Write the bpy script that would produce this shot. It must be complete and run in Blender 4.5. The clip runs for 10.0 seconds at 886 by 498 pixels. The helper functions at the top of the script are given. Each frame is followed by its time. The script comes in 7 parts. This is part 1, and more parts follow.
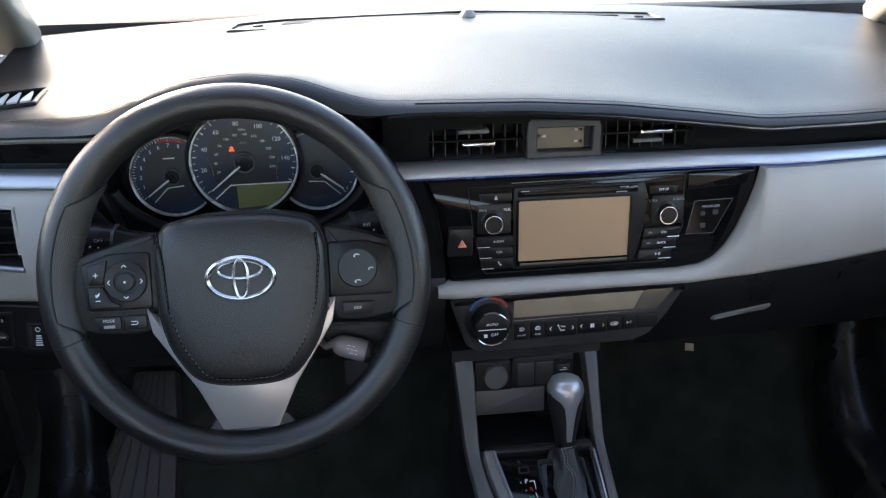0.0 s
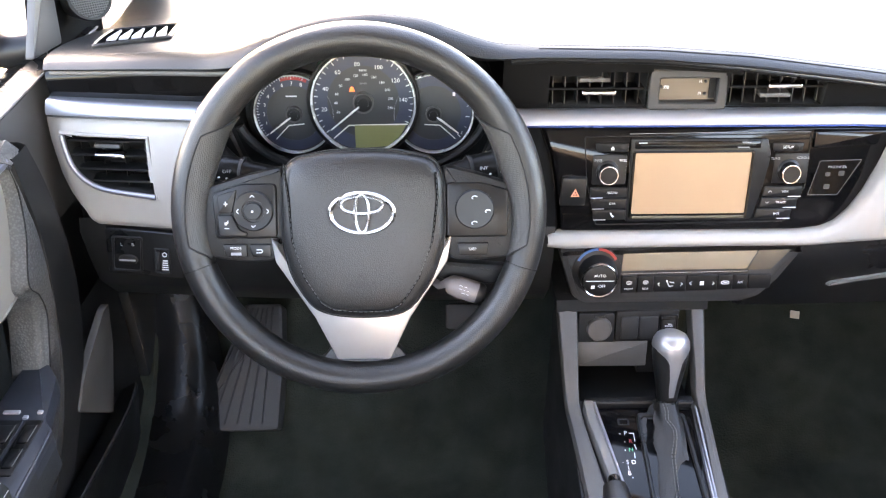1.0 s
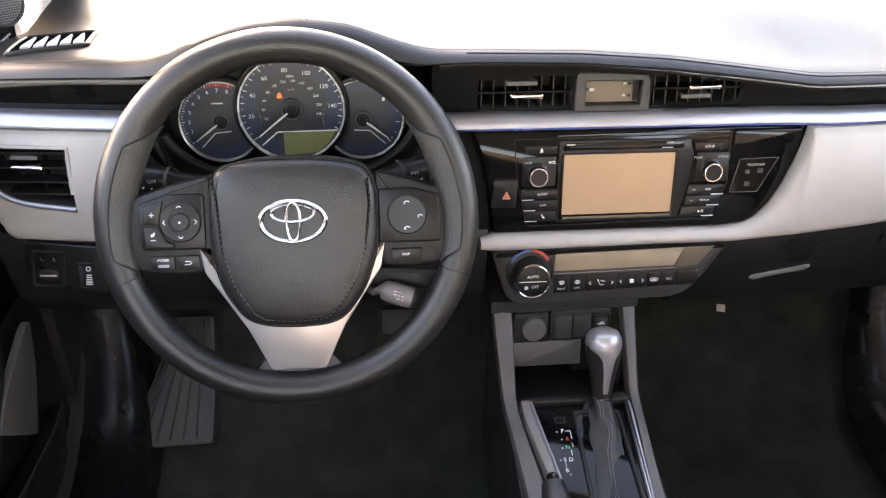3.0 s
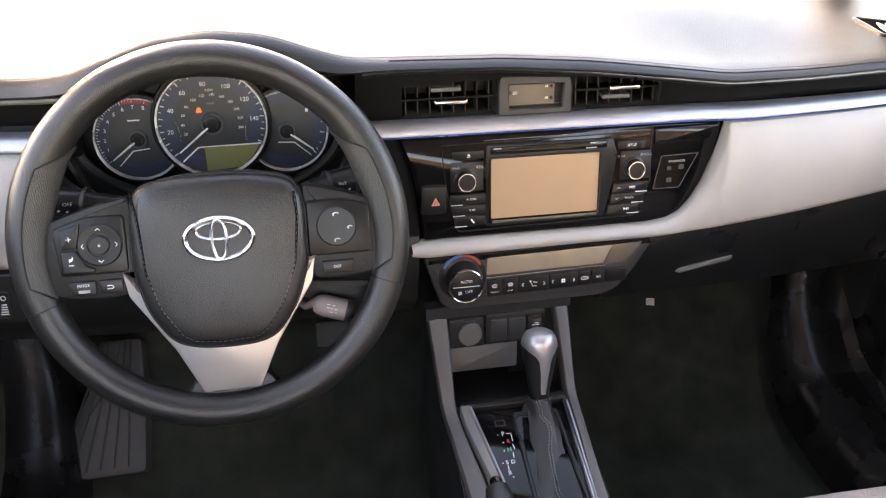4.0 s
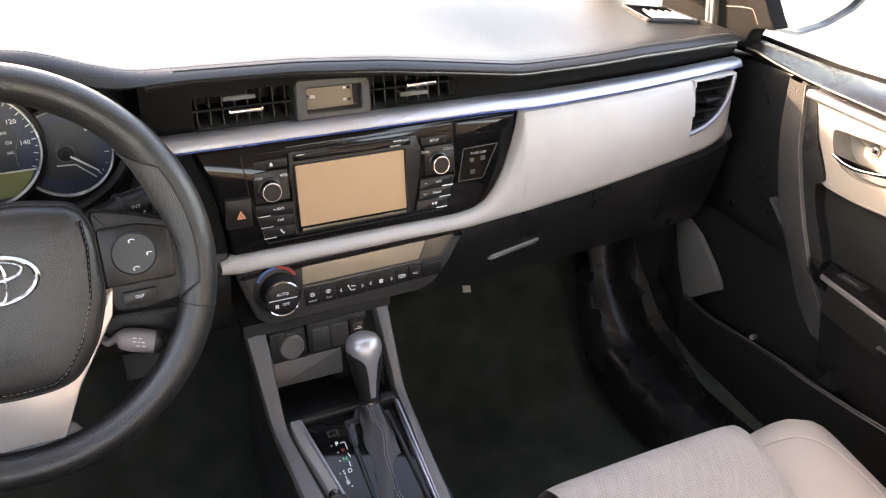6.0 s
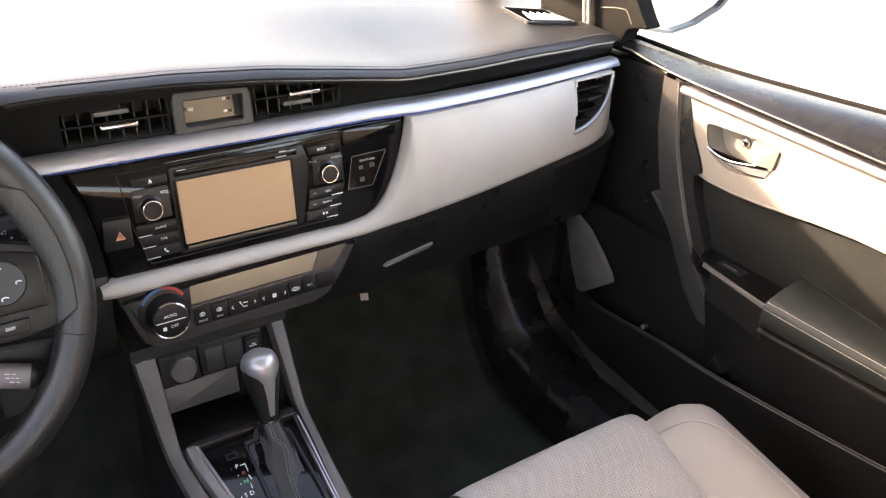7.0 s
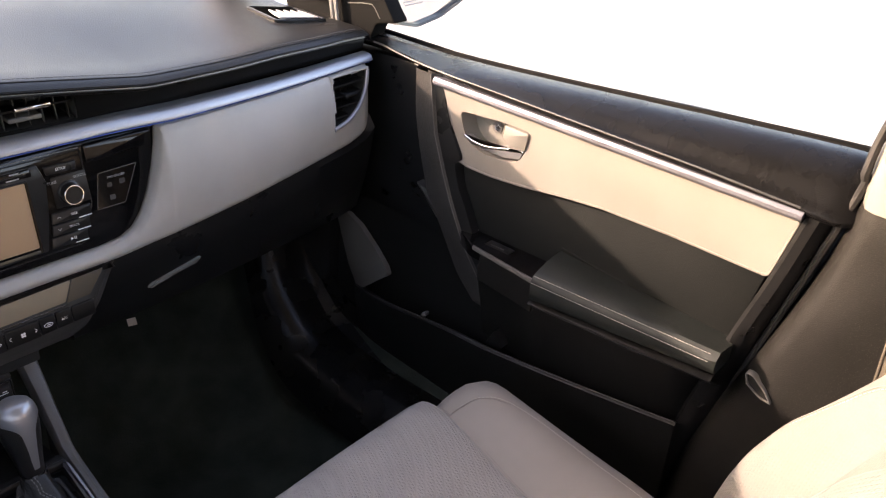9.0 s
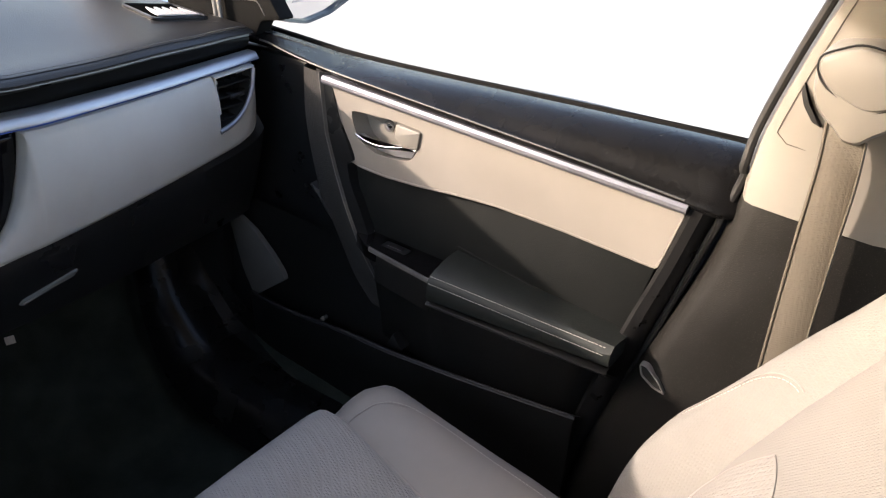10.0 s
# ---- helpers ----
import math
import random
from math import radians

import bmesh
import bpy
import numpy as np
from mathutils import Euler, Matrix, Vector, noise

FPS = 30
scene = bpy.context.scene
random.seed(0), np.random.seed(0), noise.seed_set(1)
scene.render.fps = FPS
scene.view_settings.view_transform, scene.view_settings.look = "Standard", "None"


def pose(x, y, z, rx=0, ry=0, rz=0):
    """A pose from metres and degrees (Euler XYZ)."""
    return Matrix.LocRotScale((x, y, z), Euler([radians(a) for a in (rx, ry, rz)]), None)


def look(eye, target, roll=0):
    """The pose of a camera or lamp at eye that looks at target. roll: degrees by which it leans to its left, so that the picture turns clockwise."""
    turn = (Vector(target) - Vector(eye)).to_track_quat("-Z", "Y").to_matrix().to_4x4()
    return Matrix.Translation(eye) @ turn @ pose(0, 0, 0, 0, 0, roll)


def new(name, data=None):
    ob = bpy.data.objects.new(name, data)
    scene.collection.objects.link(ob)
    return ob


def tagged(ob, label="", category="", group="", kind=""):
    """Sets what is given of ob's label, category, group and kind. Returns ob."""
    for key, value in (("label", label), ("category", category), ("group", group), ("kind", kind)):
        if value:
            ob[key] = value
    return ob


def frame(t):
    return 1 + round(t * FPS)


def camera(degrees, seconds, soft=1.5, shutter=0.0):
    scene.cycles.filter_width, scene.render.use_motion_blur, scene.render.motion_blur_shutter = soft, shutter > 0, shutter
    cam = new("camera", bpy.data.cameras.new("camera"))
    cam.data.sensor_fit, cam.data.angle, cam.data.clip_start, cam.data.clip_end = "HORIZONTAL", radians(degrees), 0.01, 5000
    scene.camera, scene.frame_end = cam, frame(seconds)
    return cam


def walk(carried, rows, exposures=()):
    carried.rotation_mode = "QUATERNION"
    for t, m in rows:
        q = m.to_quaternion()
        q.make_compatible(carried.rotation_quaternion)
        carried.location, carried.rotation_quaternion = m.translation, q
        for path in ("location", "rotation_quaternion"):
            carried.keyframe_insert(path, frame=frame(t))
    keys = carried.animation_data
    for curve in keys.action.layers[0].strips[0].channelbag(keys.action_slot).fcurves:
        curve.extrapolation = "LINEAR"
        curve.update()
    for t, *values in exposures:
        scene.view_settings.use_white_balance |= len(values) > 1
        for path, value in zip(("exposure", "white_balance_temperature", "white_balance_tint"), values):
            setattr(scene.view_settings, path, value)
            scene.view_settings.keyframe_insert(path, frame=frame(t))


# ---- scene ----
cam = camera(57.5, 10.0, soft=1.2)
PATH = [
    (0, (-0.2033, -0.7117, 1.1225), (0.0102, 1.0263, 0.1561), 0.03),
    (0.1, (-0.2247, -0.7095, 1.1185), (-0.0316, 1.0098, 0.1152), 0.72),
    (0.2, (-0.2378, -0.7172, 1.1139), (-0.0740, 0.9901, 0.0852), 1.00),
    (0.3, (-0.2432, -0.7193, 1.1141), (-0.1075, 0.9668, 0.0471), 1.29),
    (0.4, (-0.2417, -0.7212, 1.1137), (-0.1369, 0.9606, 0.0364), 1.06),
    (0.5, (-0.238, -0.723, 1.115), (-0.162, 0.958, 0.034), 0.9),
    (0.7, (-0.2391, -0.7239, 1.1149), (-0.1970, 0.9649, 0.0443), 0.30),
    (1, (-0.241, -0.725, 1.112), (-0.231, 0.976, 0.059), -0.3),
    (1.5, (-0.241, -0.724, 1.114), (-0.247, 0.978, 0.064), -0.4),
    (2, (-0.241, -0.725, 1.114), (-0.218, 0.975, 0.061), 0.0),
    (2.5, (-0.24, -0.725, 1.114), (-0.15, 0.974, 0.062), 0.6),
    (4, (-0.239, -0.717, 1.114), (0.101, 0.962, 0.081), 1.0),
    (4.5, (-0.236, -0.717, 1.115), (0.187, 0.945, 0.086), 1.1),
    (5, (-0.235, -0.713, 1.117), (0.299, 0.915, 0.084), 1.6),
    (6.5, (-0.229, -0.694, 1.118), (0.654, 0.778, 0.091), 3.5),
    (7, (-0.223, -0.693, 1.118), (0.768, 0.718, 0.104), 4.0),
    (7.5, (-0.221, -0.689, 1.116), (0.888, 0.643, 0.118), 4.6),
    (8, (-0.216, -0.691, 1.117), (0.993, 0.559, 0.13), 5.0),
    (8.5, (-0.213, -0.69, 1.116), (1.092, 0.465, 0.134), 5.6),
    (9, (-0.212, -0.687, 1.116), (1.184, 0.36, 0.139), 6.5),
    (9.5, (-0.207, -0.683, 1.115), (1.273, 0.242, 0.138), 7.5),
    (9.8, (-0.1991, -0.6882, 1.1172), (1.3221, 0.1760, 0.1481), 8.00),
    (10, (-0.177, -0.696, 1.117), (1.34, 0.18, 0.151), 7.8),
]
SUN_EL, SUN_AZ = 20.0, -38.0      # elevation; azimuth of the sun, measured from +y towards +x
walk(cam, [(t, look(eye, target, lean)) for t, eye, target, lean in PATH],
     exposures=[(0.0, 3.25, 6600, 14), (0.1, 3.35, 6800, 15), (0.2, 3.55, 7000, 16), (0.3, 4.0, 7200, 17), (0.4, 4.9, 7250, 19), (0.5, 5.45, 7350, 20), (0.7, 5.5, 7450, 20), (1.0, 5.0, 7650, 22),
                (1.4, 4.52, 7950, 22), (2.0, 4.4, 8200, 23), (4.0, 4.25, 8450, 25), (6.5, 4.3, 8500, 23), (7.2, 3.95, 8450, 25), (8.0, 3.5, 8250, 29), (8.5, 3.22, 7950, 29), (9.0, 3.0, 7600, 26), (9.5, 2.78, 7250, 22), (10.0, 2.55, 6650, 18)])

# world and sun
world = bpy.data.worlds.new("daylight")
scene.world = world
world.use_nodes = True
wn = world.node_tree.nodes
sky = wn.new("ShaderNodeTexSky")
sky.sky_type = "NISHITA"
sky.sun_disc = False
sky.sun_elevation = radians(SUN_EL)
sky.sun_rotation = radians(SUN_AZ)
sky.dust_density = 2.0
sky.air_density = 0.9
sky.ozone_density = 0.3
wn["Background"].inputs["Strength"].default_value = 0.15
world.node_tree.links.new(sky.outputs[0], wn["Background"].inputs["Color"])
sun_data = bpy.data.lights.new("sun", "SUN")
sun_data.energy, sun_data.angle, sun_data.color = 1.85, radians(1.2), (1.0, 0.88, 0.73)
sun = new("sun", sun_data)
sun_way = Vector((math.sin(radians(SUN_AZ)) * math.cos(radians(SUN_EL)), math.cos(radians(SUN_AZ)) * math.cos(radians(SUN_EL)), math.sin(radians(SUN_EL))))
sun.matrix_world = look(sun_way * 30, (0, 0, 0))


# ---- materials ----
def material(name, colour, rough=0.5, metal=0.0, grain=0.0, grain_size=0.0008, spots=0.12, coat=0.0, kind="noise", spec=0.5, patch=0.06, dust=0.0, wear=0.12):
    """A surface with a grain bump, a slow change of tone and a faint change of gloss, in metres."""
    m = bpy.data.materials.new(name)
    m.use_nodes = True
    n, l = m.node_tree.nodes, m.node_tree.links
    b = n["Principled BSDF"]
    b.inputs["Roughness"].default_value = rough
    b.inputs["Metallic"].default_value = metal
    b.inputs["Coat Weight"].default_value = coat
    b.inputs["Coat Roughness"].default_value = 0.05
    b.inputs["Specular IOR Level"].default_value = spec
    co = n.new("ShaderNodeTexCoord")
    big = n.new("ShaderNodeTexNoise")
    big.inputs["Scale"].default_value = 1.0 / patch
    big.inputs["Detail"].default_value = 5.0
    l.new(co.outputs["Object"], big.inputs["Vector"])
    tone = n.new("ShaderNodeMapRange")
    tone.inputs[1].default_value, tone.inputs[2].default_value = 0.3, 0.7
    tone.inputs[3].default_value, tone.inputs[4].default_value = 1 - spots, 1 + spots
    l.new(big.outputs[0], tone.inputs[0])
    mix = n.new("ShaderNodeMix")
    mix.data_type, mix.blend_type = "RGBA", "MULTIPLY"
    mix.inputs[0].default_value = 1.0
    mix.inputs[6].default_value = (*colour, 1)
    l.new(tone.outputs[0], mix.inputs[7])
    out = mix.outputs[2]
    if dust:
        fine = n.new("ShaderNodeTexNoise")
        fine.inputs["Scale"].default_value = 800.0
        fine.inputs["Detail"].default_value = 2.0
        l.new(co.outputs["Object"], fine.inputs["Vector"])
        cut = n.new("ShaderNodeMapRange")
        cut.inputs[1].default_value, cut.inputs[2].default_value = 0.60, 0.78
        cut.inputs[3].default_value, cut.inputs[4].default_value = 0.0, dust
        l.new(fine.outputs[0], cut.inputs[0])
        mix2 = n.new("ShaderNodeMix")
        mix2.data_type = "RGBA"
        l.new(cut.outputs[0], mix2.inputs[0])
        l.new(out, mix2.inputs[6])
        mix2.inputs[7].default_value = (0.32, 0.29, 0.25, 1)
        out = mix2.outputs[2]
    l.new(out, b.inputs["Base Color"])
    gloss = n.new("ShaderNodeMapRange")
    gloss.inputs[1].default_value, gloss.inputs[2].default_value = 0.3, 0.7
    gloss.inputs[3].default_value, gloss.inputs[4].default_value = rough * (1 - wear), min(1.0, rough * (1 + wear))
    l.new(big.outputs[0], gloss.inputs[0])
    l.new(gloss.outputs[0], b.inputs["Roughness"])
    if grain:
        bump = n.new("ShaderNodeBump")
        bump.inputs["Strength"].default_value = grain
        bump.inputs["Distance"].default_value = grain_size * 0.5
        if kind == "leather":
            tex = n.new("ShaderNodeTexVoronoi")
            bump.invert = True
            tex.inputs["Scale"].default_value = 1.0 / grain_size
            l.new(co.outputs["Object"], tex.inputs["Vector"])
        elif kind == "pebble":
            tex = n.new("ShaderNodeTexVoronoi")
            tex.feature = "SMOOTH_F1"
            tex.inputs["Smoothness"].default_value = 0.35
            bump.invert = True
            tex.inputs["Scale"].default_value = 1.0 / grain_size
            l.new(co.outputs["Object"], tex.inputs["Vector"])
            # colour darker in the valleys of the grain, lighter on its crests
            valley_tone = n.new("ShaderNodeMapRange")
            valley_tone.inputs[1].default_value, valley_tone.inputs[2].default_value = 0.15, 0.60
            valley_tone.inputs[3].default_value, valley_tone.inputs[4].default_value = 1.12, 0.70
            l.new(tex.outputs[0], valley_tone.inputs[0])
            valley_mix = n.new("ShaderNodeMix")
            valley_mix.data_type, valley_mix.blend_type = "RGBA", "MULTIPLY"
            valley_mix.inputs[0].default_value = 1.0
            l.new(out, valley_mix.inputs[6])
            l.new(valley_tone.outputs[0], valley_mix.inputs[7])
            l.new(valley_mix.outputs[2], b.inputs["Base Color"])
        elif kind == "weave":
            tex = n.new("ShaderNodeTexVoronoi")
            tex.distance = "CHEBYCHEV"
            tex.inputs["Randomness"].default_value = 0.08
            bump.invert = True
            tex.inputs["Scale"].default_value = 1.0 / grain_size
            turn = n.new("ShaderNodeMapping")
            turn.inputs["Rotation"].default_value = (0.3, 0.2, 0.7)
            turn.inputs["Scale"].default_value = (1.0, 0.55, 0.8)
            l.new(co.outputs["Object"], turn.inputs["Vector"])
            l.new(turn.outputs[0], tex.inputs["Vector"])
        elif kind == "brushed":
            tex = n.new("ShaderNodeTexNoise")
            tex.inputs["Scale"].default_value = 1.0 / grain_size
            turn = n.new("ShaderNodeMapping")
            turn.inputs["Scale"].default_value = (0.02, 1.0, 1.0)
            l.new(co.outputs["Object"], turn.inputs["Vector"])
            l.new(turn.outputs[0], tex.inputs["Vector"])
        else:
            tex = n.new("ShaderNodeTexNoise")
            tex.inputs["Scale"].default_value = 1.0 / grain_size
            tex.inputs["Detail"].default_value = 3.0
            l.new(co.outputs["Object"], tex.inputs["Vector"])
        l.new(tex.outputs[0], bump.inputs["Height"])
        l.new(bump.outputs[0], b.inputs["Normal"])
    return m


PAD = material("dash_soft_touch", (0.0105, 0.0105, 0.0106), 0.42, grain=0.3, grain_size=0.0016, kind="leather", dust=0.08, spec=0.42, wear=0.03)
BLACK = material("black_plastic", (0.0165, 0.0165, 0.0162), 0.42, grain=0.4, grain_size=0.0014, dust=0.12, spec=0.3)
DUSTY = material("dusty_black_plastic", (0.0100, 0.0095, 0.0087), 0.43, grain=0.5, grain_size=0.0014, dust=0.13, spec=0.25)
SATIN = material("satin_black", (0.0110, 0.0110, 0.0111), 0.30, grain=0.15, grain_size=0.0009, spec=0.28)
DEEP = material("deep_black", (0.0180, 0.0180, 0.0177), 0.6, grain=0.2, grain_size=0.001, spec=0.2)
PIANO = material("piano_black", (0.004, 0.0038, 0.004), 0.08, coat=0.05, spots=0.05, spec=0.24)
GREY = material("grey_plastic", (0.085, 0.081, 0.077), 0.45, grain=0.5, grain_size=0.0015, dust=0.12)
MIDGREY = material("mid_grey_plastic", (0.17, 0.165, 0.155), 0.45, grain=0.3, grain_size=0.0009)
VENTDARK = material("vent_black", (0.004, 0.004, 0.004), 1.0, spec=0.0)
PALEFIN = material("pale_fin", (0.42, 0.42, 0.42), 0.4, spots=0.05)
SILVER = material("brushed_silver", (0.32, 0.325, 0.355), 0.38, metal=0.72, grain=0.12, grain_size=0.0006, kind="brushed", spots=0.05)
SPOKESILVER = material("satin_spoke_silver", (0.60, 0.59, 0.58), 0.30, metal=0.85, grain=0.12, grain_size=0.0006, kind="brushed", spots=0.06)
GAUGERING = material("gauge_ring", (0.92, 0.92, 0.92), 0.28, metal=0.5, spots=0.04)
DOORTOP = material("door_top_pad", (0.0045, 0.0045, 0.0048), 0.27, grain=0.3, grain_size=0.0012, kind="leather", dust=0.03, spec=0.16)
CHROME = material("chrome", (0.62, 0.62, 0.63), 0.12, metal=1.0, spots=0.04)
KNOBSILVER = material("satin_silver", (0.42, 0.42, 0.43), 0.36, metal=0.7, spots=0.05)
# blue that paints the sky's reflection under the silver strip
SKYGLINT = material("blue_sky_glint", (0.042, 0.09, 0.31), 0.25, metal=0.4, coat=0.3)
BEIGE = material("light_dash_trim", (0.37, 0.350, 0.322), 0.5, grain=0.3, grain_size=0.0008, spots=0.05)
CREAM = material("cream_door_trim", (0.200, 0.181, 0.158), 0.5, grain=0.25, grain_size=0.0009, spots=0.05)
CREAM_HARD = material("cream_plastic", (0.178, 0.167, 0.147), 0.42, grain=0.1, spots=0.04)
LEATHER = material("black_leather", (0.0185, 0.0181, 0.0175), 0.31, grain=0.40, grain_size=0.0012, kind="pebble", spots=0.10, spec=0.5, wear=0.06)
GRIP = material("perforated_grip", (0.035, 0.034, 0.032), 0.42, grain=0.8, grain_size=0.0015, kind="weave", spec=0.5)
GREENISH = material("armrest_vinyl", (0.0135, 0.0162, 0.0152), 0.5, grain=0.3, grain_size=0.0012, kind="leather", spec=0.3)
DOORCLOTH = material("door_dark_cloth", (0.0046, 0.0056, 0.0052), 0.75, grain=0.5, grain_size=0.0012, kind="weave", dust=0.05, spec=0.2)
CARPET = material("black_carpet", (0.027, 0.032, 0.0255), 0.95, grain=1.0, grain_size=0.003, spec=0.1, dust=0.08, spots=0.35)
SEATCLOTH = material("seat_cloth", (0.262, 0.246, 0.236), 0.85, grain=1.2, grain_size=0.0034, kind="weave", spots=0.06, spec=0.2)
SEATSIDE = material("seat_vinyl", (0.20, 0.184, 0.170), 0.6, grain=0.3, grain_size=0.001, spots=0.06, spec=0.3)
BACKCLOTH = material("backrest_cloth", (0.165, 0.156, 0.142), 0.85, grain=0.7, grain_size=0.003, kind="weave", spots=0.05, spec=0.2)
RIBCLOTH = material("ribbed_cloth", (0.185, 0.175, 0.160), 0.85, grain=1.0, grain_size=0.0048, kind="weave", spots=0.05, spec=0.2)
BELT = material("belt_webbing", (0.074, 0.063, 0.047), 0.6, grain=0.7, grain_size=0.002, kind="weave", spots=0.06)
HEADLINER = material("headliner_cloth", (0.55, 0.52, 0.47), 0.9, grain=0.3, grain_size=0.002)
THREAD = material("pale_thread", (0.34, 0.325, 0.30), 0.8)
DARKTHREAD = material("grey_thread", (0.09, 0.09, 0.09), 0.8)
SCREEN = material("tan_screen", (0.37, 0.234, 0.137), 0.3, spots=0.06, patch=0.12, spec=0.4)
LCD = material("tan_lcd", (0.27, 0.215, 0.15), 0.25, spots=0.1)
CLOCK = material("brown_lcd", (0.1, 0.082, 0.06), 0.2, spots=0.1)
GREENLCD = material("olive_lcd", (0.21, 0.215, 0.09), 0.35, spots=0.06)
GAUGE = material("gauge_face", (0.042, 0.042, 0.043), 0.4, spots=0.08)
GAUGEBLUE = material("gauge_blue", (0.040, 0.047, 0.074), 0.35, spots=0.08)
PRINT = material("white_print", (0.78, 0.79, 0.8), 0.5, spots=0.03)
DIMPRINT = material("dim_print", (0.3, 0.3, 0.31), 0.5, spots=0.03)
REDPRINT = material("red_print", (0.36, 0.03, 0.025), 0.5)
BLUEPRINT = material("blue_print", (0.03, 0.11, 0.30), 0.5)
GREENPRINT = material("green_print", (0.03, 0.5, 0.2), 0.5)
NEEDLE = material("white_needle", (0.8, 0.78, 0.74), 0.4)
ORANGE = material("orange_print", (0.75, 0.27, 0.15), 0.5)
BADGE = material("badge_chrome", (0.42, 0.42, 0.43), 0.22, metal=1.0, spots=0.04)
BEZEL = material("clock_bezel_plastic", (0.028, 0.0275, 0.0265), 0.45, grain=0.4, grain_size=0.0012)
DOORSILVER = material("satin_door_strip", (0.23, 0.235, 0.27), 0.5, metal=0.9, grain=0.1, grain_size=0.0006, kind="brushed", spots=0.05)
BOOT = material("boot_leather", (0.018, 0.0175, 0.017), 0.30, grain=0.6, grain_size=0.0016, kind="leather", spots=0.25)
# one vinyl in two tones: the driver's copy is paler for its stronger light
BANDLIT = material("grained_vinyl_lit", (0.095, 0.092, 0.087), 0.5, grain=0.45, grain_size=0.0026, kind="pebble", spots=0.10, spec=0.4)
BANDSHADED = material("grained_vinyl_shaded", (0.037, 0.0355, 0.0335), 0.33, grain=0.40, grain_size=0.0022, kind="pebble", spots=0.10, spec=0.5)
SILL = material("glossy_sill_plastic", (0.0055, 0.0055, 0.0054), 0.27, grain=0.05, grain_size=0.002, dust=0.03, spec=0.40)
VENTPANEL = material("vent_surround_black", (0.0048, 0.0048, 0.005), 0.5, grain=0.15, grain_size=0.0009, spec=0.08)
BUTTON = material("button_black", (0.0075, 0.0074, 0.0073), 0.34, grain=0.1, grain_size=0.0009, spec=0.3)
LOWDOOR = material("door_base_black", (0.0085, 0.0086, 0.0083), 0.42, grain=0.3, grain_size=0.0014, spec=0.3)
# blue-grey base paints the sky's sheen onto the driver's black switch panel
SKYPANEL = material("black_panel_sky_sheen", (0.034, 0.037, 0.045), 0.33, grain=0.15, grain_size=0.0012, spec=0.5)
SHELL = material("satin_dark_grey", (0.032, 0.031, 0.030), 0.38, grain=0.4, grain_size=0.0012, dust=0.08)
LEVER = material("worn_grey_plastic", (0.17, 0.148, 0.145), 0.5, grain=0.2, spots=0.1)
KICK = material("kick_panel_plastic", (0.080, 0.077, 0.071), 0.5, grain=0.4, grain_size=0.0014)
PAPER = material("pale_paper", (0.75, 0.66, 0.56), 0.8)
PAINT = material("body_paint", (0.3, 0.31, 0.32), 0.25, metal=0.3, coat=0.6, spots=0.03)
SAIL = material("matt_black_plastic", (0.007, 0.007, 0.007), 0.85, grain=0.2, spec=0.06)
RUBBER = material("black_rubber", (0.014, 0.014, 0.014), 0.6, grain=0.3)
PEDAL = material("worn_rubber", (0.033, 0.032, 0.031), 0.6, grain=0.4, grain_size=0.002, dust=0.25)
CONCRETE = material("pale_concrete", (0.37, 0.352, 0.325), 0.85, grain=0.12, grain_size=0.02, spots=0.22, patch=2.5, dust=0.1)
MIRROR = material("mirror_glass", (0.55, 0.56, 0.57), 0.01, metal=1.0, spots=0.01)


def lit(name, colour, strength):
    m = bpy.data.materials.new(name)
    m.use_nodes = True
    b = m.node_tree.nodes["Principled BSDF"]
    b.inputs["Base Color"].default_value = (*colour, 1)
    b.inputs["Emission Color"].default_value = (*colour, 1)
    b.inputs["Emission Strength"].default_value = strength
    return m


WARNLIGHT = lit("warning_lamp", (1.0, 0.13, 0.03), 0.10)


def glass(name, tint):
    m = bpy.data.materials.new(name)
    m.use_nodes = True
    n, l = m.node_tree.nodes, m.node_tree.links
    n.remove(n["Principled BSDF"])
    clear, shine, mix, fres = (n.new(k) for k in ("ShaderNodeBsdfTransparent", "ShaderNodeBsdfGlossy", "ShaderNodeMixShader", "ShaderNodeLayerWeight"))
    steep, power = n.new("ShaderNodeMapRange"), n.new("ShaderNodeMath")
    power.operation = "POWER"
    power.inputs[1].default_value = 5.0
    steep.inputs[3].default_value, steep.inputs[4].default_value = 0.035, 1.0
    clear.inputs[0].default_value = (*tint, 1)
    shine.inputs["Roughness"].default_value = 0.01
    fres.inputs["Blend"].default_value = 0.5
    l.new(fres.outputs["Facing"], power.inputs[0])
    l.new(power.outputs[0], steep.inputs[0])
    l.new(steep.outputs[0], mix.inputs[0])
    l.new(clear.outputs[0], mix.inputs[1])
    l.new(shine.outputs[0], mix.inputs[2])
    l.new(mix.outputs[0], n["Material Output"].inputs["Surface"])
    return m


GLASS = glass("window_glass", (0.94, 0.97, 0.95))


# ---- building helpers ----
def finish(name, bm, mat, angle=38):
    bmesh.ops.recalc_face_normals(bm, faces=bm.faces)
    me = bpy.data.meshes.new(name)
    bm.to_mesh(me)
    bm.free()
    me.materials.append(mat)
    for p in me.polygons:
        p.use_smooth = True
    me.set_sharp_from_angle(angle=radians(angle))
    return new(name, me)


def thing(name, at, label, category, group="", kind=""):
    """An empty at the base of a thing; its parts are built in world metres."""
    e = new(name)
    e.location = at
    e.empty_display_size = 0.05
    return tagged(e, label, category, group, kind)


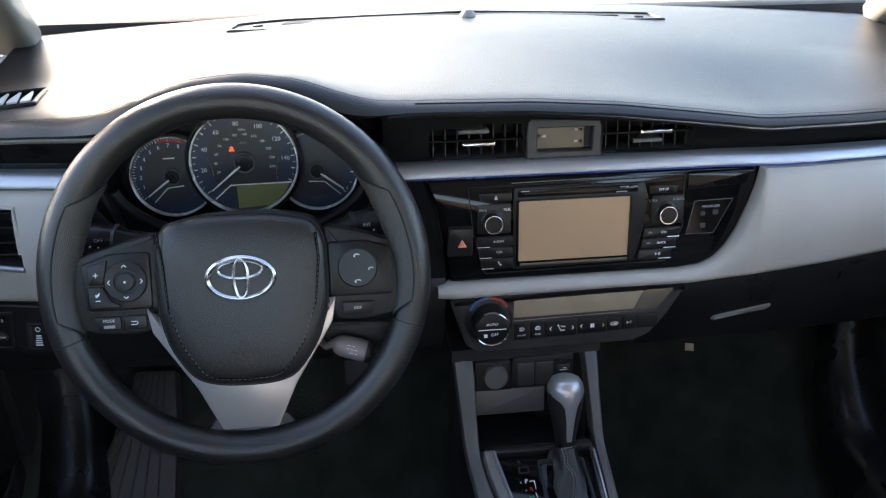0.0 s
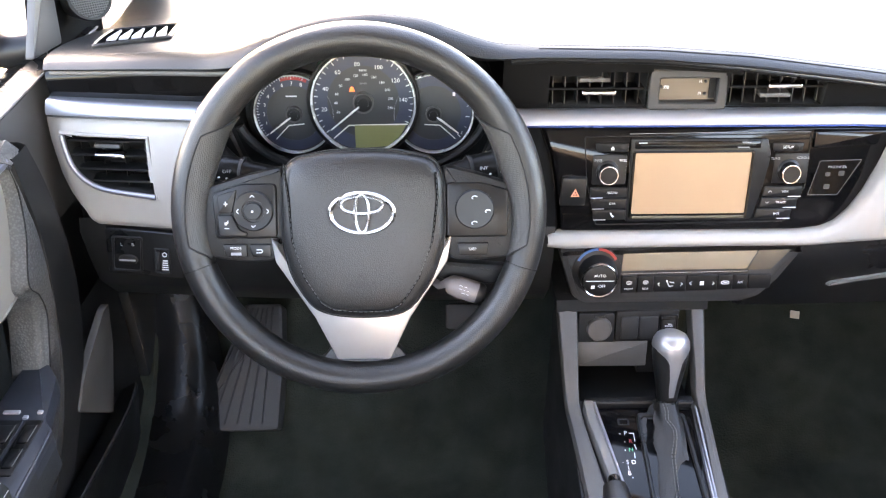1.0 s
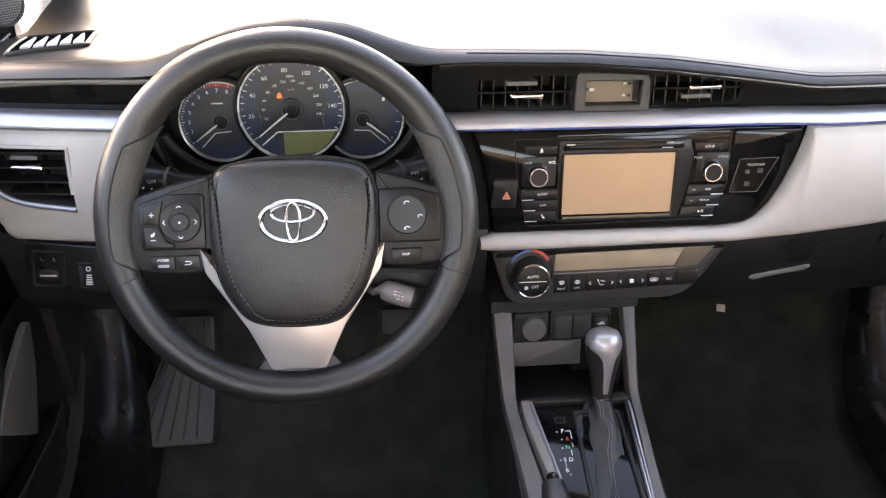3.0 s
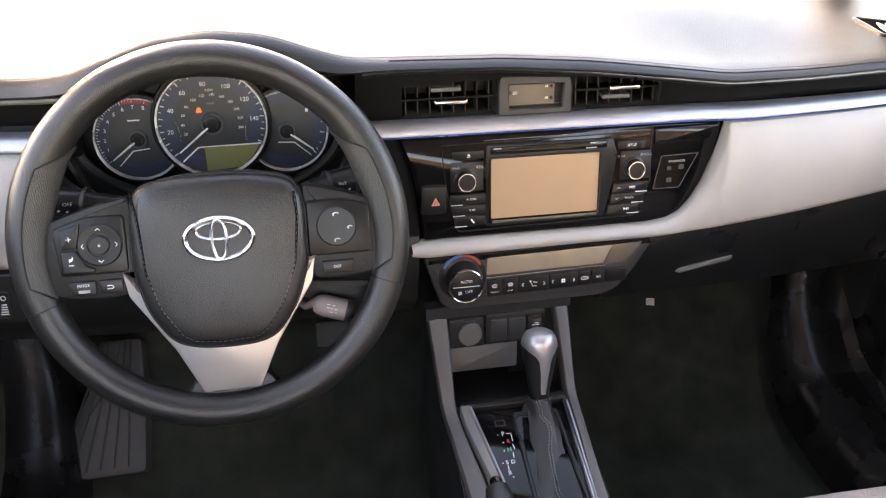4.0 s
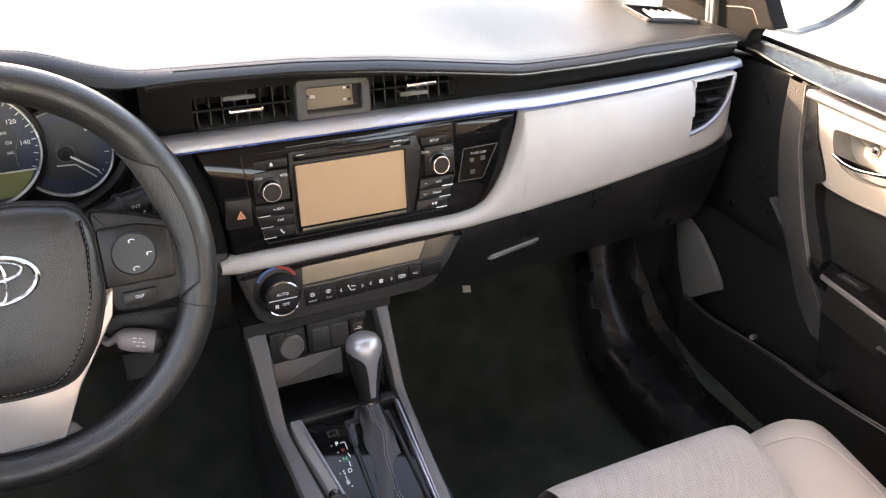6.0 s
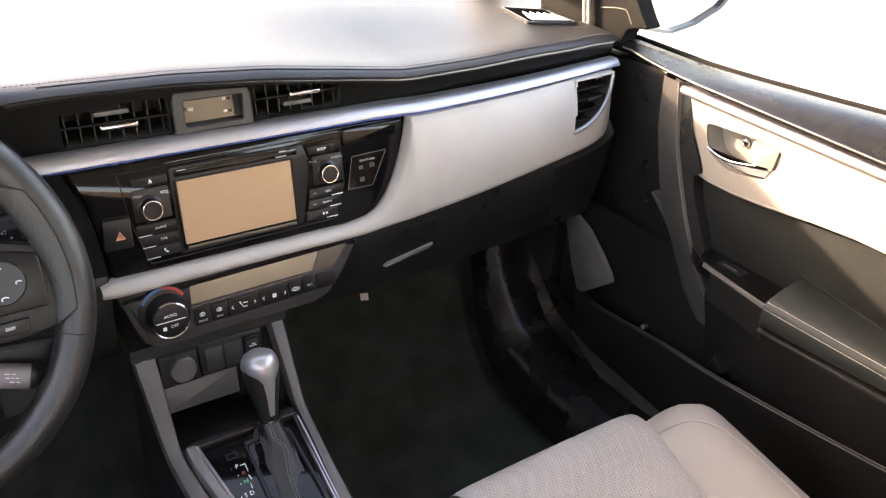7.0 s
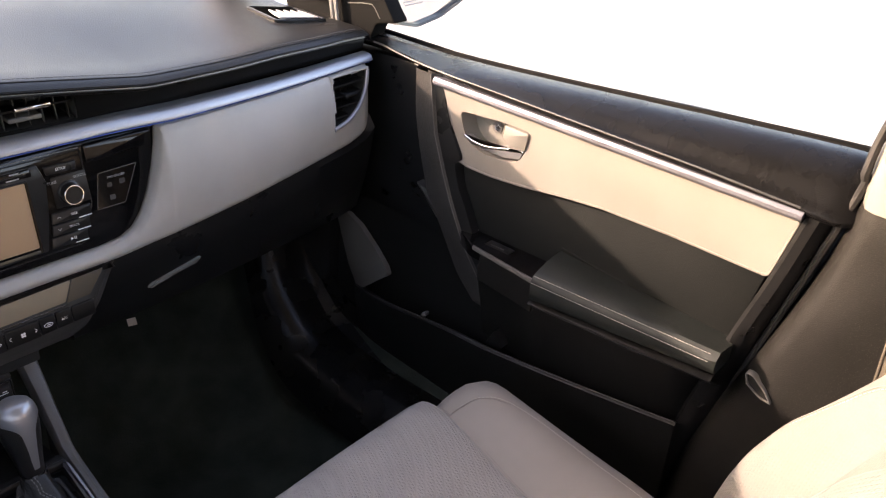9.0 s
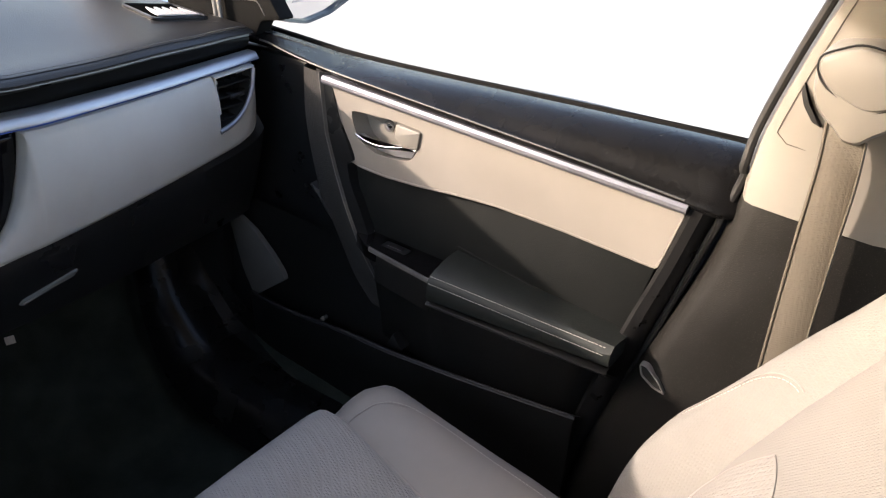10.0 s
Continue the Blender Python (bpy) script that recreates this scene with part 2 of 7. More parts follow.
def part(name, bm, mat, parent=None, label="", angle=38):
    ob = finish(name, bm, mat, angle)
    if parent is not None:
        ob.parent = parent
        if parent.type == "EMPTY":
            ob.matrix_parent_inverse = Matrix.Translation(-parent.location)
    if label:
        tagged(ob, label)
    return ob


def lerp(table, x):
    """Smooth curve through a table of (x, value)."""
    if x <= table[0][0]:
        return table[0][1]
    for (a, va), (b, vb) in zip(table, table[1:]):
        if x <= b:
            k = (x - a) / (b - a)
            return va + (vb - va) * k
    return table[-1][1]


def soft(table, x, r=0.012):
    return sum(lerp(table, x + r * d) for d in (-1, -0.5, 0, 0.5, 1)) / 5


# places: (u, v, w) -> world. w points out of the surface, towards the cabin.
def on_face(u, v, w=0.0):
    return Vector((u, 0.160 + 0.18 * (v - 0.70) - w + sweep(u), v))


def sweep(x):
    """How far the dash bends away towards its ends."""
    return 0.022 * max(0.0, (abs(x - 0.03) - 0.30) / 0.38) ** 1.6


WC, WA = Vector((-0.3256, 0.0291, 0.6898)), 0.3796
WV, WN = Vector((0, math.sin(WA), math.cos(WA))), Vector((0, -math.cos(WA), math.sin(WA)))


def on_wheel(u, v, w=0.0):
    return WC + Vector((u, 0, 0)) + WV * v + WN * w


def on_gauge(u, v, w=0.0):
    return Vector((u, 0.252 + 0.12 * (v - 0.72) - w, v))


def wall_x(x0, side=1):
    """An upright plane at side * x0 that faces the cabin; u runs along y."""
    return lambda u, v, w=0.0: Vector((side * (x0 - w), u, v))


def rounded(poly, r, n=4):
    """The polygon with its corners rounded by about r."""
    out, k = [], len(poly)
    for i in range(k):
        p, a, b = Vector(poly[i]), Vector(poly[i - 1]), Vector(poly[(i + 1) % k])
        da, db = (a - p), (b - p)
        ra, rb = min(r, da.length * 0.45), min(r, db.length * 0.45)
        pa, pb = p + da.normalized() * ra, p + db.normalized() * rb
        for j in range(n + 1):
            s = j / n
            out.append(tuple(pa * (1 - s) ** 2 + p * 2 * s * (1 - s) + pb * s * s))
    return out


def rect(u0, v0, u1, v1, r=0.0, n=3):
    q = [(u0, v0), (u1, v0), (u1, v1), (u0, v1)]
    return rounded(q, r, n) if r else q


def oval(u, v, a, b=None, n=36, start=0.0, end=360.0):
    b = a if b is None else b
    full = abs(end - start) >= 360
    k = n if full else n + 1
    return [(u + a * math.cos(radians(start + (end - start) * i / n)), v + b * math.sin(radians(start + (end - start) * i / n))) for i in range(k)]


def shrink(poly, d):
    """The polygon drawn in by d."""
    k, out = len(poly), []
    area = sum(poly[i - 1][0] * poly[i][1] - poly[i][0] * poly[i - 1][1] for i in range(k))
    s = 1 if area > 0 else -1
    for i in range(k):
        p, a, b = Vector(poly[i]), Vector(poly[i - 1]), Vector(poly[(i + 1) % k])
        ea, eb = (p - a), (b - p)
        if ea.length < 1e-7 or eb.length < 1e-7:
            out.append(tuple(p))
            continue
        na, nb = Vector((-ea.y, ea.x)).normalized() * s, Vector((-eb.y, eb.x)).normalized() * s
        m = na + nb
        m = m.normalized() if m.length > 1e-6 else na
        out.append(tuple(p + m * d / max(0.5, m.dot(na))))
    return out


def prism(poly, place, w0, w1, bev=0.0, bm=None, dome=0.0):
    """A plate with outline poly from depth w0 to w1, its front edge chamfered in two steps."""
    bm = bm or bmesh.new()
    rings = [(poly, w0), (poly, w1 - bev)]
    if bev:
        rings += [(shrink(poly, bev * 0.3), w1 - bev * 0.3), (shrink(poly, bev), w1)]
    if dome:
        rings += [(shrink(poly, bev + dome * 3), w1 + dome * 0.7)]
    loops = [[bm.verts.new(place(u, v, w)) for u, v in ring] for ring, w in rings]
    for a, b in zip(loops, loops[1:]):
        for i in range(len(a)):
            bm.faces.new((a[i - 1], a[i], b[i], b[i - 1]))
    bm.faces.new(loops[0])
    bm.faces.new(loops[-1])
    return bm


def ring(outer, inner, place, w0, w1, bev=0.001, bm=None):
    """A frame between two outlines with the same number of corners."""
    bm = bm or bmesh.new()
    rows = [(outer, w0), (outer, w1 - bev), (shrink(outer, bev), w1), (shrink(inner, -bev), w1), (inner, w1 - bev), (inner, w0)]
    loops = [[bm.verts.new(place(u, v, w)) for u, v in r] for r, w in rows]
    for a, b in zip(loops, loops[1:] + loops[:1]):
        for i in range(len(a)):
            bm.faces.new((a[i - 1], a[i], b[i], b[i - 1]))
    return bm


def loft(rows, close=False, caps=False, bm=None):
    """A skin over rows of points."""
    bm = bm or bmesh.new()
    grid = [[bm.verts.new(p) for p in row] for row in rows]
    for a, b in zip(grid, grid[1:]):
        n = len(a)
        for i in range(0 if close else 1, n):
            bm.faces.new((a[i - 1], a[i], b[i], b[i - 1]))
    if caps:
        bm.faces.new(grid[0])
        bm.faces.new(grid[-1])
    return bm


def tube(points, radius, bm=None, n=8, ends=True, closed=False):
    """A round bar along points; radius a number or one a point."""
    pts = [Vector(p) for p in points]
    k = len(pts)
    rad = radius if isinstance(radius, (list, tuple)) else [radius] * k
    rows, ref = [], None
    for i, p in enumerate(pts):
        d = (pts[(i + 1) % k] - pts[i - 1]) if closed else (pts[min(i + 1, k - 1)] - pts[max(i - 1, 0)])
        d.normalize()
        if ref is None:
            ref = Vector((0, 0, 1)) if abs(d.z) < 0.9 else Vector((1, 0, 0))
        a = (ref - d * ref.dot(d)).normalized()
        ref = a
        b = d.cross(a)
        rows.append([p + (a * math.cos(2 * math.pi * j / n) + b * math.sin(2 * math.pi * j / n)) * rad[i] for j in range(n)])
    if closed:
        rows.append(rows[0])
    bm2 = loft(rows, close=True, caps=ends and not closed, bm=bm)
    if closed:
        bmesh.ops.remove_doubles(bm2, verts=bm2.verts, dist=1e-6)
    return bm2


def box(centre, size, bev=0.003, turn=(0, 0, 0), bm=None, segs=2):
    bm2 = bmesh.new()
    bmesh.ops.create_cube(bm2, size=1.0)
    bmesh.ops.scale(bm2, vec=size, verts=bm2.verts)
    if bev:
        bmesh.ops.bevel(bm2, geom=bm2.edges[:], offset=bev, segments=segs, affect="EDGES", profile=0.6)
    m = pose(*centre, *turn)
    bmesh.ops.transform(bm2, matrix=m, verts=bm2.verts)
    if bm is None:
        return bm2
    me = bpy.data.meshes.new("tmp")
    bm2.to_mesh(me)
    bm2.free()
    bm.from_mesh(me)
    bpy.data.meshes.remove(me)
    return bm


def dashes(points, place_points=False, length=0.003, gap=0.0018, r=0.0005, bm=None):
    """A row of stitches along a line of points."""
    bm = bm or bmesh.new()
    pts = [Vector(p) for p in points]
    at = [0.0]
    for a, b in zip(pts, pts[1:]):
        at.append(at[-1] + (b - a).length)

    def where(s):
        for i in range(1, len(pts)):
            if s <= at[i] or i == len(pts) - 1:
                return pts[i - 1].lerp(pts[i], min(1.0, (s - at[i - 1]) / max(1e-9, at[i] - at[i - 1])))

    s = 0.0
    while s + length < at[-1]:
        tube([where(s), where(s + length)], r, bm=bm, n=4)
        s += length + gap
    return bm


GLYPHS = {}


def glyph(body):
    if body not in GLYPHS:
        cu = bpy.data.curves.new("writing", "FONT")
        cu.body, cu.size, cu.align_x, cu.align_y, cu.resolution_u = body, 1.0, "CENTER", "CENTER", 2
        ob = bpy.data.objects.new("writing", cu)
        scene.collection.objects.link(ob)
        dg = bpy.context.evaluated_depsgraph_get()
        me = bpy.data.meshes.new_from_object(ob.evaluated_get(dg))
        GLYPHS[body] = ([tuple(v.co) for v in me.vertices], [tuple(p.vertices) for p in me.polygons])
        bpy.data.objects.remove(ob)
        bpy.data.curves.remove(cu)
        bpy.data.meshes.remove(me)
    return GLYPHS[body]


def write(body, u, v, size, place, w, mat, parent, name="lettering", stretch=1.0, turn=0.0):
    """Printed letters of that height, centred at (u, v) on a surface."""
    vs, fs = glyph(body)
    bm = bmesh.new()
    c, s = math.cos(radians(turn)), math.sin(radians(turn))
    made = [bm.verts.new(place(u + size * (x * stretch * c - y * s), v + size * (x * stretch * s + y * c), w)) for x, y, _ in vs]
    for f in fs:
        if len(set(f)) == len(f):
            try:
                bm.faces.new([made[i] for i in f])
            except ValueError:
                pass
    return part(name, bm, mat, parent)


def bar(u0, v0, u1, v1, place, w, mat, parent, name="printed_mark", thick=0.0003, wide=0.0008):
    """A printed line from one place to another."""
    d = Vector((u1 - u0, v1 - v0))
    q = Vector((-d.y, d.x)).normalized() * wide / 2
    poly = [(u0 + q.x, v0 + q.y), (u1 + q.x, v1 + q.y), (u1 - q.x, v1 - q.y), (u0 - q.x, v0 - q.y)]
    return part(name, prism(poly, place, w, w + thick), mat, parent)


# ---- the setting ----
def span(a, b, n):
    return [a + (b - a) * i / (n - 1) for i in range(n)]


bm = bmesh.new()
bmesh.ops.create_grid(bm, x_segments=8, y_segments=8, size=900)
bmesh.ops.translate(bm, vec=(0, 0, -0.24), verts=bm.verts)
tagged(part("ground", bm, CONCRETE), "pale sunlit concrete yard outside the car", "ground", kind="structure")


def floor_z(x, y):
    z = 0.10 + 0.34 * max(0.0, min(1.0, (y - 0.20) / 0.36)) ** 1.3
    z += 0.13 * max(0.0, 1 - abs(x - 0.01) / 0.16) ** 0.7 if abs(x - 0.01) < 0.16 else 0.0
    side = max(0.0, (abs(x) - 0.60) / 0.10)
    z += 0.14 * min(1.0, side) ** 1.5
    return z + 0.003 * noise.noise(Vector((x * 9, y * 9, 0)))


bm = loft([[Vector((x, y, floor_z(x, y))) for x in span(-0.72, 0.72, 61)] for y in span(0.66, -1.75, 81)])
tagged(part("floor", bm, CARPET), "black carpeted car floor with a raised tunnel", "floor", kind="structure")
tagged(part("floor_pan", box((0, -0.5, 0.02), (1.6, 2.5, 0.06), 0.02), PAINT), "painted steel floor pan under the carpet", "floor", kind="structure")
tagged(part("wall_front", box((0, 0.70, 0.44), (1.5, 0.05, 0.74), 0.01), DEEP), "black firewall behind the dashboard", "wall", kind="structure")


def roof_z(x, y):
    return 1.31 - 0.05 * (x / 0.6) ** 2 - 0.05 * ((y + 0.9) / 1.0) ** 2


def slab(f, thick, xs, ys, name, mat, label, category):
    rows = [[Vector((x, y, f(x, y))) for x in xs] for y in ys]
    bm = bmesh.new()
    low = loft(rows, bm=bm)
    geo = bmesh.ops.extrude_face_region(low, geom=low.faces[:])
    bmesh.ops.translate(bm, vec=(0, 0, thick), verts=[v for v in geo["geom"] if isinstance(v, bmesh.types.BMVert)])
    return tagged(part(name, bm, mat), label, category, kind="structure")


slab(roof_z, 0.02, span(-0.56, 0.56, 15), span(-0.10, -1.75, 19), "ceiling", HEADLINER, "pale cloth headliner under the roof", "ceiling")
slab(lambda x, y: roof_z(x, y) + 0.024, 0.012, span(-0.58, 0.58, 15), span(-0.08, -1.78, 19), "roof", PAINT, "painted steel roof of the car", "roof")


def beam(points, wide, deep, across):
    """A rectangular post along points, wide along the vector across."""
    pts, rows = [Vector(p) for p in points], []
    for i, p in enumerate(pts):
        d = (pts[min(i + 1, len(pts) - 1)] - pts[max(i - 1, 0)]).normalized()
        a = (Vector(across) - d * d.dot(Vector(across))).normalized()
        b = d.cross(a)
        r = min(wide, deep) * 0.3
        q = rounded([(-wide / 2, -deep / 2), (wide / 2, -deep / 2), (wide / 2, deep / 2), (-wide / 2, deep / 2)], r, 3)
        rows.append([p + a * u + b * v for u, v in q])
    return loft(rows, close=True, caps=True)


for s, n in ((-1, "left"), (1, "right")):
    bm = beam([(s * 0.74, 0.62, 0.80), (s * 0.70, 0.36, 1.00), (s * 0.63, 0.10, 1.15), (s * 0.57, -0.10, 1.245)], 0.075 if s > 0 else 0.13, 0.05, (1, 0, 0))
    tagged(part("a_pillar_" + n, bm, CREAM_HARD), "cream plastic trim on the windscreen pillar", "pillar", kind="structure")
    bm = beam([(s * 0.57, -0.06, 1.25), (s * 0.575, -0.6, 1.27), (s * 0.57, -1.2, 1.26), (s * 0.56, -1.76, 1.22)], 0.07, 0.07, (1, 0, 0))
    tagged(part("roof_rail_" + n, bm, CREAM_HARD), "cream plastic roof side rail", "trim", kind="structure")
    bm = beam([(s * 0.84, -1.62, 0.80), (s * 0.72, -1.70, 1.03), (s * 0.58, -1.75, 1.23)], 0.05, 0.22, (1, 0, 0))
    tagged(part("rear_pillar_" + n, bm, CREAM_HARD), "cream plastic rear roof pillar", "pillar", kind="structure")
    bm = box((s * 0.855, -0.50, 0.375), (0.035, 2.50, 0.71), 0.012)
    tagged(part("body_side_" + n, bm, PAINT), "painted steel body side outside the doors", "wall", kind="structure")
    # unseen side wall behind the camera; beige only to bounce fill light forward
    bm = box((s * 0.775, -1.26, 0.45), (0.07, 0.98, 0.72), 0.02)
    tagged(part("rear_side_" + n, bm, SEATSIDE), "unseen rear side wall of the cabin, beige to bounce light", "wall", kind="structure")
    bm = beam([(s * 0.800, -0.625, 0.80), (s * 0.735, -0.66, 1.02), (s * 0.60, -0.70, 1.25)], 0.10, 0.06, (0, 1, 0))
    tagged(part("pillar_post_" + n, bm, PAINT), "painted centre post between the side windows", "pillar", kind="structure")
bm = beam([(-0.60, -0.08, 1.25), (0.0, -0.08, 1.275), (0.60, -0.08, 1.25)], 0.09, 0.05, (0, 1, 0))
tagged(part("windscreen_header", bm, CREAM_HARD), "cream trim above the windscreen", "trim", kind="structure")
# unseen closing wall, given a beige that returns fill light to the cabin
tagged(part("wall_rear", box((0, -1.78, 0.46), (1.7, 0.06, 0.84), 0.02), SEATSIDE), "unseen rear wall of the cabin, beige to bounce light", "wall", kind="structure")
bm = beam([(-0.60, -1.77, 1.22), (0.0, -1.77, 1.24), (0.60, -1.77, 1.22)], 0.08, 0.05, (0, 1, 0))
tagged(part("rear_header", bm, CREAM_HARD), "cream trim above the rear window", "trim", kind="structure")


def pane(name, quad, label):
    rows = [[Vector(quad[0]).lerp(Vector(quad[1]), k), Vector(quad[3]).lerp(Vector(quad[2]), k)] for k in span(0, 1, 9)]
    ob = tagged(part(name, loft(rows), GLASS), label, "window", kind="structure")
    ob.visible_shadow = False
    return ob


pane("window_1", [(-0.72, 0.735, 0.815), (0.72, 0.735, 0.815), (0.58, -0.09, 1.255), (-0.58, -0.09, 1.255)], "clear raked windscreen above the dashboard")

# bonnet and cowl ahead of the windscreen
bm = loft([[Vector((x, y, 0.79 - 0.10 * ((y - 0.78) / 0.9) ** 2 - 0.06 * (x / 0.8) ** 2)) for x in span(-0.84, 0.84, 21)] for y in span(0.80, 1.75, 12)])
geo = bmesh.ops.extrude_face_region(bm, geom=bm.faces[:])
bmesh.ops.translate(bm, vec=(0, 0, -0.03), verts=[v for v in geo["geom"] if isinstance(v, bmesh.types.BMVert)])
tagged(part("bonnet", bm, PAINT), "grey painted bonnet beyond the windscreen", "bonnet", kind="structure")
tagged(part("nose", box((0, 1.32, 0.30), (1.62, 0.96, 0.66), 0.08), PAINT), "painted front body under the bonnet", "car body", kind="structure")
tagged(part("cowl", box((0, 0.765, 0.762), (1.46, 0.09, 0.05), 0.012, (-8, 0, 0)), RUBBER), "black plastic cowl below the windscreen", "trim", kind="structure")


# ---- dashboard ----
dash = thing("dashboard", (0.0, 0.40, 0.43), "charcoal dashboard with pale lower trim and a silver strip", "dashboard")

Y_LIP = [(-0.72, 0.200), (-0.60, 0.168), (-0.50, 0.145), (-0.46, 0.128), (-0.20, 0.122), (-0.13, 0.128), (0.10, 0.128), (0.29, 0.135), (0.45, 0.155), (0.60, 0.178), (0.72, 0.205)]
Z_TOP = [(-0.72, 0.804), (-0.58, 0.819), (-0.50, 0.825), (-0.459, 0.835), (-0.414, 0.857), (-0.376, 0.868), (-0.316, 0.874), (-0.257, 0.867), (-0.202, 0.847), (-0.172, 0.838),
         (-0.13, 0.836), (0.0, 0.833), (0.105, 0.825), (0.197, 0.812), (0.286, 0.799), (0.40, 0.794), (0.50, 0.793), (0.65, 0.786), (0.72, 0.780)]
Z_LOW = [(-0.72, 0.788), (-0.58, 0.800), (-0.50, 0.805), (-0.46, 0.811), (-0.414, 0.831), (-0.376, 0.842), (-0.316, 0.849), (-0.257, 0.842), (-0.215, 0.826), (-0.19, 0.821),
         (-0.15, 0.823), (-0.12, 0.824), (0.0, 0.821), (0.10, 0.812), (0.196, 0.799), (0.285, 0.786), (0.40, 0.782), (0.50, 0.781), (0.65, 0.775), (0.72, 0.769)]


def y_lip(x):
    return soft(Y_LIP, x, 0.02)


def z_top(x):
    return soft(Z_TOP, x)


def z_low(x):
    return soft(Z_LOW, x)


def dash_z(x, y):
    """Height of the dashboard's top at a place behind its front roll."""
    y0 = y_lip(x) + 0.022
    k = max(0.0, min(1.0, (y - y0) / 0.26))
    k = k * k * (3 - 2 * k)
    far = max(0.0, min(1.0, (y - 0.42) / 0.2))
    plain = 0.832 - 0.055 * (x / 0.7) ** 2 * (1 - 0.55 * far) - 0.015 * max(0.0, (y - 0.44) / 0.24) ** 1.5
    return z_top(x) * (1 - k) + plain * k


def on_top(u, v, w=0.0):
    return Vector((u, v, dash_z(u, v) + w))


xs = span(-0.704, 0.715, 116)
rows = []
for x in xs:
    yl, zt, zl = y_lip(x), z_top(x), z_low(x)
    row = [Vector((x, yl + 0.05, zl - 0.004)), Vector((x, yl + 0.012, zl)), Vector((x, yl + 0.003, zl + 0.002)), Vector((x, yl - 0.001, zl + 0.3 * (zt - zl))),
           Vector((x, yl + 0.004, zl + 0.66 * (zt - zl))), Vector((x, yl + 0.0105, zt - 0.0024)), Vector((x, yl + 0.022, zt))]
    row += [on_top(x, y) for y in span(yl + 0.045, 0.70, 20)]
    row += [Vector((x, 0.715, dash_z(x, 0.70) - 0.02)), Vector((x, 0.715, 0.70))]
    rows.append(row)
part("top_pad", loft(rows), PAD, dash, "charcoal soft-touch pad with a stitched front edge")
part("edge_crease", tube([Vector((x, y_lip(x) + 0.0108, z_top(x) - 0.0022)) for x in span(-0.13, 0.71, 120)], 0.0008, n=5), DEEP, dash)
part("edge_gap", tube([Vector((x, y_lip(x) - 0.0004, z_low(x) + 0.38 * (z_top(x) - z_low(x)))) for x in span(0.06, 0.708, 90)], [0.0013 * min(1.0, 0.05 + i / 45) for i in range(90)], n=6), DEEP, dash)
# mid grey puts the lip's sheen into its colour
part("lower_lip", tube([Vector((x, y_lip(x) + 0.0012, z_low(x) + 0.0008)) for x in span(0.06, 0.704, 90)], [0.0016 * min(1.0, 0.05 + i / 50) for i in range(90)], n=8), MIDGREY, dash, "thin lip under the pad, its sheen painted grey")
part("stitching", dashes([Vector((x, y_lip(x) + 0.0155, z_top(x) + 0.0002)) for x in span(-0.70, 0.70, 180)], length=0.0030, gap=0.0020, r=0.0005), DARKTHREAD, dash, "grey stitches")
for a, b, m in ((-0.702, -0.475, GREY), (-0.16, 0.705, SATIN)):
    pts = [Vector((x, y_lip(x) + 0.013, z_low(x) - 0.0035)) for x in span(a, b, 70)]
    part("edge_trim", tube(pts, 0.0036, n=8), m, dash, "satin edge under the pad")

Z_STRIP = [(-0.72, 0.749), (-0.50, 0.746), (-0.14, 0.742), (0.27, 0.741), (0.31, 0.738), (0.50, 0.740), (0.70, 0.745)]


def z_strip(x):
    return soft(Z_STRIP, x, 0.03)


def strip_k(x):
    """How tall the strip is, against its middle; it thins out towards the passenger's end."""
    return 1.0 - 0.36 * max(0.0, min(1.0, (x - 0.22) / 0.45))


def inside(poly, u, v):
    hit = False
    for i in range(len(poly)):
        (a, b), (c, d) = poly[i - 1], poly[i]
        if (b > v) != (d > v) and u < (c - a) * (v - b) / (d - b) + a:
            hit = not hit
    return hit


def skin(us, low, high, depth, nv, holes=(), roll=0.012):
    """A bulged panel on the dash face from curve low to curve high, its rims turned back, with openings."""
    bm = bmesh.new()
    grid = []
    for u in us:
        a, b = low(u), high(u)
        col = [bm.verts.new(on_face(u, a + 0.001, depth(u, 0) - roll * 2.2)), bm.verts.new(on_face(u, a - 0.0005, depth(u, 0) - roll * 0.5))]
        for j in range(nv + 1):
            k = j / nv
            edge = max(0.0, 1 - min(k, 1 - k) * (b - a) / 0.008) ** 2
            col.append(bm.verts.new(on_face(u, a + (b - a) * k, depth(u, k) - 0.004 * edge)))
        col.append(bm.verts.new(on_face(u, b, depth(u, 1) - roll * 1.5)))
        grid.append((u, a, b, col))
    for (u0, a0, b0, c0), (u1, a1, b1, c1) in zip(grid, grid[1:]):
        for j in range(1, len(c0)):
            k = (j - 2.5) / nv
            u, v = (u0 + u1) / 2, ((a0 + a1) + (b0 + b1 - a0 - a1) * k) / 2
            if not any(inside(h, u, v) for h in holes):
                bm.faces.new((c0[j - 1], c0[j], c1[j], c1[j - 1]))
    bmesh.ops.delete(bm, geom=[v for v in bm.verts if not v.link_faces], context="VERTS")
    return bm


def cut(poly, v):
    """The stretch of a level line that lies inside a polygon."""
    hits = []
    for i in range(len(poly)):
        (a, b), (c, d) = poly[i - 1], poly[i]
        if (b > v) != (d > v):
            hits.append((c - a) * (v - b) / (d - b) + a)
    return (min(hits), max(hits)) if len(hits) > 1 else None


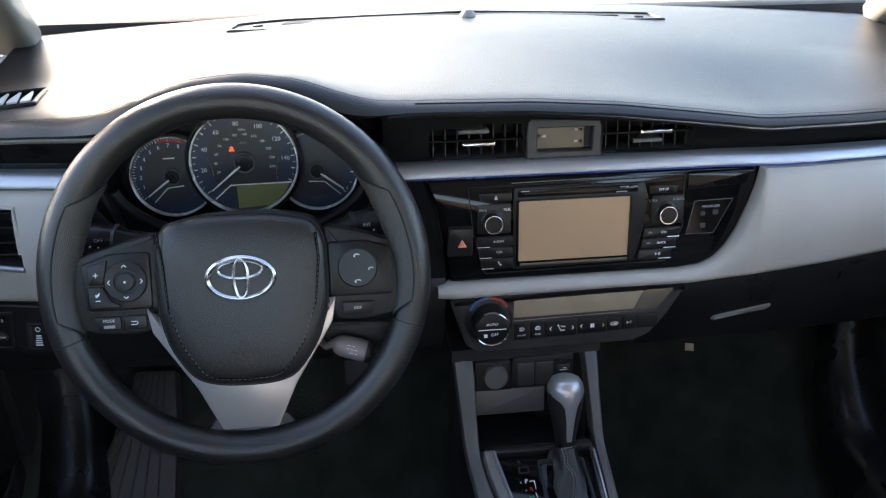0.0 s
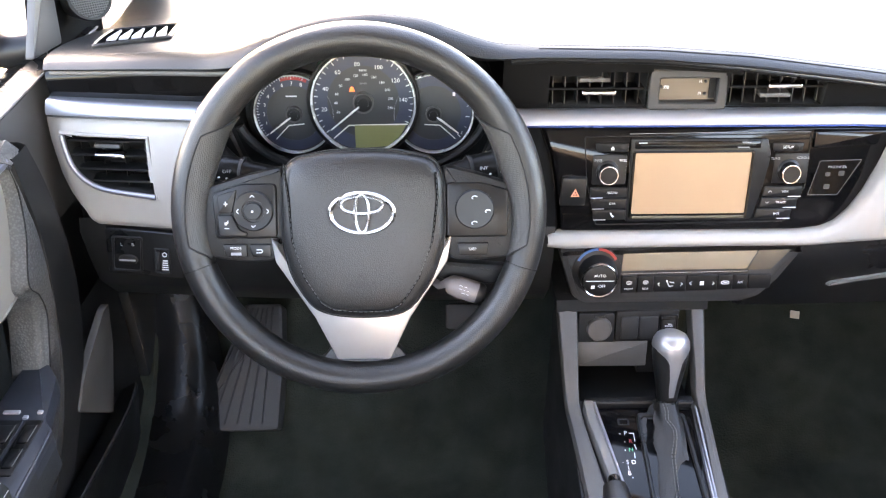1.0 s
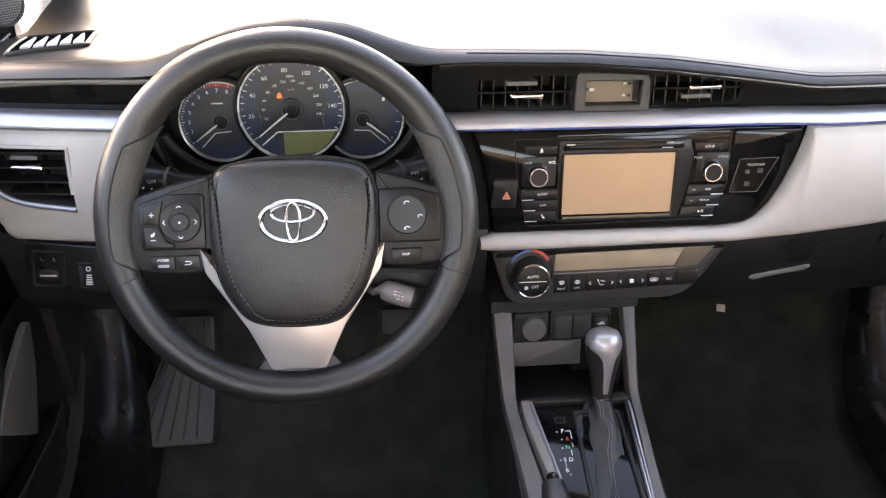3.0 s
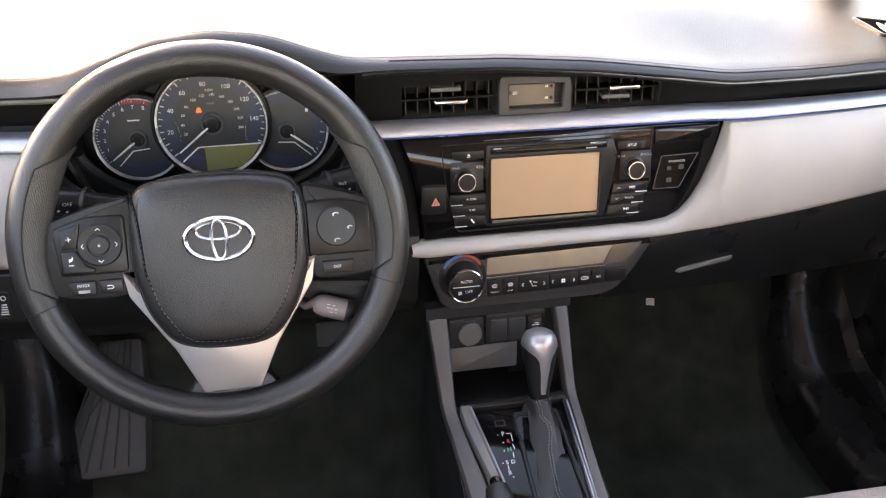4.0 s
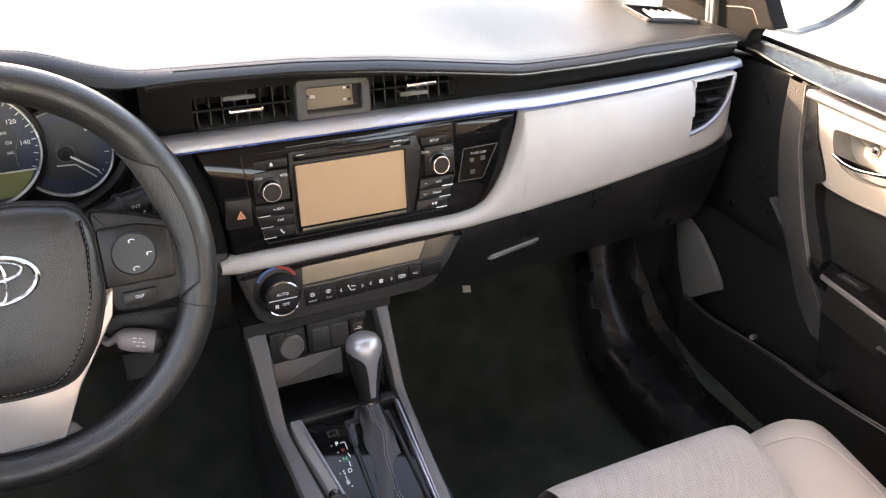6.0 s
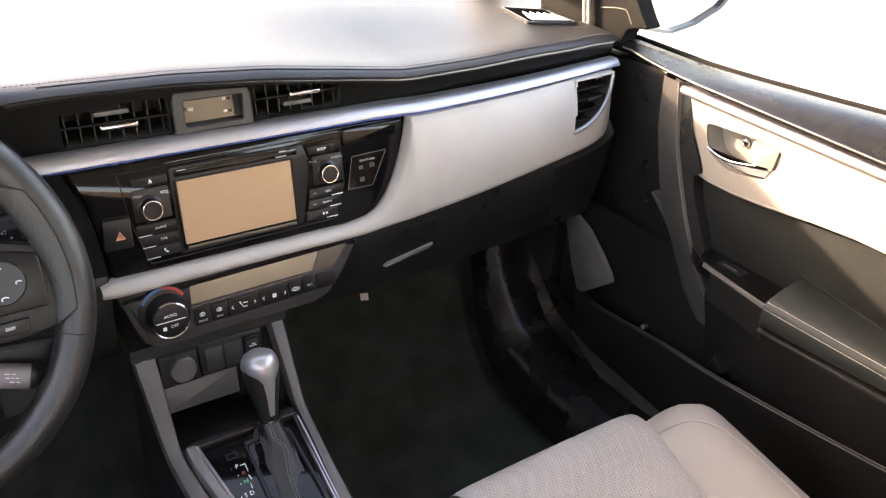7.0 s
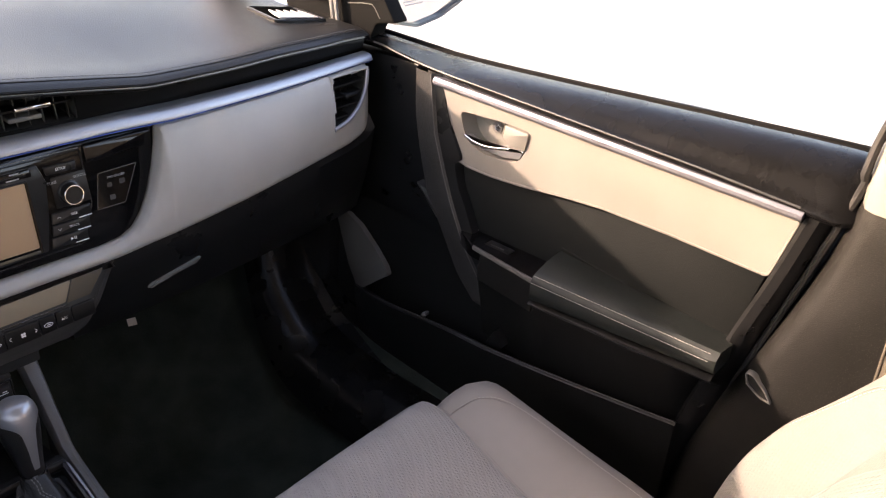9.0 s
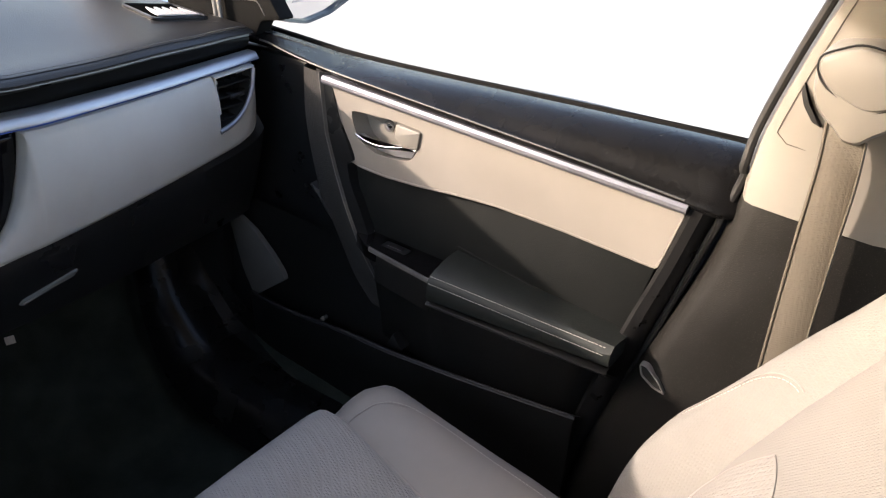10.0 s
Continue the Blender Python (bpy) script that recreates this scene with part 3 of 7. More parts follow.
def air_vent(poly, place, blades, fins, tab, deep, parent, dull_tab=None, front=0.0, fin_tilt=0.0, tab_mat=None, fin_at=-0.013, fin_mat=None):
    """A recessed housing with level blades, upright fins behind them and a sliding tab."""
    bm = bmesh.new()
    loops = [[bm.verts.new(place(u, v, w)) for u, v in q] for q, w in ((poly, front), (shrink(poly, 0.002), front - 0.004), (shrink(poly, 0.004), front - deep))]
    for a, b in zip(loops, loops[1:]):
        for i in range(len(a)):
            bm.faces.new((a[i - 1], a[i], b[i], b[i - 1]))
    bm.faces.new(loops[-1])
    vent = part("air_vent", bm, DEEP, parent, "black air vent with adjustable blades")
    inner = shrink(poly, 0.002)
    for v in blades:
        r = cut(inner, v)
        if r and r[1] - r[0] > 0.01:
            sec = [(-0.0011, -0.002), (0.0011, -0.002), (0.0013, -0.016), (0.0006, -0.022), (-0.0006, -0.022)]
            rows = [[place(u, v + dv, front + dw) for dv, dw in sec] for u in span(r[0], r[1], 5)]
            part("blade", loft(rows, close=True, caps=True), VENTPANEL if fin_mat else SATIN, vent)
    v0, v1 = min(v for _, v in inner), max(v for _, v in inner)
    for u in fins:
        col = [v for v in span(v0, v1, 60) if inside(inner, u, v)]
        if len(col) > 6:
            a, b = col[0], col[-1]
            rows = [[place(u - 0.0005, v, front + fin_at), place(u + 0.0005, v, front + fin_at), place(u + 0.0008 + fin_tilt, v, front + fin_at - 0.019), place(u - 0.0008 + fin_tilt, v, front + fin_at - 0.019)] for v in (a, b)]
            part("fin", loft(rows, close=True, caps=True), fin_mat or BLACK, vent)
    if tab:
        u, v, a, b = tab
        part("tab", prism(rect(u - a / 2, v - b / 2, u + a / 2, v + b / 2, 0.0022), place, front - 0.008, front + 0.003, 0.0018), tab_mat or CHROME, vent, "black slider tab" if tab_mat else "chrome slider tab")
    if dull_tab:
        u, v, a, b = dull_tab
        part("tab", prism(rect(u - a / 2, v - b / 2, u + a / 2, v + b / 2, 0.0018), place, front - 0.02, front - 0.004, 0.001), GREY, vent, "dark grey slider tab")
    return vent


# recessed bands above the silver strip
VENT_L = [(-0.1135, 0.752), (0.003, 0.752), (0.004, 0.793), (-0.1125, 0.792)]
VENT_R = [(0.098, 0.7525), (0.2135, 0.752), (0.2155, 0.7865), (0.098, 0.795)]
CLOCK_BEZEL = [(0.0045, 0.7505), (0.0965, 0.7505), (0.0965, 0.7955), (0.0055, 0.7975)]
part("vent_panel", skin(span(-0.165, 0.705, 146), lambda x: z_strip(x) + 0.0065 * strip_k(x) - 0.001, lambda x: z_low(x) - 0.002, lambda u, k: -0.004 + 0.012 * k - 0.014 * max(0.0, min(1.0, (u - 0.22) / 0.2)), 14,
                        [shrink(q, 0.001) for q in (VENT_L, VENT_R, CLOCK_BEZEL)]), VENTPANEL, dash, "satin black panel round the centre vents")
part("inlay", skin(span(-0.709, -0.495, 30), lambda x: z_strip(x) + 0.006, lambda x: z_low(x) - 0.002, lambda u, k: -0.008 + 0.006 * k, 6), PIANO, dash, "gloss black inlay")
FINS_L = span(-0.1055, -0.0045, 8)
air_vent(rounded(VENT_L, 0.002, 2), on_face, [0.7722, 0.752 + 0.0005], FINS_L, (-0.052, 0.7688, 0.040, 0.0062), 0.045, dash, (-0.057, 0.7815, 0.037, 0.0052), front=-0.003, fin_at=-0.0045, fin_mat=SATIN)
air_vent(rounded(VENT_R, 0.002, 2), on_face, [0.7735], span(0.105, 0.207, 8), (0.166, 0.7755, 0.040, 0.0062), 0.045, dash, (0.158, 0.7625, 0.037, 0.0052), front=-0.003, fin_tilt=0.006, fin_at=-0.0045, fin_mat=SATIN)

# clock
clock_in = rect(0.018, 0.7585, 0.085, 0.786)
bez = [tuple(p) for p in CLOCK_BEZEL]
clock = part("clock_bezel", ring(rounded(bez, 0.003, 3), rounded([(0.018, 0.7585), (0.085, 0.7585), (0.086, 0.786), (0.018, 0.786)], 0.002, 3), on_face, -0.02, 0.004, 0.0016), BEZEL, dash, "dark grey clock surround")
part("clock_glass", prism(clock_in, on_face, -0.02, -0.007), CLOCK, clock, "brown unlit clock display")
part("clock_recess", prism(rect(0.078, 0.760, 0.085, 0.785), on_face, -0.008, -0.0055), DEEP, clock)
write(":00", 0.0275, 0.773, 0.0056, on_face, -0.0066, PRINT, clock)
write("H", 0.0675, 0.7795, 0.0048, on_face, -0.0066, PRINT, clock)
write("M", 0.0675, 0.7655, 0.0048, on_face, -0.0066, PRINT, clock)
for u, v in ((0.0215, 0.7735), (0.0735, 0.7795), (0.0735, 0.7655)):
    part("clock_button", prism(oval(u, v, 0.0018, n=12), on_face, -0.008, -0.0055, 0.0005), DEEP, clock)

# silver strip with its coloured lower line; the blue paints a sky reflection
for a, b in ((-0.711, -0.515), (-0.165, 0.703)):
    sec = [(0.0085, -0.012), (0.0088, -0.001), (0.0078, 0.0035), (0.0040, 0.0064), (-0.0040, 0.0094), (-0.0072, 0.0092), (-0.0084, 0.0070), (-0.0085, -0.012)]
    us = span(a, b, 70)
    part("silver_strip", loft([[on_face(u, z_strip(u) + dv * 0.95 * strip_k(u), w) for dv, w in sec] for u in us], close=True, caps=True), SILVER, dash, "brushed silver trim strip")
for a, b in ((-0.711, -0.515), (-0.165, 0.309), (0.3095, 0.703)):
    low = [(-0.0088, -0.010), (-0.0088, 0.0055), (-0.0102, 0.0062), (-0.0114, 0.0045), (-0.0116, -0.010)]
    blue = a > -0.2
    part("lower_line", loft([[on_face(u, z_strip(u) + dv * strip_k(u), w) for dv, w in low] for u in span(a, b, 50)], close=True, caps=True), SKYGLINT if blue else GREY, dash, "thin blue painted sky reflection below the strip" if blue else "thin grey line below the strip")


def glide(pts, n=6):
    """A smooth line through places."""
    out = []
    for i in range(len(pts) - 1):
        p0, p1, p2, p3 = (Vector(pts[max(0, min(len(pts) - 1, i + d))]) for d in (-1, 0, 1, 2))
        for j in range(n):
            t = j / n
            out.append(tuple(0.5 * ((2 * p1) + (p2 - p0) * t + (2 * p0 - 5 * p1 + 4 * p2 - p3) * t * t + (3 * p1 - p0 - 3 * p2 + p3) * t ** 3)))
    return out + [tuple(pts[-1])]


# pale lower panels
BOW_R = glide([(0.5965, 0.6565), (0.628, 0.6635), (0.6555, 0.6795), (0.6745, 0.7045), (0.682, 0.7325)])
BOW_L = glide([(-0.6955, 0.7185), (-0.6935, 0.6985), (-0.6880, 0.6795), (-0.6765, 0.6645), (-0.6600, 0.6550), (-0.6390, 0.6500), (-0.589, 0.6445)])
RV = [(0.6035, 0.7315)] + BOW_R
LV = BOW_L + [(-0.5915, 0.7160)]
P_TOP = [(-0.105, 0.5935), (-0.092, 0.597), (0.205, 0.5965), (0.235, 0.600), (0.252, 0.608), (0.268, 0.624), (0.282, 0.648), (0.294, 0.678), (0.301, 0.705), (0.304, 0.722), (0.306, 0.7285)]
P_LOW = [(-0.105, 0.5815), (-0.092, 0.578), (0.121, 0.580), (0.227, 0.580), (0.422, 0.598), (0.64, 0.622), (0.69, 0.635), (0.705, 0.66)]


def p_top(x):
    return min(lerp(P_TOP, x), z_strip(x) - 0.0125 * strip_k(x)) if x < 0.306 else z_strip(x) - 0.0125 * strip_k(x)


def p_low(x):
    return soft(P_LOW, x, 0.01)


def p_depth(u, k):
    h = p_top(u) - p_low(u)
    tall = min(1.0, h / 0.12)
    end = max(0.0, (u - 0.66) / 0.045) ** 2
    return 0.006 + 0.016 * tall * math.sin(math.pi * min(1, max(0, 0.15 + 0.8 * (1 - k)))) * (1 - 0.5 * max(0, (u - 0.5) / 0.2)) - 0.02 * end


part("lower_panel", skin(span(-0.105, 0.20, 40) + span(0.204, 0.31, 44) + span(0.315, 0.705, 96), p_low, p_top, p_depth, 34, [shrink(RV, 0.0015)]), BEIGE, dash, "pale grey-beige moulded dash panel")


def l_low(x):
    return lerp([(-0.7205, 0.7156), (-0.7186, 0.6876), (-0.7093, 0.6593), (-0.6953, 0.6344), (-0.6836, 0.6164), (-0.6795, 0.6070), (-0.6713, 0.6022), (-0.56, 0.599), (-0.46, 0.599)], x)


part("side_panel", skin(span(-0.7205, -0.64, 36) + span(-0.637, -0.525, 34), l_low, lambda x: z_strip(x) - 0.0125, lambda u, k: 0.004 + 0.007 * math.sin(math.pi * k) - 0.022 * max(0.0, (-u - 0.690) / 0.0305) ** 2, 34, [shrink(LV, 0.0015)]), BEIGE, dash, "pale grey-beige moulded end panel")


part("column_surround", skin(span(-0.53, -0.095, 30), lambda x: 0.575, lambda x: lerp([(-0.53, 0.745), (-0.50, 0.735), (-0.47, 0.655), (-0.20, 0.655), (-0.165, 0.735), (-0.10, 0.738)], x), lambda u, k: -0.016 - 0.01 * math.sin(math.pi * k), 12), SATIN, dash, "black panel behind the steering wheel")


for poly, tab, fins, blades in ((RV, (0.643, 0.7005, 0.030, 0.006), span(0.605, 0.675, 6), [0.7165, 0.7005, 0.685, 0.670]), (LV, (-0.640, 0.6930, 0.038, 0.006), span(-0.68, -0.600, 4), [0.7100, 0.6925, 0.6755, 0.6610])):
    d = 0.012 if poly is RV else 0.007
    air_vent(poly, on_face, blades, fins, tab, 0.05, dash, (tab[0] - 0.004, 0.7030, 0.032, 0.005) if poly is LV else None, front=d, tab_mat=SATIN if poly is RV else None)
    part("vent_rim", ring(shrink(poly, -0.003), poly, on_face, d - 0.012, d + 0.0035, 0.001), BEIGE, dash)
for line, d in ((BOW_R, 0.014), (BOW_L, 0.0095)):
    part("chrome_bow", tube([on_face(u, v, d + 0.001) for u, v in line], 0.0036, n=10), SILVER, dash, "chrome bow along the vent")

# glove box and under-dash
def under(us, low, zs, mat, name, label):
    rows = []
    for u in us:
        z0 = low(u) + 0.004
        rows.append([on_face(u, z0, -0.006)] + [Vector((u, y + sweep(u), z0 + (zz - 0.60) * (z0 - 0.42) / 0.18)) for y, zz in zs])
    return part(name, loft(rows), mat, dash, label)


glove = under(span(0.172, 0.70, 44), p_low, [(0.142, 0.585), (0.148, 0.55), (0.158, 0.51), (0.175, 0.465), (0.205, 0.447), (0.26, 0.437), (0.50, 0.437)], SATIN, "glove_box", "black plastic glove box lid under the pale panel")
under(span(-0.70, -0.095, 40), lambda x: l_low(max(x, -0.66)), [(0.142, 0.585), (0.148, 0.55), (0.160, 0.50), (0.20, 0.455), (0.27, 0.43), (0.50, 0.42)], BLACK, "knee_panel", "black plastic knee panel under the steering column")


def on_glove(u, v, w=0.0):
    return Vector((u, 0.150 + sweep(u) + 0.09 * (0.56 - v) * 1.6 - w, v))


part("handle", prism(rounded([(0.270, 0.5070), (0.345, 0.5195), (0.352, 0.527), (0.349, 0.5285), (0.275, 0.513)], 0.002, 3), on_glove, -0.01, 0.006, 0.003), MIDGREY, glove, "worn grey pull edge of the glove box")
part("seam", tube([on_glove(0.262, 0.525, 0.001), on_glove(0.30, 0.540, 0.001), on_glove(0.40, 0.552, 0.0), on_glove(0.52, 0.560, 0.0)], 0.0012, n=5), DEEP, glove)

# switches under the end panel
sw = part("switch_plate", prism(rounded([(-0.668, 0.538), (-0.570, 0.533), (-0.566, 0.594), (-0.664, 0.600)], 0.004, 3), on_face, -0.02, 0.004, 0.002), SATIN, dash, "black switch plate below the pale panel")
part("switch_frame", ring(rounded([(-0.662, 0.542), (-0.622, 0.541), (-0.616, 0.589), (-0.656, 0.590)], 0.003, 3), rounded([(-0.659, 0.545), (-0.625, 0.544), (-0.619, 0.586), (-0.653, 0.587)], 0.003, 3), on_face, 0.002, 0.0055, 0.0006), BLACK, sw)
part("mirror_switch", prism(oval(-0.639, 0.558, 0.013, 0.007, n=24), on_face, 0.002, 0.0065, 0.0015), BLACK, sw, "mirror adjusting pad")
bar(-0.650, 0.558, -0.629, 0.558, on_face, 0.0066, DIMPRINT, sw, wide=0.0022)
write("L", -0.645, 0.578, 0.006, on_face, 0.0045, PRINT, sw)
write("R", -0.630, 0.578, 0.006, on_face, 0.0045, PRINT, sw)
part("dimmer_frame", ring(rounded([(-0.606, 0.541), (-0.585, 0.540), (-0.583, 0.574), (-0.603, 0.575)], 0.002, 3), rounded([(-0.604, 0.543), (-0.587, 0.542), (-0.585, 0.572), (-0.601, 0.573)], 0.002, 3), on_face, 0.002, 0.0055, 0.0006), BLACK, sw)
part("dimmer_wheel", prism(rect(-0.6025, 0.546, -0.5965, 0.570, 0.001), on_face, 0.002, 0.006, 0.001), RUBBER, sw)
for i in range(5):
    bar(-0.5935 - 0.0007 * i, 0.558 - 0.003 * i, -0.5875, 0.558 - 0.003 * i, on_face, 0.0045, PRINT, sw, wide=0.0014)
part("dimmer_symbol", ring(oval(-0.5905, 0.566, 0.0032, n=14), oval(-0.5905, 0.566, 0.0022, n=14), on_face, 0.004, 0.0046, 0.0001), PRINT, sw)

# grilles on the top of the pad
def dense(poly, step=0.006):
    """The polygon with its long edges divided."""
    out = []
    for i in range(len(poly)):
        a, b = Vector(poly[i]), Vector(poly[(i + 1) % len(poly)])
        n = max(1, int((b - a).length / step))
        out += [tuple(a.lerp(b, k / n)) for k in range(n)]
    return out


def side_grille(quad, fins, s):
    q = dense(rounded(quad, 0.006, 3))
    g = part("demister_grille", ring(shrink(q, -0.003), shrink(q, 0.002), on_top, -0.006, 0.0048, 0.0015), SATIN, dash, "side window demister grille")
    c = [Vector(p) for p in quad]
    part("grille_recess", loft([[on_top(*c[0].lerp(c[3], k).lerp(c[1].lerp(c[2], k), m), 0.0030) for m in span(0.03, 0.97, 12)] for k in span(0.03, 0.97, 12)]), VENTDARK, g)
    (a, b, c, d) = [Vector(p) for p in fins]
    n = 5
    for i in range(n):
        k = (i + 0.5) / n
        p0, p1 = a.lerp(b, k), d.lerp(c, k)
        pm, e = p0.lerp(p1, 0.42 if s > 0 else 0.2), (b - a) * ((0.47 if s > 0 else 0.36) / n)
        tri = [tuple(p) for p in (p0 - e, p0 + e, pm + e, p1 + e * 0.25, p1 - e * 0.1, pm - e)]
        part("fin", prism(tri, on_top, 0.001, 0.0050), PALEFIN, g, "pale angled fin")


side_grille([(-0.651, 0.222), (-0.562, 0.232), (-0.580, 0.334), (-0.668, 0.335)], [(-0.642, 0.238), (-0.566, 0.240), (-0.580, 0.306), (-0.656, 0.312)], -1)
side_grille([(0.594, 0.280), (0.684, 0.269), (0.692, 0.358), (0.606, 0.366)], [(0.609, 0.291), (0.679, 0.281), (0.687, 0.330), (0.620, 0.340)], 1)
for u, wide in ((0.654, 0.012), (0.676, 0.018)):
    bar(u - wide / 2, 0.2525 - (u - 0.647) * 0.1, u + wide / 2, 0.2525 - (u + wide - 0.647) * 0.1, on_top, 0.0004, BEZEL, dash, "embossed_mark", wide=0.004)
# windscreen demister and light sensor
q = rounded([(-0.385, 0.555), (0.310, 0.535), (0.300, 0.592), (0.0, 0.628), (-0.30, 0.622), (-0.372, 0.608)], 0.012, 3)
g = part("windscreen_demister", ring(q, shrink(q, 0.008), on_top, -0.008, 0.003, 0.0015), PAD, dash, "long raised windscreen demister frame")
part("slot", prism(rounded([(-0.30, 0.583), (0.24, 0.566), (0.235, 0.582), (-0.02, 0.603), (-0.29, 0.600)], 0.004, 2), on_top, -0.004, 0.0012), DEEP, g)
for u, v in ((-0.335, 0.585), (0.27, 0.560)):
    part("screw_cover", prism(oval(u, v, 0.008, 0.006, n=16), on_top, -0.002, 0.002, 0.001), RUBBER, g)
part("light_sensor", loft([[on_top(-0.005 + r * math.cos(a), 0.582 + r * math.sin(a), w) for a in [2 * math.pi * i / 14 for i in range(14)]] for r, w in ((0.013, -0.002), (0.012, 0.004), (0.007, 0.010), (0.001, 0.0115))], close=True), MIDGREY, dash, "small domed light sensor")


# ---- head unit ----
def on_unit(u, v, w=0.0):
    return on_face(u, v, w - 0.0095)


def on_clim(u, v, w=0.0):
    return on_face(u, v, w - 0.0115)


unit = thing("head_unit", (0.09, 0.16, 0.60), "gloss black radio panel with a tan unlit touch screen", "radio")
PANEL = [(-0.118, 0.7285), (-0.103, 0.690), (-0.092, 0.630), (-0.090, 0.5985), (0.205, 0.5985), (0.235, 0.602), (0.252, 0.610), (0.267, 0.626), (0.281, 0.650), (0.292, 0.678), (0.299, 0.705), (0.301, 0.7275), (0.20, 0.7285)]
part("fascia", prism(rounded(PANEL, 0.004, 2), on_unit, -0.03, 0.008, 0.004), PIANO, unit, "gloss black fascia")
# flank towards the steering column
side = [(-0.150, 0.735), (-0.120, 0.732), (-0.106, 0.692), (-0.094, 0.630), (-0.092, 0.580), (-0.128, 0.582), (-0.132, 0.640), (-0.142, 0.70)]
part("flank", prism(rounded(side, 0.006, 2), on_unit, -0.05, 0.003, 0.003), SAIL, unit, "black flank panel")
FR = [(-0.046, 0.607), (0.189, 0.610), (0.2085, 0.655), (0.206, 0.720), (-0.066, 0.718), (-0.060, 0.660)]
part("unit_frame", ring(rounded(FR, 0.003, 2), shrink(rounded(FR, 0.003, 2), 0.0011), on_unit, 0.006, 0.0091, 0.0003), SATIN, unit)
part("upper_line", tube([on_unit(-0.012, 0.7205, 0.0085), on_unit(0.09, 0.7215, 0.0085), on_unit(0.205, 0.7215, 0.0085)], 0.0006, n=5), MIDGREY, unit)
part("upper_inlay", prism(rounded([(0.2095, 0.702), (0.2955, 0.706), (0.297, 0.7245), (0.2095, 0.724)], 0.003, 3), on_unit, 0.006, 0.0115, 0.0022), PIANO, unit, "raised gloss corner")
BZ = rounded([(-0.0095, 0.612), (0.146, 0.6145), (0.1555, 0.655), (0.1605, 0.694), (0.154, 0.7145), (-0.0095, 0.7155)], 0.003, 3)
bezel = part("screen_bezel", prism(BZ, on_unit, 0.004, 0.0108, 0.0012), SATIN, unit, "black screen bezel")
part("screen_edge", ring(rect(-0.0065, 0.6165, 0.1395, 0.7005, 0.002), rect(-0.0035, 0.6225, 0.1365, 0.6985, 0.002), on_unit, 0.009, 0.0125, 0.0006), PIANO, bezel)
part("screen", prism(rect(-0.004, 0.622, 0.137, 0.699), on_unit, 0.009, 0.0112), SCREEN, bezel, "tan unlit touch screen")
part("screen_sill", prism(rect(-0.002, 0.6172, 0.136, 0.6205), on_unit, 0.012, 0.0131, 0.0004), CLOCK, bezel, "dark lower sill of the screen")
part("disc_slot", prism(rect(-0.005, 0.7035, 0.146, 0.7125, 0.0015), on_unit, 0.0095, 0.0120, 0.0008), PIANO, bezel, "disc slot above the screen")
part("slot_gap", prism(rect(0.002, 0.7072, 0.140, 0.7084), on_unit, 0.0112, 0.0123), DEEP, bezel)
for u in (0.004, 0.128):
    bar(u - 0.005, 0.7110, u + 0.005, 0.7110, on_unit, 0.0121, DIMPRINT, bezel, wide=0.0013)
bar(0.118, 0.7050, 0.132, 0.7050, on_unit, 0.0121, DIMPRINT, bezel, wide=0.0013)


def button(poly, place, w0, w1, mat, parent, name="button", bev=0.001):
    return part(name, prism(poly, place, w0, w1, bev), mat, parent)


def dial(u, v, r, place, w, parent, name, label, cap=SATIN, rim=CHROME, tall=0.010):
    """A round knob: skirt, bright rim and dished cap."""
    k = part(name, loft([[place(a, b, ww) for a, b in oval(u, v, rr, n=36)] for rr, ww in ((r * 1.22, w - 0.004), (r * 1.22, w + 0.0015), (r * 1.02, w + 0.0025), (r, w + tall - 0.0015), (r * 0.95, w + tall))], close=True, caps=True), SATIN, parent, label)
    part("rim", ring(oval(u, v, r * 0.98, n=36), oval(u, v, r * 0.90, n=36), place, w + tall - 0.003, w + tall + 0.0012, 0.0008), rim, k, "bright metal rim")
    part("cap", loft([[place(a, b, ww) for a, b in oval(u, v, rr, n=28)] for rr, ww in ((r * 0.895, w + tall + 0.0006), (r * 0.70, w + tall + 0.0002), (r * 0.05, w + tall - 0.0006))], close=True, caps=True), cap, k)
    return k


for u, lab in ((-0.0335, "volume knob with a bright rim"), (0.1865, "tuning knob with a bright rim")):
    part("knob_well", prism(rect(u - 0.0205, 0.659, u + 0.0205, 0.6955, 0.002), on_unit, 0.006, 0.0094, 0.0006), SATIN, unit)
    dial(u - 0.0022, 0.6748, 0.0115, on_unit, 0.0094, unit, "knob", lab)
button(rounded([(-0.050, 0.6995), (-0.0125, 0.6995), (-0.012, 0.7095), (-0.0525, 0.7095)], 0.0015, 2), on_unit, 0.006, 0.0104, SATIN, unit)
part("eject_mark", prism([(-0.0335, 0.7035), (-0.0295, 0.7035), (-0.0315, 0.7068)], on_unit, 0.0104, 0.0107), PRINT, unit)
bar(-0.0335, 0.7024, -0.0295, 0.7024, on_unit, 0.0104, PRINT, unit, wide=0.0008)
button(rounded([(0.1625, 0.699), (0.197, 0.699), (0.1985, 0.709), (0.1605, 0.709)], 0.0015, 2), on_unit, 0.006, 0.0104, SATIN, unit)
write("SETUP", 0.1795, 0.704, 0.0046, on_unit, 0.0107, PRINT, unit)
write("VOL", -0.0175, 0.6888, 0.0049, on_unit, 0.0097, PRINT, unit)
write("PWR", -0.0475, 0.6888, 0.0044, on_unit, 0.0097, DIMPRINT, unit)
write("TUNE", 0.1665, 0.6898, 0.0044, on_unit, 0.0097, DIMPRINT, unit)
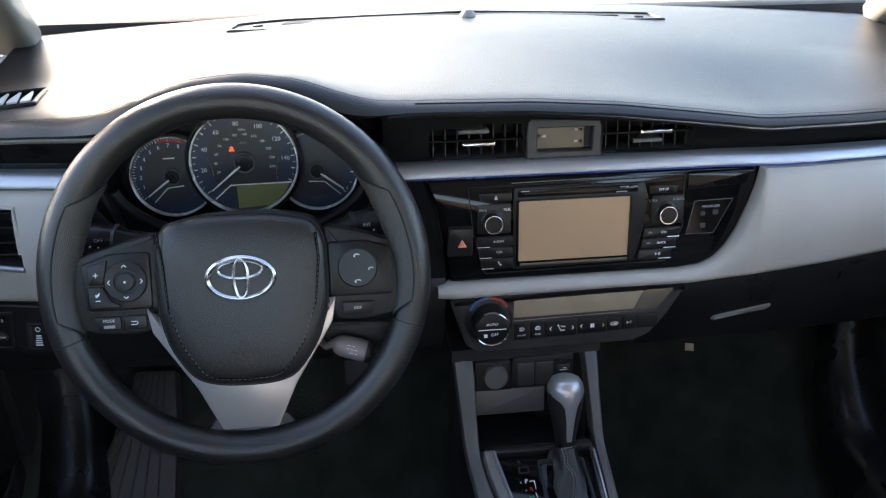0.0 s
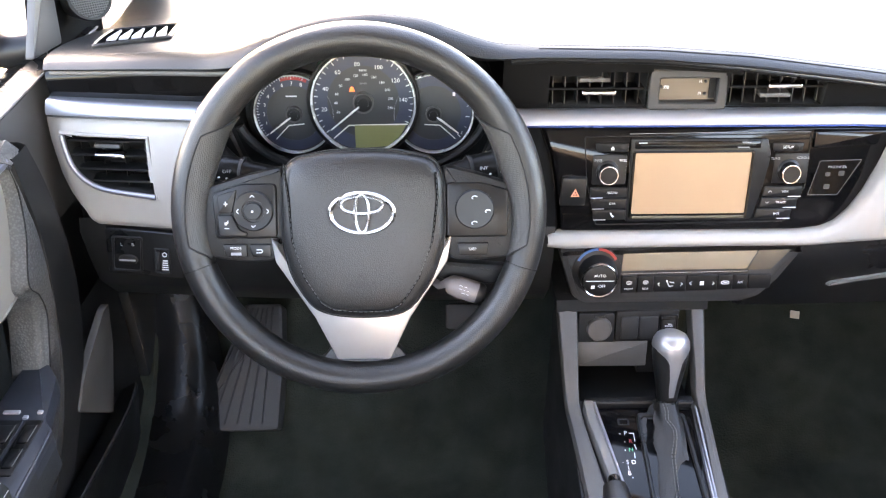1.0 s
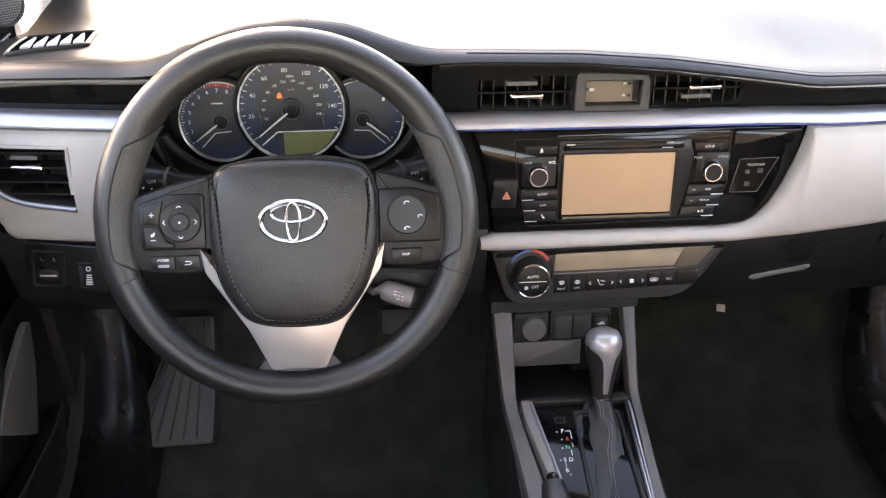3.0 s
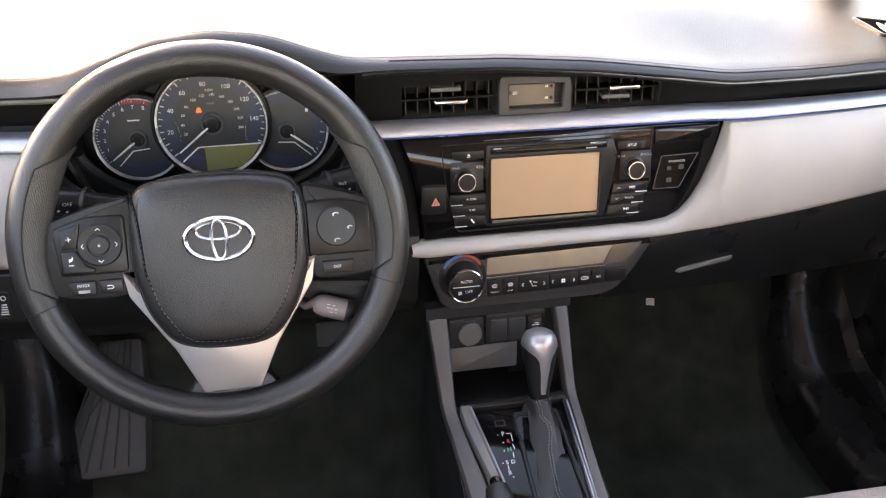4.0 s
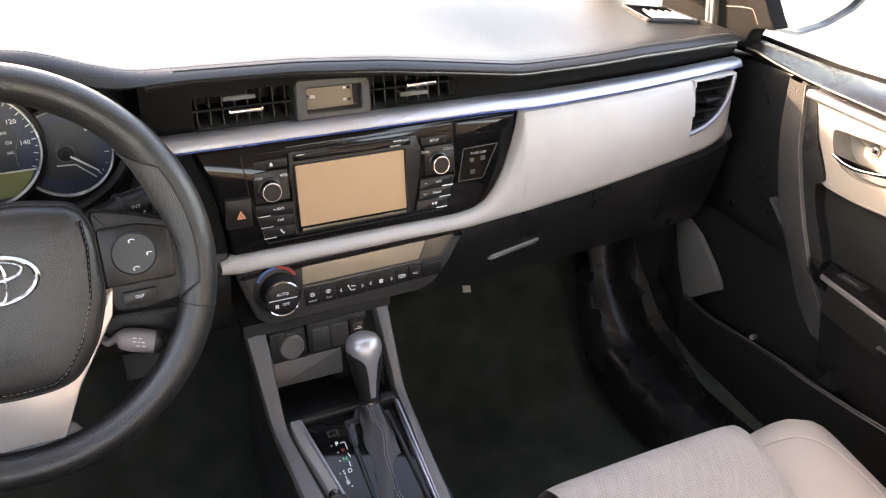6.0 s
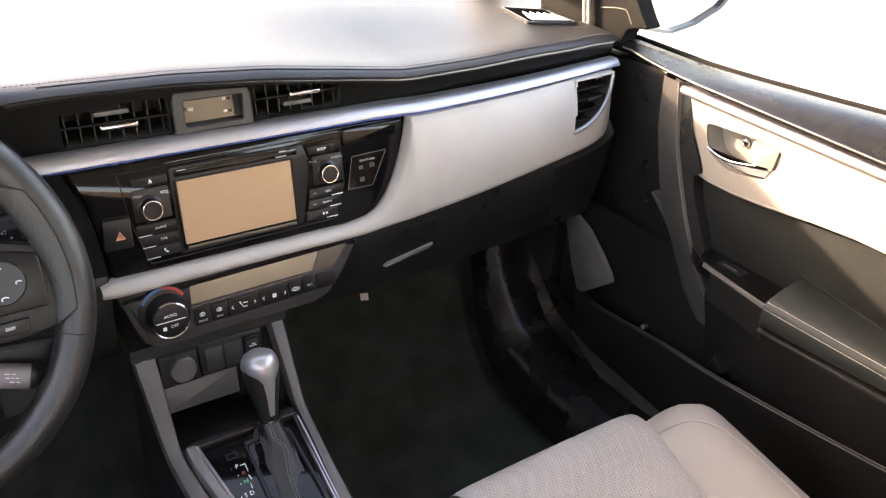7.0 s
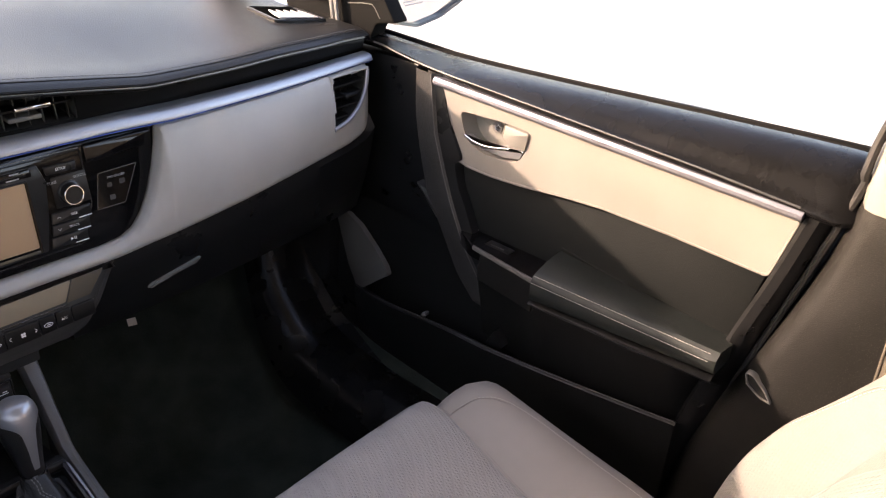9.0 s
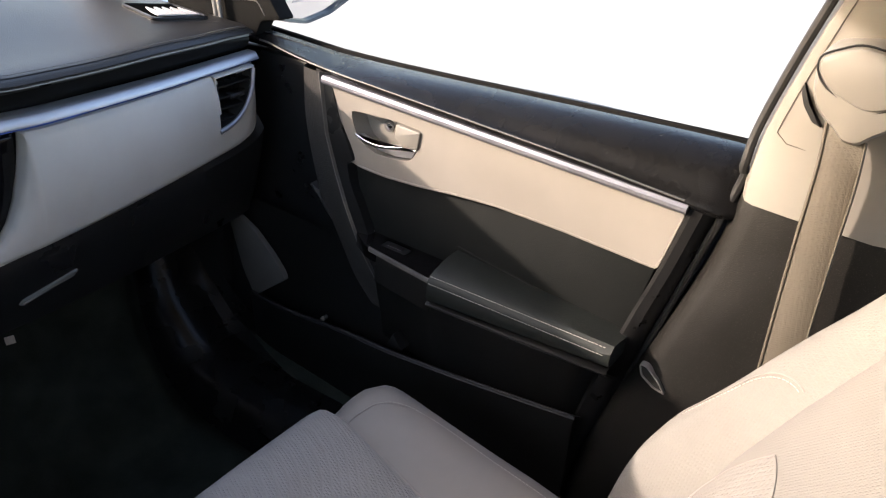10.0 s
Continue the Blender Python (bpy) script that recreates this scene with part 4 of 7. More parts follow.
write("SCROLL", 0.2000, 0.6905, 0.0044, on_unit, 0.0097, DIMPRINT, unit)
ROWS = [(0.6425, 0.655, -0.0555, -0.0095, 0.1565, 0.205, "AUDIO", "SEEK"), (0.6285, 0.6412, -0.053, -0.0095, 0.1545, 0.201, "CAR", "TRACK"), (0.6145, 0.6272, -0.0505, -0.0095, 0.1505, 0.1955, "", "")]
for v0, v1, a, b, c, d, left, right in ROWS:
    button(rounded([(a + 0.001, v0), (b, v0), (b, v1), (a, v1)], 0.001, 2), on_unit, 0.006, 0.0102, SATIN, unit)
    button(rounded([(c, v0), (d - 0.001, v0), (d, v1), (c + 0.002, v1)], 0.001, 2), on_unit, 0.006, 0.0102, SATIN, unit)
    bar(a + 0.001, v0 + 0.0002, a + 0.016, v0 + 0.0002, on_unit, 0.0102, PRINT, unit, wide=0.0007)
    bar(d - 0.017, v0 + 0.0004, d - 0.001, v0 + 0.0004, on_unit, 0.0102, PRINT, unit, wide=0.0010)
    vm = (v0 + v1) / 2 + 0.0005
    if left:
        write(left, (a + b) / 2 + 0.004, vm, 0.0041, on_unit, 0.0105, PRINT, unit)
        write(right, (c + d) / 2 + 0.003, vm, 0.0040, on_unit, 0.0105, PRINT, unit)
        up = 1 if left == "AUDIO" else -1
        for s in (-1, 1):
            bar(c + 0.009 + s * 0.0022, vm - 0.0010 * up, c + 0.009, vm + 0.0010 * up, on_unit, 0.0102, DIMPRINT, unit, wide=0.0007)
    else:
        part("phone_mark", tube([on_unit(-0.0285, 0.6235, 0.0105), on_unit(-0.0275, 0.6205, 0.0107), on_unit(-0.0250, 0.6188, 0.0105)], [0.0012, 0.0006, 0.0012], n=6), PRINT, unit)
        part("play_mark", prism([(0.1735, 0.6192), (0.1735, 0.6228), (0.1768, 0.6210)], on_unit, 0.0102, 0.0105), PRINT, unit)
        for k in (0.178, 0.1798):
            bar(k, 0.6193, k, 0.6227, on_unit, 0.0102, PRINT, unit, wide=0.0009)
pq = rounded([(0.2125, 0.6432), (0.2495, 0.6432), (0.2725, 0.6875), (0.2215, 0.6862)], 0.002, 3)
part("airbag_lamp_frame", ring(pq, shrink(pq, 0.0007), on_unit, 0.006, 0.0086, 0.0002), GREY, unit)
part("airbag_lamp_window", prism(shrink(pq, 0.0008), on_unit, 0.006, 0.0083), PIANO, unit, "dark passenger airbag indicator")
write("PASSENGER", 0.2435, 0.6785, 0.0044, on_unit, 0.0088, DIMPRINT, unit)
for u, v, a, b in ((0.2335, 0.6695, 0.006, 0.005), (0.250, 0.6705, 0.007, 0.006), (0.2345, 0.6540, 0.007, 0.006)):
    part("indicator", prism(rect(u - a / 2, v - b / 2, u + a / 2, v + b / 2, 0.001), on_unit, 0.008, 0.0087), BEZEL, unit)
hz = button(rounded([(-0.0925, 0.634), (-0.0615, 0.6335), (-0.0600, 0.669), (-0.0905, 0.670)], 0.002, 2), on_unit, 0.0, 0.0125, SATIN, unit, "hazard_button", 0.0016)
tri = [(-0.0795, 0.6455), (-0.0685, 0.6455), (-0.0740, 0.6555)]
part("hazard_mark", ring(tri, shrink(tri, 0.0016), on_unit, 0.0122, 0.0129, 0.0002), ORANGE, hz, "pale orange warning triangle")
part("hazard_core", ring(shrink(tri, 0.0022), shrink(tri, 0.0030), on_unit, 0.0122, 0.0128, 0.0001), ORANGE, hz)

# ---- climate panel ----
clim = thing("climate_panel", (0.06, 0.14, 0.50), "dark grey climate panel with a round knob and buttons", "climate control")
HV = rounded([(-0.091, 0.5755), (-0.078, 0.532), (-0.070, 0.510), (-0.055, 0.4995), (0.150, 0.5005), (0.172, 0.508), (0.195, 0.533), (0.224, 0.5785)], 0.006, 3)
part("shell", prism(HV, on_clim, -0.04, 0.010, 0.005), SHELL, clim, "satin dark grey shell")
part("inner_face", prism(shrink(HV, 0.0085), on_clim, 0.0, 0.0112, 0.0008), BEZEL, clim)
part("display", prism(rounded([(-0.009, 0.5465), (0.150, 0.5485), (0.1615, 0.5725), (-0.008, 0.5695)], 0.0012, 2), on_clim, 0.009, 0.0123, 0.0004), LCD, clim, "tan unlit display")
part("display_side", prism(rounded([(0.152, 0.5465), (0.181, 0.547), (0.2035, 0.5735), (0.163, 0.5725)], 0.001, 2), on_clim, 0.009, 0.0118, 0.0004), CLOCK, clim)
part("chrome_line", tube([on_clim(-0.010, 0.5425, 0.0122), on_clim(0.07, 0.5438, 0.0122), on_clim(0.152, 0.5452, 0.0122)], 0.0007, n=5), CHROME, clim, "thin bright line")
XS = [(-0.0085, 0.0118), (0.0125, 0.0330), (0.0340, 0.0745), (0.0755, 0.1145), (0.1153, 0.1338), (0.1345, 0.1535), (0.1543, 0.1830)]
for i, (a, b) in enumerate(XS):
    v0, v1 = 0.5165 + 0.03 * (a + 0.01), 0.5395 + 0.008 * (a + 0.01)
    button(rounded([(a, v0), (b, v0 + 0.0005), (b, v1), (a, v1)], 0.0012, 2), on_clim, 0.008, 0.0135, BUTTON, clim)
    m, vm = (a + b) / 2, (v0 + v1) / 2
    if i in (0, 1):
        part("screen_mark", ring(oval(m, vm + 0.003, 0.0036, 0.0026, n=16), oval(m, vm + 0.003, 0.0030, 0.0020, n=16), on_clim, 0.013, 0.0138, 0.0001), PRINT, clim)
        for s in (-0.0015, 0, 0.0015):
            bar(m + s, vm + 0.001, m + s, vm + 0.0045, on_clim, 0.0135, PRINT, clim, wide=0.0006)
        write("FRONT" if i == 0 else "REAR", m, vm - 0.0055, 0.0034, on_clim, 0.0138, PRINT, clim)
    if i in (2, 3):
        for s in (-1, 1):
            for t in (-1, 1):
                bar(m + s * 0.0135, vm + t * 0.0022, m + s * 0.0158, vm, on_clim, 0.0135, PRINT, clim, wide=0.0007)
    if i == 2:
        bar(m - 0.004, vm + 0.003, m - 0.001, vm - 0.003, on_clim, 0.0135, PRINT, clim, wide=0.0009)
        bar(m - 0.001, vm - 0.003, m + 0.004, vm - 0.0025, on_clim, 0.0135, PRINT, clim, wide=0.0009)
        bar(m - 0.001, vm + 0.003, m + 0.005, vm + 0.002, on_clim, 0.0135, PRINT, clim, wide=0.0009)
        part("figure_dot", prism(oval(m - 0.0045, vm + 0.0042, 0.0012, n=10), on_clim, 0.0135, 0.0138), PRINT, clim)
    if i == 3:
        for ang in (45, 135, 225, 315):
            part("fan_mark", prism(oval(m + 0.0019 * math.cos(radians(ang)), vm + 0.0019 * math.sin(radians(ang)), 0.0014, n=10), on_clim, 0.0135, 0.0138), PRINT, clim)
    if i == 4:
        part("car_mark", ring(oval(m, vm, 0.0055, 0.0026, n=20), oval(m, vm, 0.0047, 0.0018, n=20), on_clim, 0.0135, 0.0138, 0.0001), PRINT, clim)
        bar(m - 0.002, vm, m + 0.003, vm, on_clim, 0.0135, PRINT, clim, wide=0.0009)
    if i == 5:
        write("A/C", m, vm, 0.0046, on_clim, 0.0138, PRINT, clim)
KN = (-0.0395, 0.5440)
part("knob_well", prism(oval(-0.0405, 0.5465, 0.0315, n=40), on_clim, 0.008, 0.0118, 0.001), SATIN, clim)
for a, b, m in ((90, 155, BLUEPRINT), (28, 88, REDPRINT)):
    part("heat_arc", prism(oval(-0.0405, 0.5495, 0.0280, n=18, start=a, end=b) + oval(-0.0405, 0.5495, 0.0248, n=18, start=b, end=a), on_clim, 0.0112, 0.0124), m, clim, "printed blue arc" if m is BLUEPRINT else "printed red arc")
knob = part("temperature_knob", loft([[on_clim(a, b, w) for a, b in oval(*KN, r, n=48)] for r, w in ((0.0248, 0.010), (0.0248, 0.016), (0.0235, 0.018), (0.0228, 0.028), (0.0215, 0.0295))], close=True, caps=True), SATIN, clim, "ridged black temperature knob")
part("rim", ring(oval(*KN, 0.0226, n=48), oval(*KN, 0.0205, n=48), on_clim, 0.027, 0.0312, 0.0012), CHROME, knob, "chrome rim")
part("knob_face", prism(oval(*KN, 0.0203, n=40), on_clim, 0.027, 0.0306, 0.0006), BUTTON, knob)
bar(KN[0] - 0.0175, KN[1], KN[0] + 0.0175, KN[1], on_clim, 0.0306, PRINT, knob, wide=0.0008)
write("AUTO", KN[0], KN[1] + 0.0068, 0.0054, on_clim, 0.0309, PRINT, knob)
write("OFF", KN[0] + 0.003, KN[1] - 0.0070, 0.0054, on_clim, 0.0309, PRINT, knob)
for ang in (45, 135, 225, 315):
    part("fan_mark", prism(oval(KN[0] - 0.0085 + 0.0016 * math.cos(radians(ang)), KN[1] - 0.008 + 0.0016 * math.sin(radians(ang)), 0.0012, n=8), on_clim, 0.0306, 0.0309), PRINT, knob)

# ---- lower stack: outlet panel and cubby ----
stack = thing("lower_stack", (0.01, 0.16, 0.38), "dark plastic outlet panel above an open storage cubby", "storage cubby")


def on_low(u, v, w=0.0):
    return Vector((u, 0.122 + 0.18 * (v - 0.46) - w, v))


part("neck", prism([(-0.088, 0.500), (-0.088, 0.484), (0.110, 0.486), (0.110, 0.505)], on_low, -0.10, -0.004), DEEP, stack)
part("outlet_plate", prism(rounded([(-0.058, 0.442), (-0.0105, 0.442), (-0.0115, 0.4835), (-0.058, 0.4835)], 0.002, 2), on_low, -0.02, 0.0, 0.0012), BLACK, stack)
soc = part("power_socket", loft([[on_low(a, b, w) for a, b in oval(-0.0310, 0.4625, r, n=28)] for r, w in ((0.0165, -0.002), (0.0165, 0.003), (0.015, 0.0048), (0.001, 0.0052))], close=True, caps=True), GREY, stack, "round power socket cover")
part("cover_tab", prism(rect(-0.0375, 0.4445, -0.0255, 0.4485, 0.001), on_low, 0.0, 0.004, 0.001), RUBBER, soc)
part("cover_hinge", prism(rect(-0.0385, 0.4775, -0.0245, 0.4825, 0.001), on_low, 0.0, 0.003, 0.001), RUBBER, soc)
part("blank_plate", prism(rounded([(-0.0085, 0.4425), (0.073, 0.4425), (0.073, 0.4865), (-0.0085, 0.4855)], 0.002, 2), on_low, -0.02, -0.001, 0.0012), BLACK, stack)
for a, b in ((-0.002, 0.0205), (0.0225, 0.0465)):
    part("blank", prism(rect(a, 0.4465, b, 0.4785, 0.002), on_low, -0.004, 0.0008, 0.001), BEZEL, stack, "brownish blank cover")
usb = part("usb_cover", ring(rect(0.0485, 0.4455, 0.0715, 0.4815, 0.002), rect(0.0505, 0.4475, 0.0695, 0.4795, 0.002), on_low, -0.002, 0.0022, 0.0006), SATIN, stack, "small auxiliary socket flap")
part("flap", prism(rect(0.051, 0.448, 0.069, 0.474, 0.001), on_low, -0.002, 0.0014, 0.0008), BLACK, usb)
bar(0.055, 0.466, 0.065, 0.466, on_low, 0.0014, PRINT, usb, wide=0.001)
bar(0.059, 0.4685, 0.064, 0.4685, on_low, 0.0014, PRINT, usb, wide=0.001)
bar(0.055, 0.4535, 0.065, 0.4535, on_low, 0.0014, PRINT, usb, wide=0.003)
part("drawer_face", prism(rect(-0.058, 0.4035, 0.036, 0.4405, 0.001), on_low, -0.05, -0.004, 0.0012), GREY, stack, "grey lower face over the cubby")
part("cubby_side", prism([(0.037, 0.36), (0.088, 0.36), (0.088, 0.440), (0.037, 0.440)], on_low, -0.07, -0.05), DEEP, stack)
part("cubby_floor", loft([[Vector((x, y, z)) for x in span(-0.075, 0.098, 5)] for y, z in ((0.045, 0.375), (0.08, 0.355), (0.20, 0.350), (0.215, 0.50))]), DEEP, stack, "black cubby floor")


# ---- instrument cluster ----
clus = thing("instrument_cluster", (-0.335, 0.25, 0.66), "three chrome-ringed gauges with white figures on grey and blue dials", "instrument cluster")
GL, GC, GR = (-0.4255, 0.7145, 0.0505), (-0.3355, 0.7310, 0.0655), (-0.2465, 0.7135, 0.0505)
back = rounded([(-0.50, 0.650), (-0.17, 0.650), (-0.17, 0.775), (-0.25, 0.815), (-0.42, 0.815), (-0.50, 0.775)], 0.03, 5)
part("back_plate", prism(back, on_gauge, -0.03, -0.010), DEEP, clus)


def gauge(c, name, label, w):
    u, v, r = c
    g = part(name, prism(oval(u, v, r, n=64), on_gauge, -0.012, w), GAUGE, clus, label)
    part("blue_band", ring(oval(u, v, r * 0.955, n=64), oval(u, v, r * 0.70, n=64), on_gauge, w - 0.001, w + 0.0003, 0.00001), GAUGEBLUE, g, "blue outer band of the dial")
    part("chrome_ring", ring(oval(u, v, r * 1.020, n=72), oval(u, v, r * 0.984, n=72), on_gauge, w - 0.008, w + 0.006, 0.0008), GAUGERING, g, "bright silver ring")
    part("well", ring(oval(u, v, r * 1.10, n=72), oval(u, v, r * 1.03, n=72), on_gauge, w - 0.012, w + 0.003, 0.001), SATIN, g)
    return g


def ticks(g, c, w, first, last, n, long_every, rad, mat=PRINT, long=0.10, short=0.055):
    u, v, r = c
    for i in range(n + 1):
        a = radians(first + (last - first) * i / n)
        d = long if i % long_every == 0 else short
        bar(u + r * rad * math.cos(a), v + r * rad * math.sin(a), u + r * (rad - d) * math.cos(a), v + r * (rad - d) * math.sin(a), on_gauge, w + 0.0006, mat, g, "tick", wide=0.0010 if i % long_every == 0 else 0.0006)


def needle(g, c, w, angle, length):
    u, v, r = c
    a = radians(angle)
    d, q = Vector((math.cos(a), math.sin(a))), Vector((-math.sin(a), math.cos(a)))
    o = Vector((u, v))
    p = [tuple(o - d * r * 0.05 + q * 0.0012), tuple(o + d * r * length + q * 0.0005), tuple(o + d * r * length - q * 0.0005), tuple(o - d * r * 0.05 - q * 0.0012)]
    part("needle", prism(p, on_gauge, w + 0.003, w + 0.0064), NEEDLE, g, "slim white needle")
    hub = part("hub", loft([[on_gauge(x, y, ww) for x, y in oval(u, v, rr, n=28)] for rr, ww in ((r * 0.19, w + 0.001), (r * 0.19, w + 0.004), (r * 0.16, w + 0.0058), (r * 0.105, w + 0.0060), (r * 0.10, w + 0.0072), (r * 0.02, w + 0.0075))], close=True, caps=True), SATIN, g, "black needle hub")
    part("hub_ring", ring(oval(u, v, r * 0.205, n=28), oval(u, v, r * 0.17, n=28), on_gauge, w, w + 0.0056, 0.0006), GREY, g)
    return hub


def bracket(g, pts, w, wide=0.0014):
    for (a, b), (c, d) in zip(pts, pts[1:]):
        bar(a, b, c, d, on_gauge, w + 0.0007, NEEDLE, g, "white_line", wide=wide)


tach = gauge(GL, "tachometer", "engine speed dial with a red zone", 0.000)
for i in range(1, 9):
    a = radians(199 - (i - 1) * 18)
    write(str(i), GL[0] + GL[2] * 0.765 * math.cos(a), GL[1] + GL[2] * 0.765 * math.sin(a), 0.0070, on_gauge, 0.0010, PRINT, tach, "numeral")
ticks(tach, GL, 0.0, 217, 73, 32, 4, 0.955, PRINT, 0.075, 0.045)
part("red_zone", prism(oval(GL[0], GL[1], GL[2] * 0.935, n=14, start=109, end=66) + oval(GL[0], GL[1], GL[2] * 0.86, n=14, start=66, end=109), on_gauge, 0.0005, 0.0009), REDPRINT, tach, "red zone arc")
bar(GL[0] - 0.009, GL[1] + 0.0225, GL[0] + 0.005, GL[1] + 0.0225, on_gauge, 0.0007, PRINT, tach, wide=0.0016)
needle(tach, GL, 0.0, 217, 0.80)
bracket(tach, [(GL[0] - 0.026, GL[1] - 0.0335), (GL[0] - 0.008, GL[1] - 0.0155), (GL[0] + 0.012, GL[1] - 0.0135)], 0.0)

speed = gauge(GC, "speedometer", "large speed dial with miles and kilometres", 0.006)
for i, t in enumerate(("20", "40", "60", "80", "100", "120", "140")):
    a = radians(188 - i * 30.5)
    write(t, GC[0] + GC[2] * 0.775 * math.cos(a), GC[1] - 0.002 + GC[2] * 0.765 * math.sin(a), 0.0076, on_gauge, 0.0072, PRINT, speed, "numeral")
for i, t in enumerate(("20", "40", "60", "80", "100", "120", "140", "160", "180", "200", "220", "240")):
    a = radians(201 - i * 19.4)
    write(t, GC[0] + GC[2] * 0.53 * math.cos(a), GC[1] + GC[2] * 0.53 * math.sin(a), 0.0047, on_gauge, 0.0072, PRINT, speed, "numeral")
write("MPH", GC[0] + 0.001, GC[1] + 0.0400, 0.0046, on_gauge, 0.0072, PRINT, speed)
write("km/h", GC[0] + 0.001, GC[1] + 0.0240, 0.0042, on_gauge, 0.0072, DIMPRINT, speed)
ticks(speed, GC, 0.006, 218.5, -25.5, 32, 2, 0.96, PRINT, 0.075, 0.045)
needle(speed, GC, 0.006, 219, 0.83)
part("message_display", prism([(GC[0] - 0.0125, GC[1] - 0.0605), (GC[0] + 0.030, GC[1] - 0.0575), (GC[0] + 0.046, GC[1] - 0.043), (GC[0] + 0.0535, GC[1] - 0.030), (GC[0] - 0.0125, GC[1] - 0.030)], on_gauge, 0.005, 0.0074), GREENLCD, speed, "olive unlit message display")
bracket(speed, [(GC[0] - 0.040, GC[1] - 0.047), (GC[0] - 0.020, GC[1] - 0.0300), (GC[0] + 0.056, GC[1] - 0.0290)], 0.006, 0.0016)
lamp = (GC[0] - 0.0138, GC[1] + 0.0170)
part("warning_lamp", prism(oval(*lamp, 0.0024, n=14), on_gauge, 0.0060, 0.0072), WARNLIGHT, speed, "lit red warning lamp")
part("warning_base", prism(rect(lamp[0] - 0.0034, lamp[1] - 0.0034, lamp[0] + 0.0034, lamp[1] - 0.0018), on_gauge, 0.0060, 0.0071), WARNLIGHT, speed)

fuel = gauge(GR, "fuel_gauge", "fuel dial with a needle near empty", 0.000)
ticks(fuel, GR, 0.0, 30, -42, 4, 2, 0.92)
write("F", GR[0] + GR[2] * 0.74, GR[1] + 0.020, 0.0050, on_gauge, 0.0010, PRINT, fuel, "numeral")
write("E", GR[0] + GR[2] * 0.72, GR[1] - 0.026, 0.0050, on_gauge, 0.0010, PRINT, fuel, "numeral")
part("pump_mark", prism(rect(GR[0] + 0.0245, GR[1] + 0.0225, GR[0] + 0.0280, GR[1] + 0.0270, 0.001), on_gauge, 0.0006, 0.0010), PRINT, fuel)
needle(fuel, GR, 0.0, -38, 0.80)
bracket(fuel, [(GR[0] - 0.012, GR[1] - 0.0145), (GR[0] + 0.008, GR[1] - 0.0155), (GR[0] + 0.028, GR[1] - 0.0335)], 0.0)

# binnacle round the gauges
N = 72
rows = []
for y, low_z, s, mid in ((0.262, 0.650, 0.155, 0.0), (0.235, 0.646, 0.163, 0.2), (0.19, 0.640, 0.172, 0.6), (0.150, 0.632, 0.180, 1.0), (0.138, 0.626, 0.186, 1.0)):
    row = []
    for i in range(N):
        a = 2 * math.pi * i / N
        x = -0.335 + s * math.copysign(abs(math.cos(a)) ** 0.8, math.cos(a))
        if math.sin(a) >= 0:
            top = min(z_low(x) - 0.001, 0.85) if mid == 1.0 else 0.80 + (z_low(x) - 0.003 - 0.80) * (0.4 + 0.6 * mid)
            z = 0.725 + (top - 0.725) * math.sin(a) ** 0.6
        else:
            z = 0.725 - (0.725 - low_z) * (-math.sin(a)) ** 0.6
        row.append(Vector((x, y, z)))
    rows.append(row)
part("binnacle", loft(rows, close=True), SATIN, clus, "black binnacle walls under the hood")
for k, (r0, dz) in enumerate(((0.150, 0.0), (0.170, -0.010))):
    pts = [Vector((-0.335 + (r0 + 0.004) * math.cos(radians(a)), 0.205 - 0.03 * k, 0.735 + dz + 0.088 * math.sin(radians(a)))) for a in span(192, 348, 30)]
    part("lower_step", tube(pts, 0.006, n=8), BLACK, clus, "curved step below the gauges")
for u, s in ((-0.396, 1), (-0.270, -1)):
    part("indicator_lamp", prism([(u - s * 0.005, 0.782), (u, 0.786), (u, 0.7838), (u + s * 0.005, 0.7838), (u + s * 0.005, 0.7802), (u, 0.7802), (u, 0.778)], on_gauge, -0.011, -0.0085), GREENPRINT, clus, "green turn arrow")

# ---- steering column and stalks ----
col = thing("steering_column", (-0.326, 0.18, 0.60), "black steering column shroud with switch stalks", "steering column")
rows = []
for w, a, b in ((-0.055, 0.050, 0.050), (-0.075, 0.062, 0.062), (-0.14, 0.070, 0.068), (-0.19, 0.072, 0.070)):
    rows.append([on_wheel(a * math.copysign(abs(math.cos(t)) ** 0.7, math.cos(t)), -0.022 + b * math.copysign(abs(math.sin(t)) ** 0.7, math.sin(t)), w) for t in [2 * math.pi * i / 36 for i in range(36)]])
part("shroud", loft(rows, close=True, caps=True), BLACK, col)


def stalk(p, q, label, letters):
    p, q = Vector(p), Vector(q)
    d = (q - p)
    pts = [p.lerp(q, k) for k in (0, 0.35, 0.55, 0.58, 0.82, 0.84, 0.97, 1.0)]
    st = part("stalk", tube(pts, [0.008, 0.010, 0.012, 0.0150, 0.0150, 0.0162, 0.0162, 0.014], n=18), SATIN, col, label)
    for k in (0.60, 0.83):
        c = p.lerp(q, k)
        part("stalk_ring", tube([c - d.normalized() * 0.002, c + d.normalized() * 0.002], 0.0168, n=18), RUBBER, st)
    for k, body in letters:
        c = p.lerp(q, k) + Vector((0, -0.0166, 0.002))
        write(body, c.x, c.z + 0.003, 0.0058, lambda u, v, w=0.0, y=c.y: Vector((u, y - w, v)), 0.0, PRINT, st)
    for k in (0.66, 0.72, 0.78, 0.88, 0.93):
        c = p.lerp(q, k) + Vector((0, -0.0170, -0.004))
        bar(c.x - 0.0012, c.z, c.x + 0.0012, c.z + 0.0012, lambda u, v, w=0.0, y=c.y: Vector((u, y - w, v)), 0.0, PRINT, st, wide=0.002)
    return st


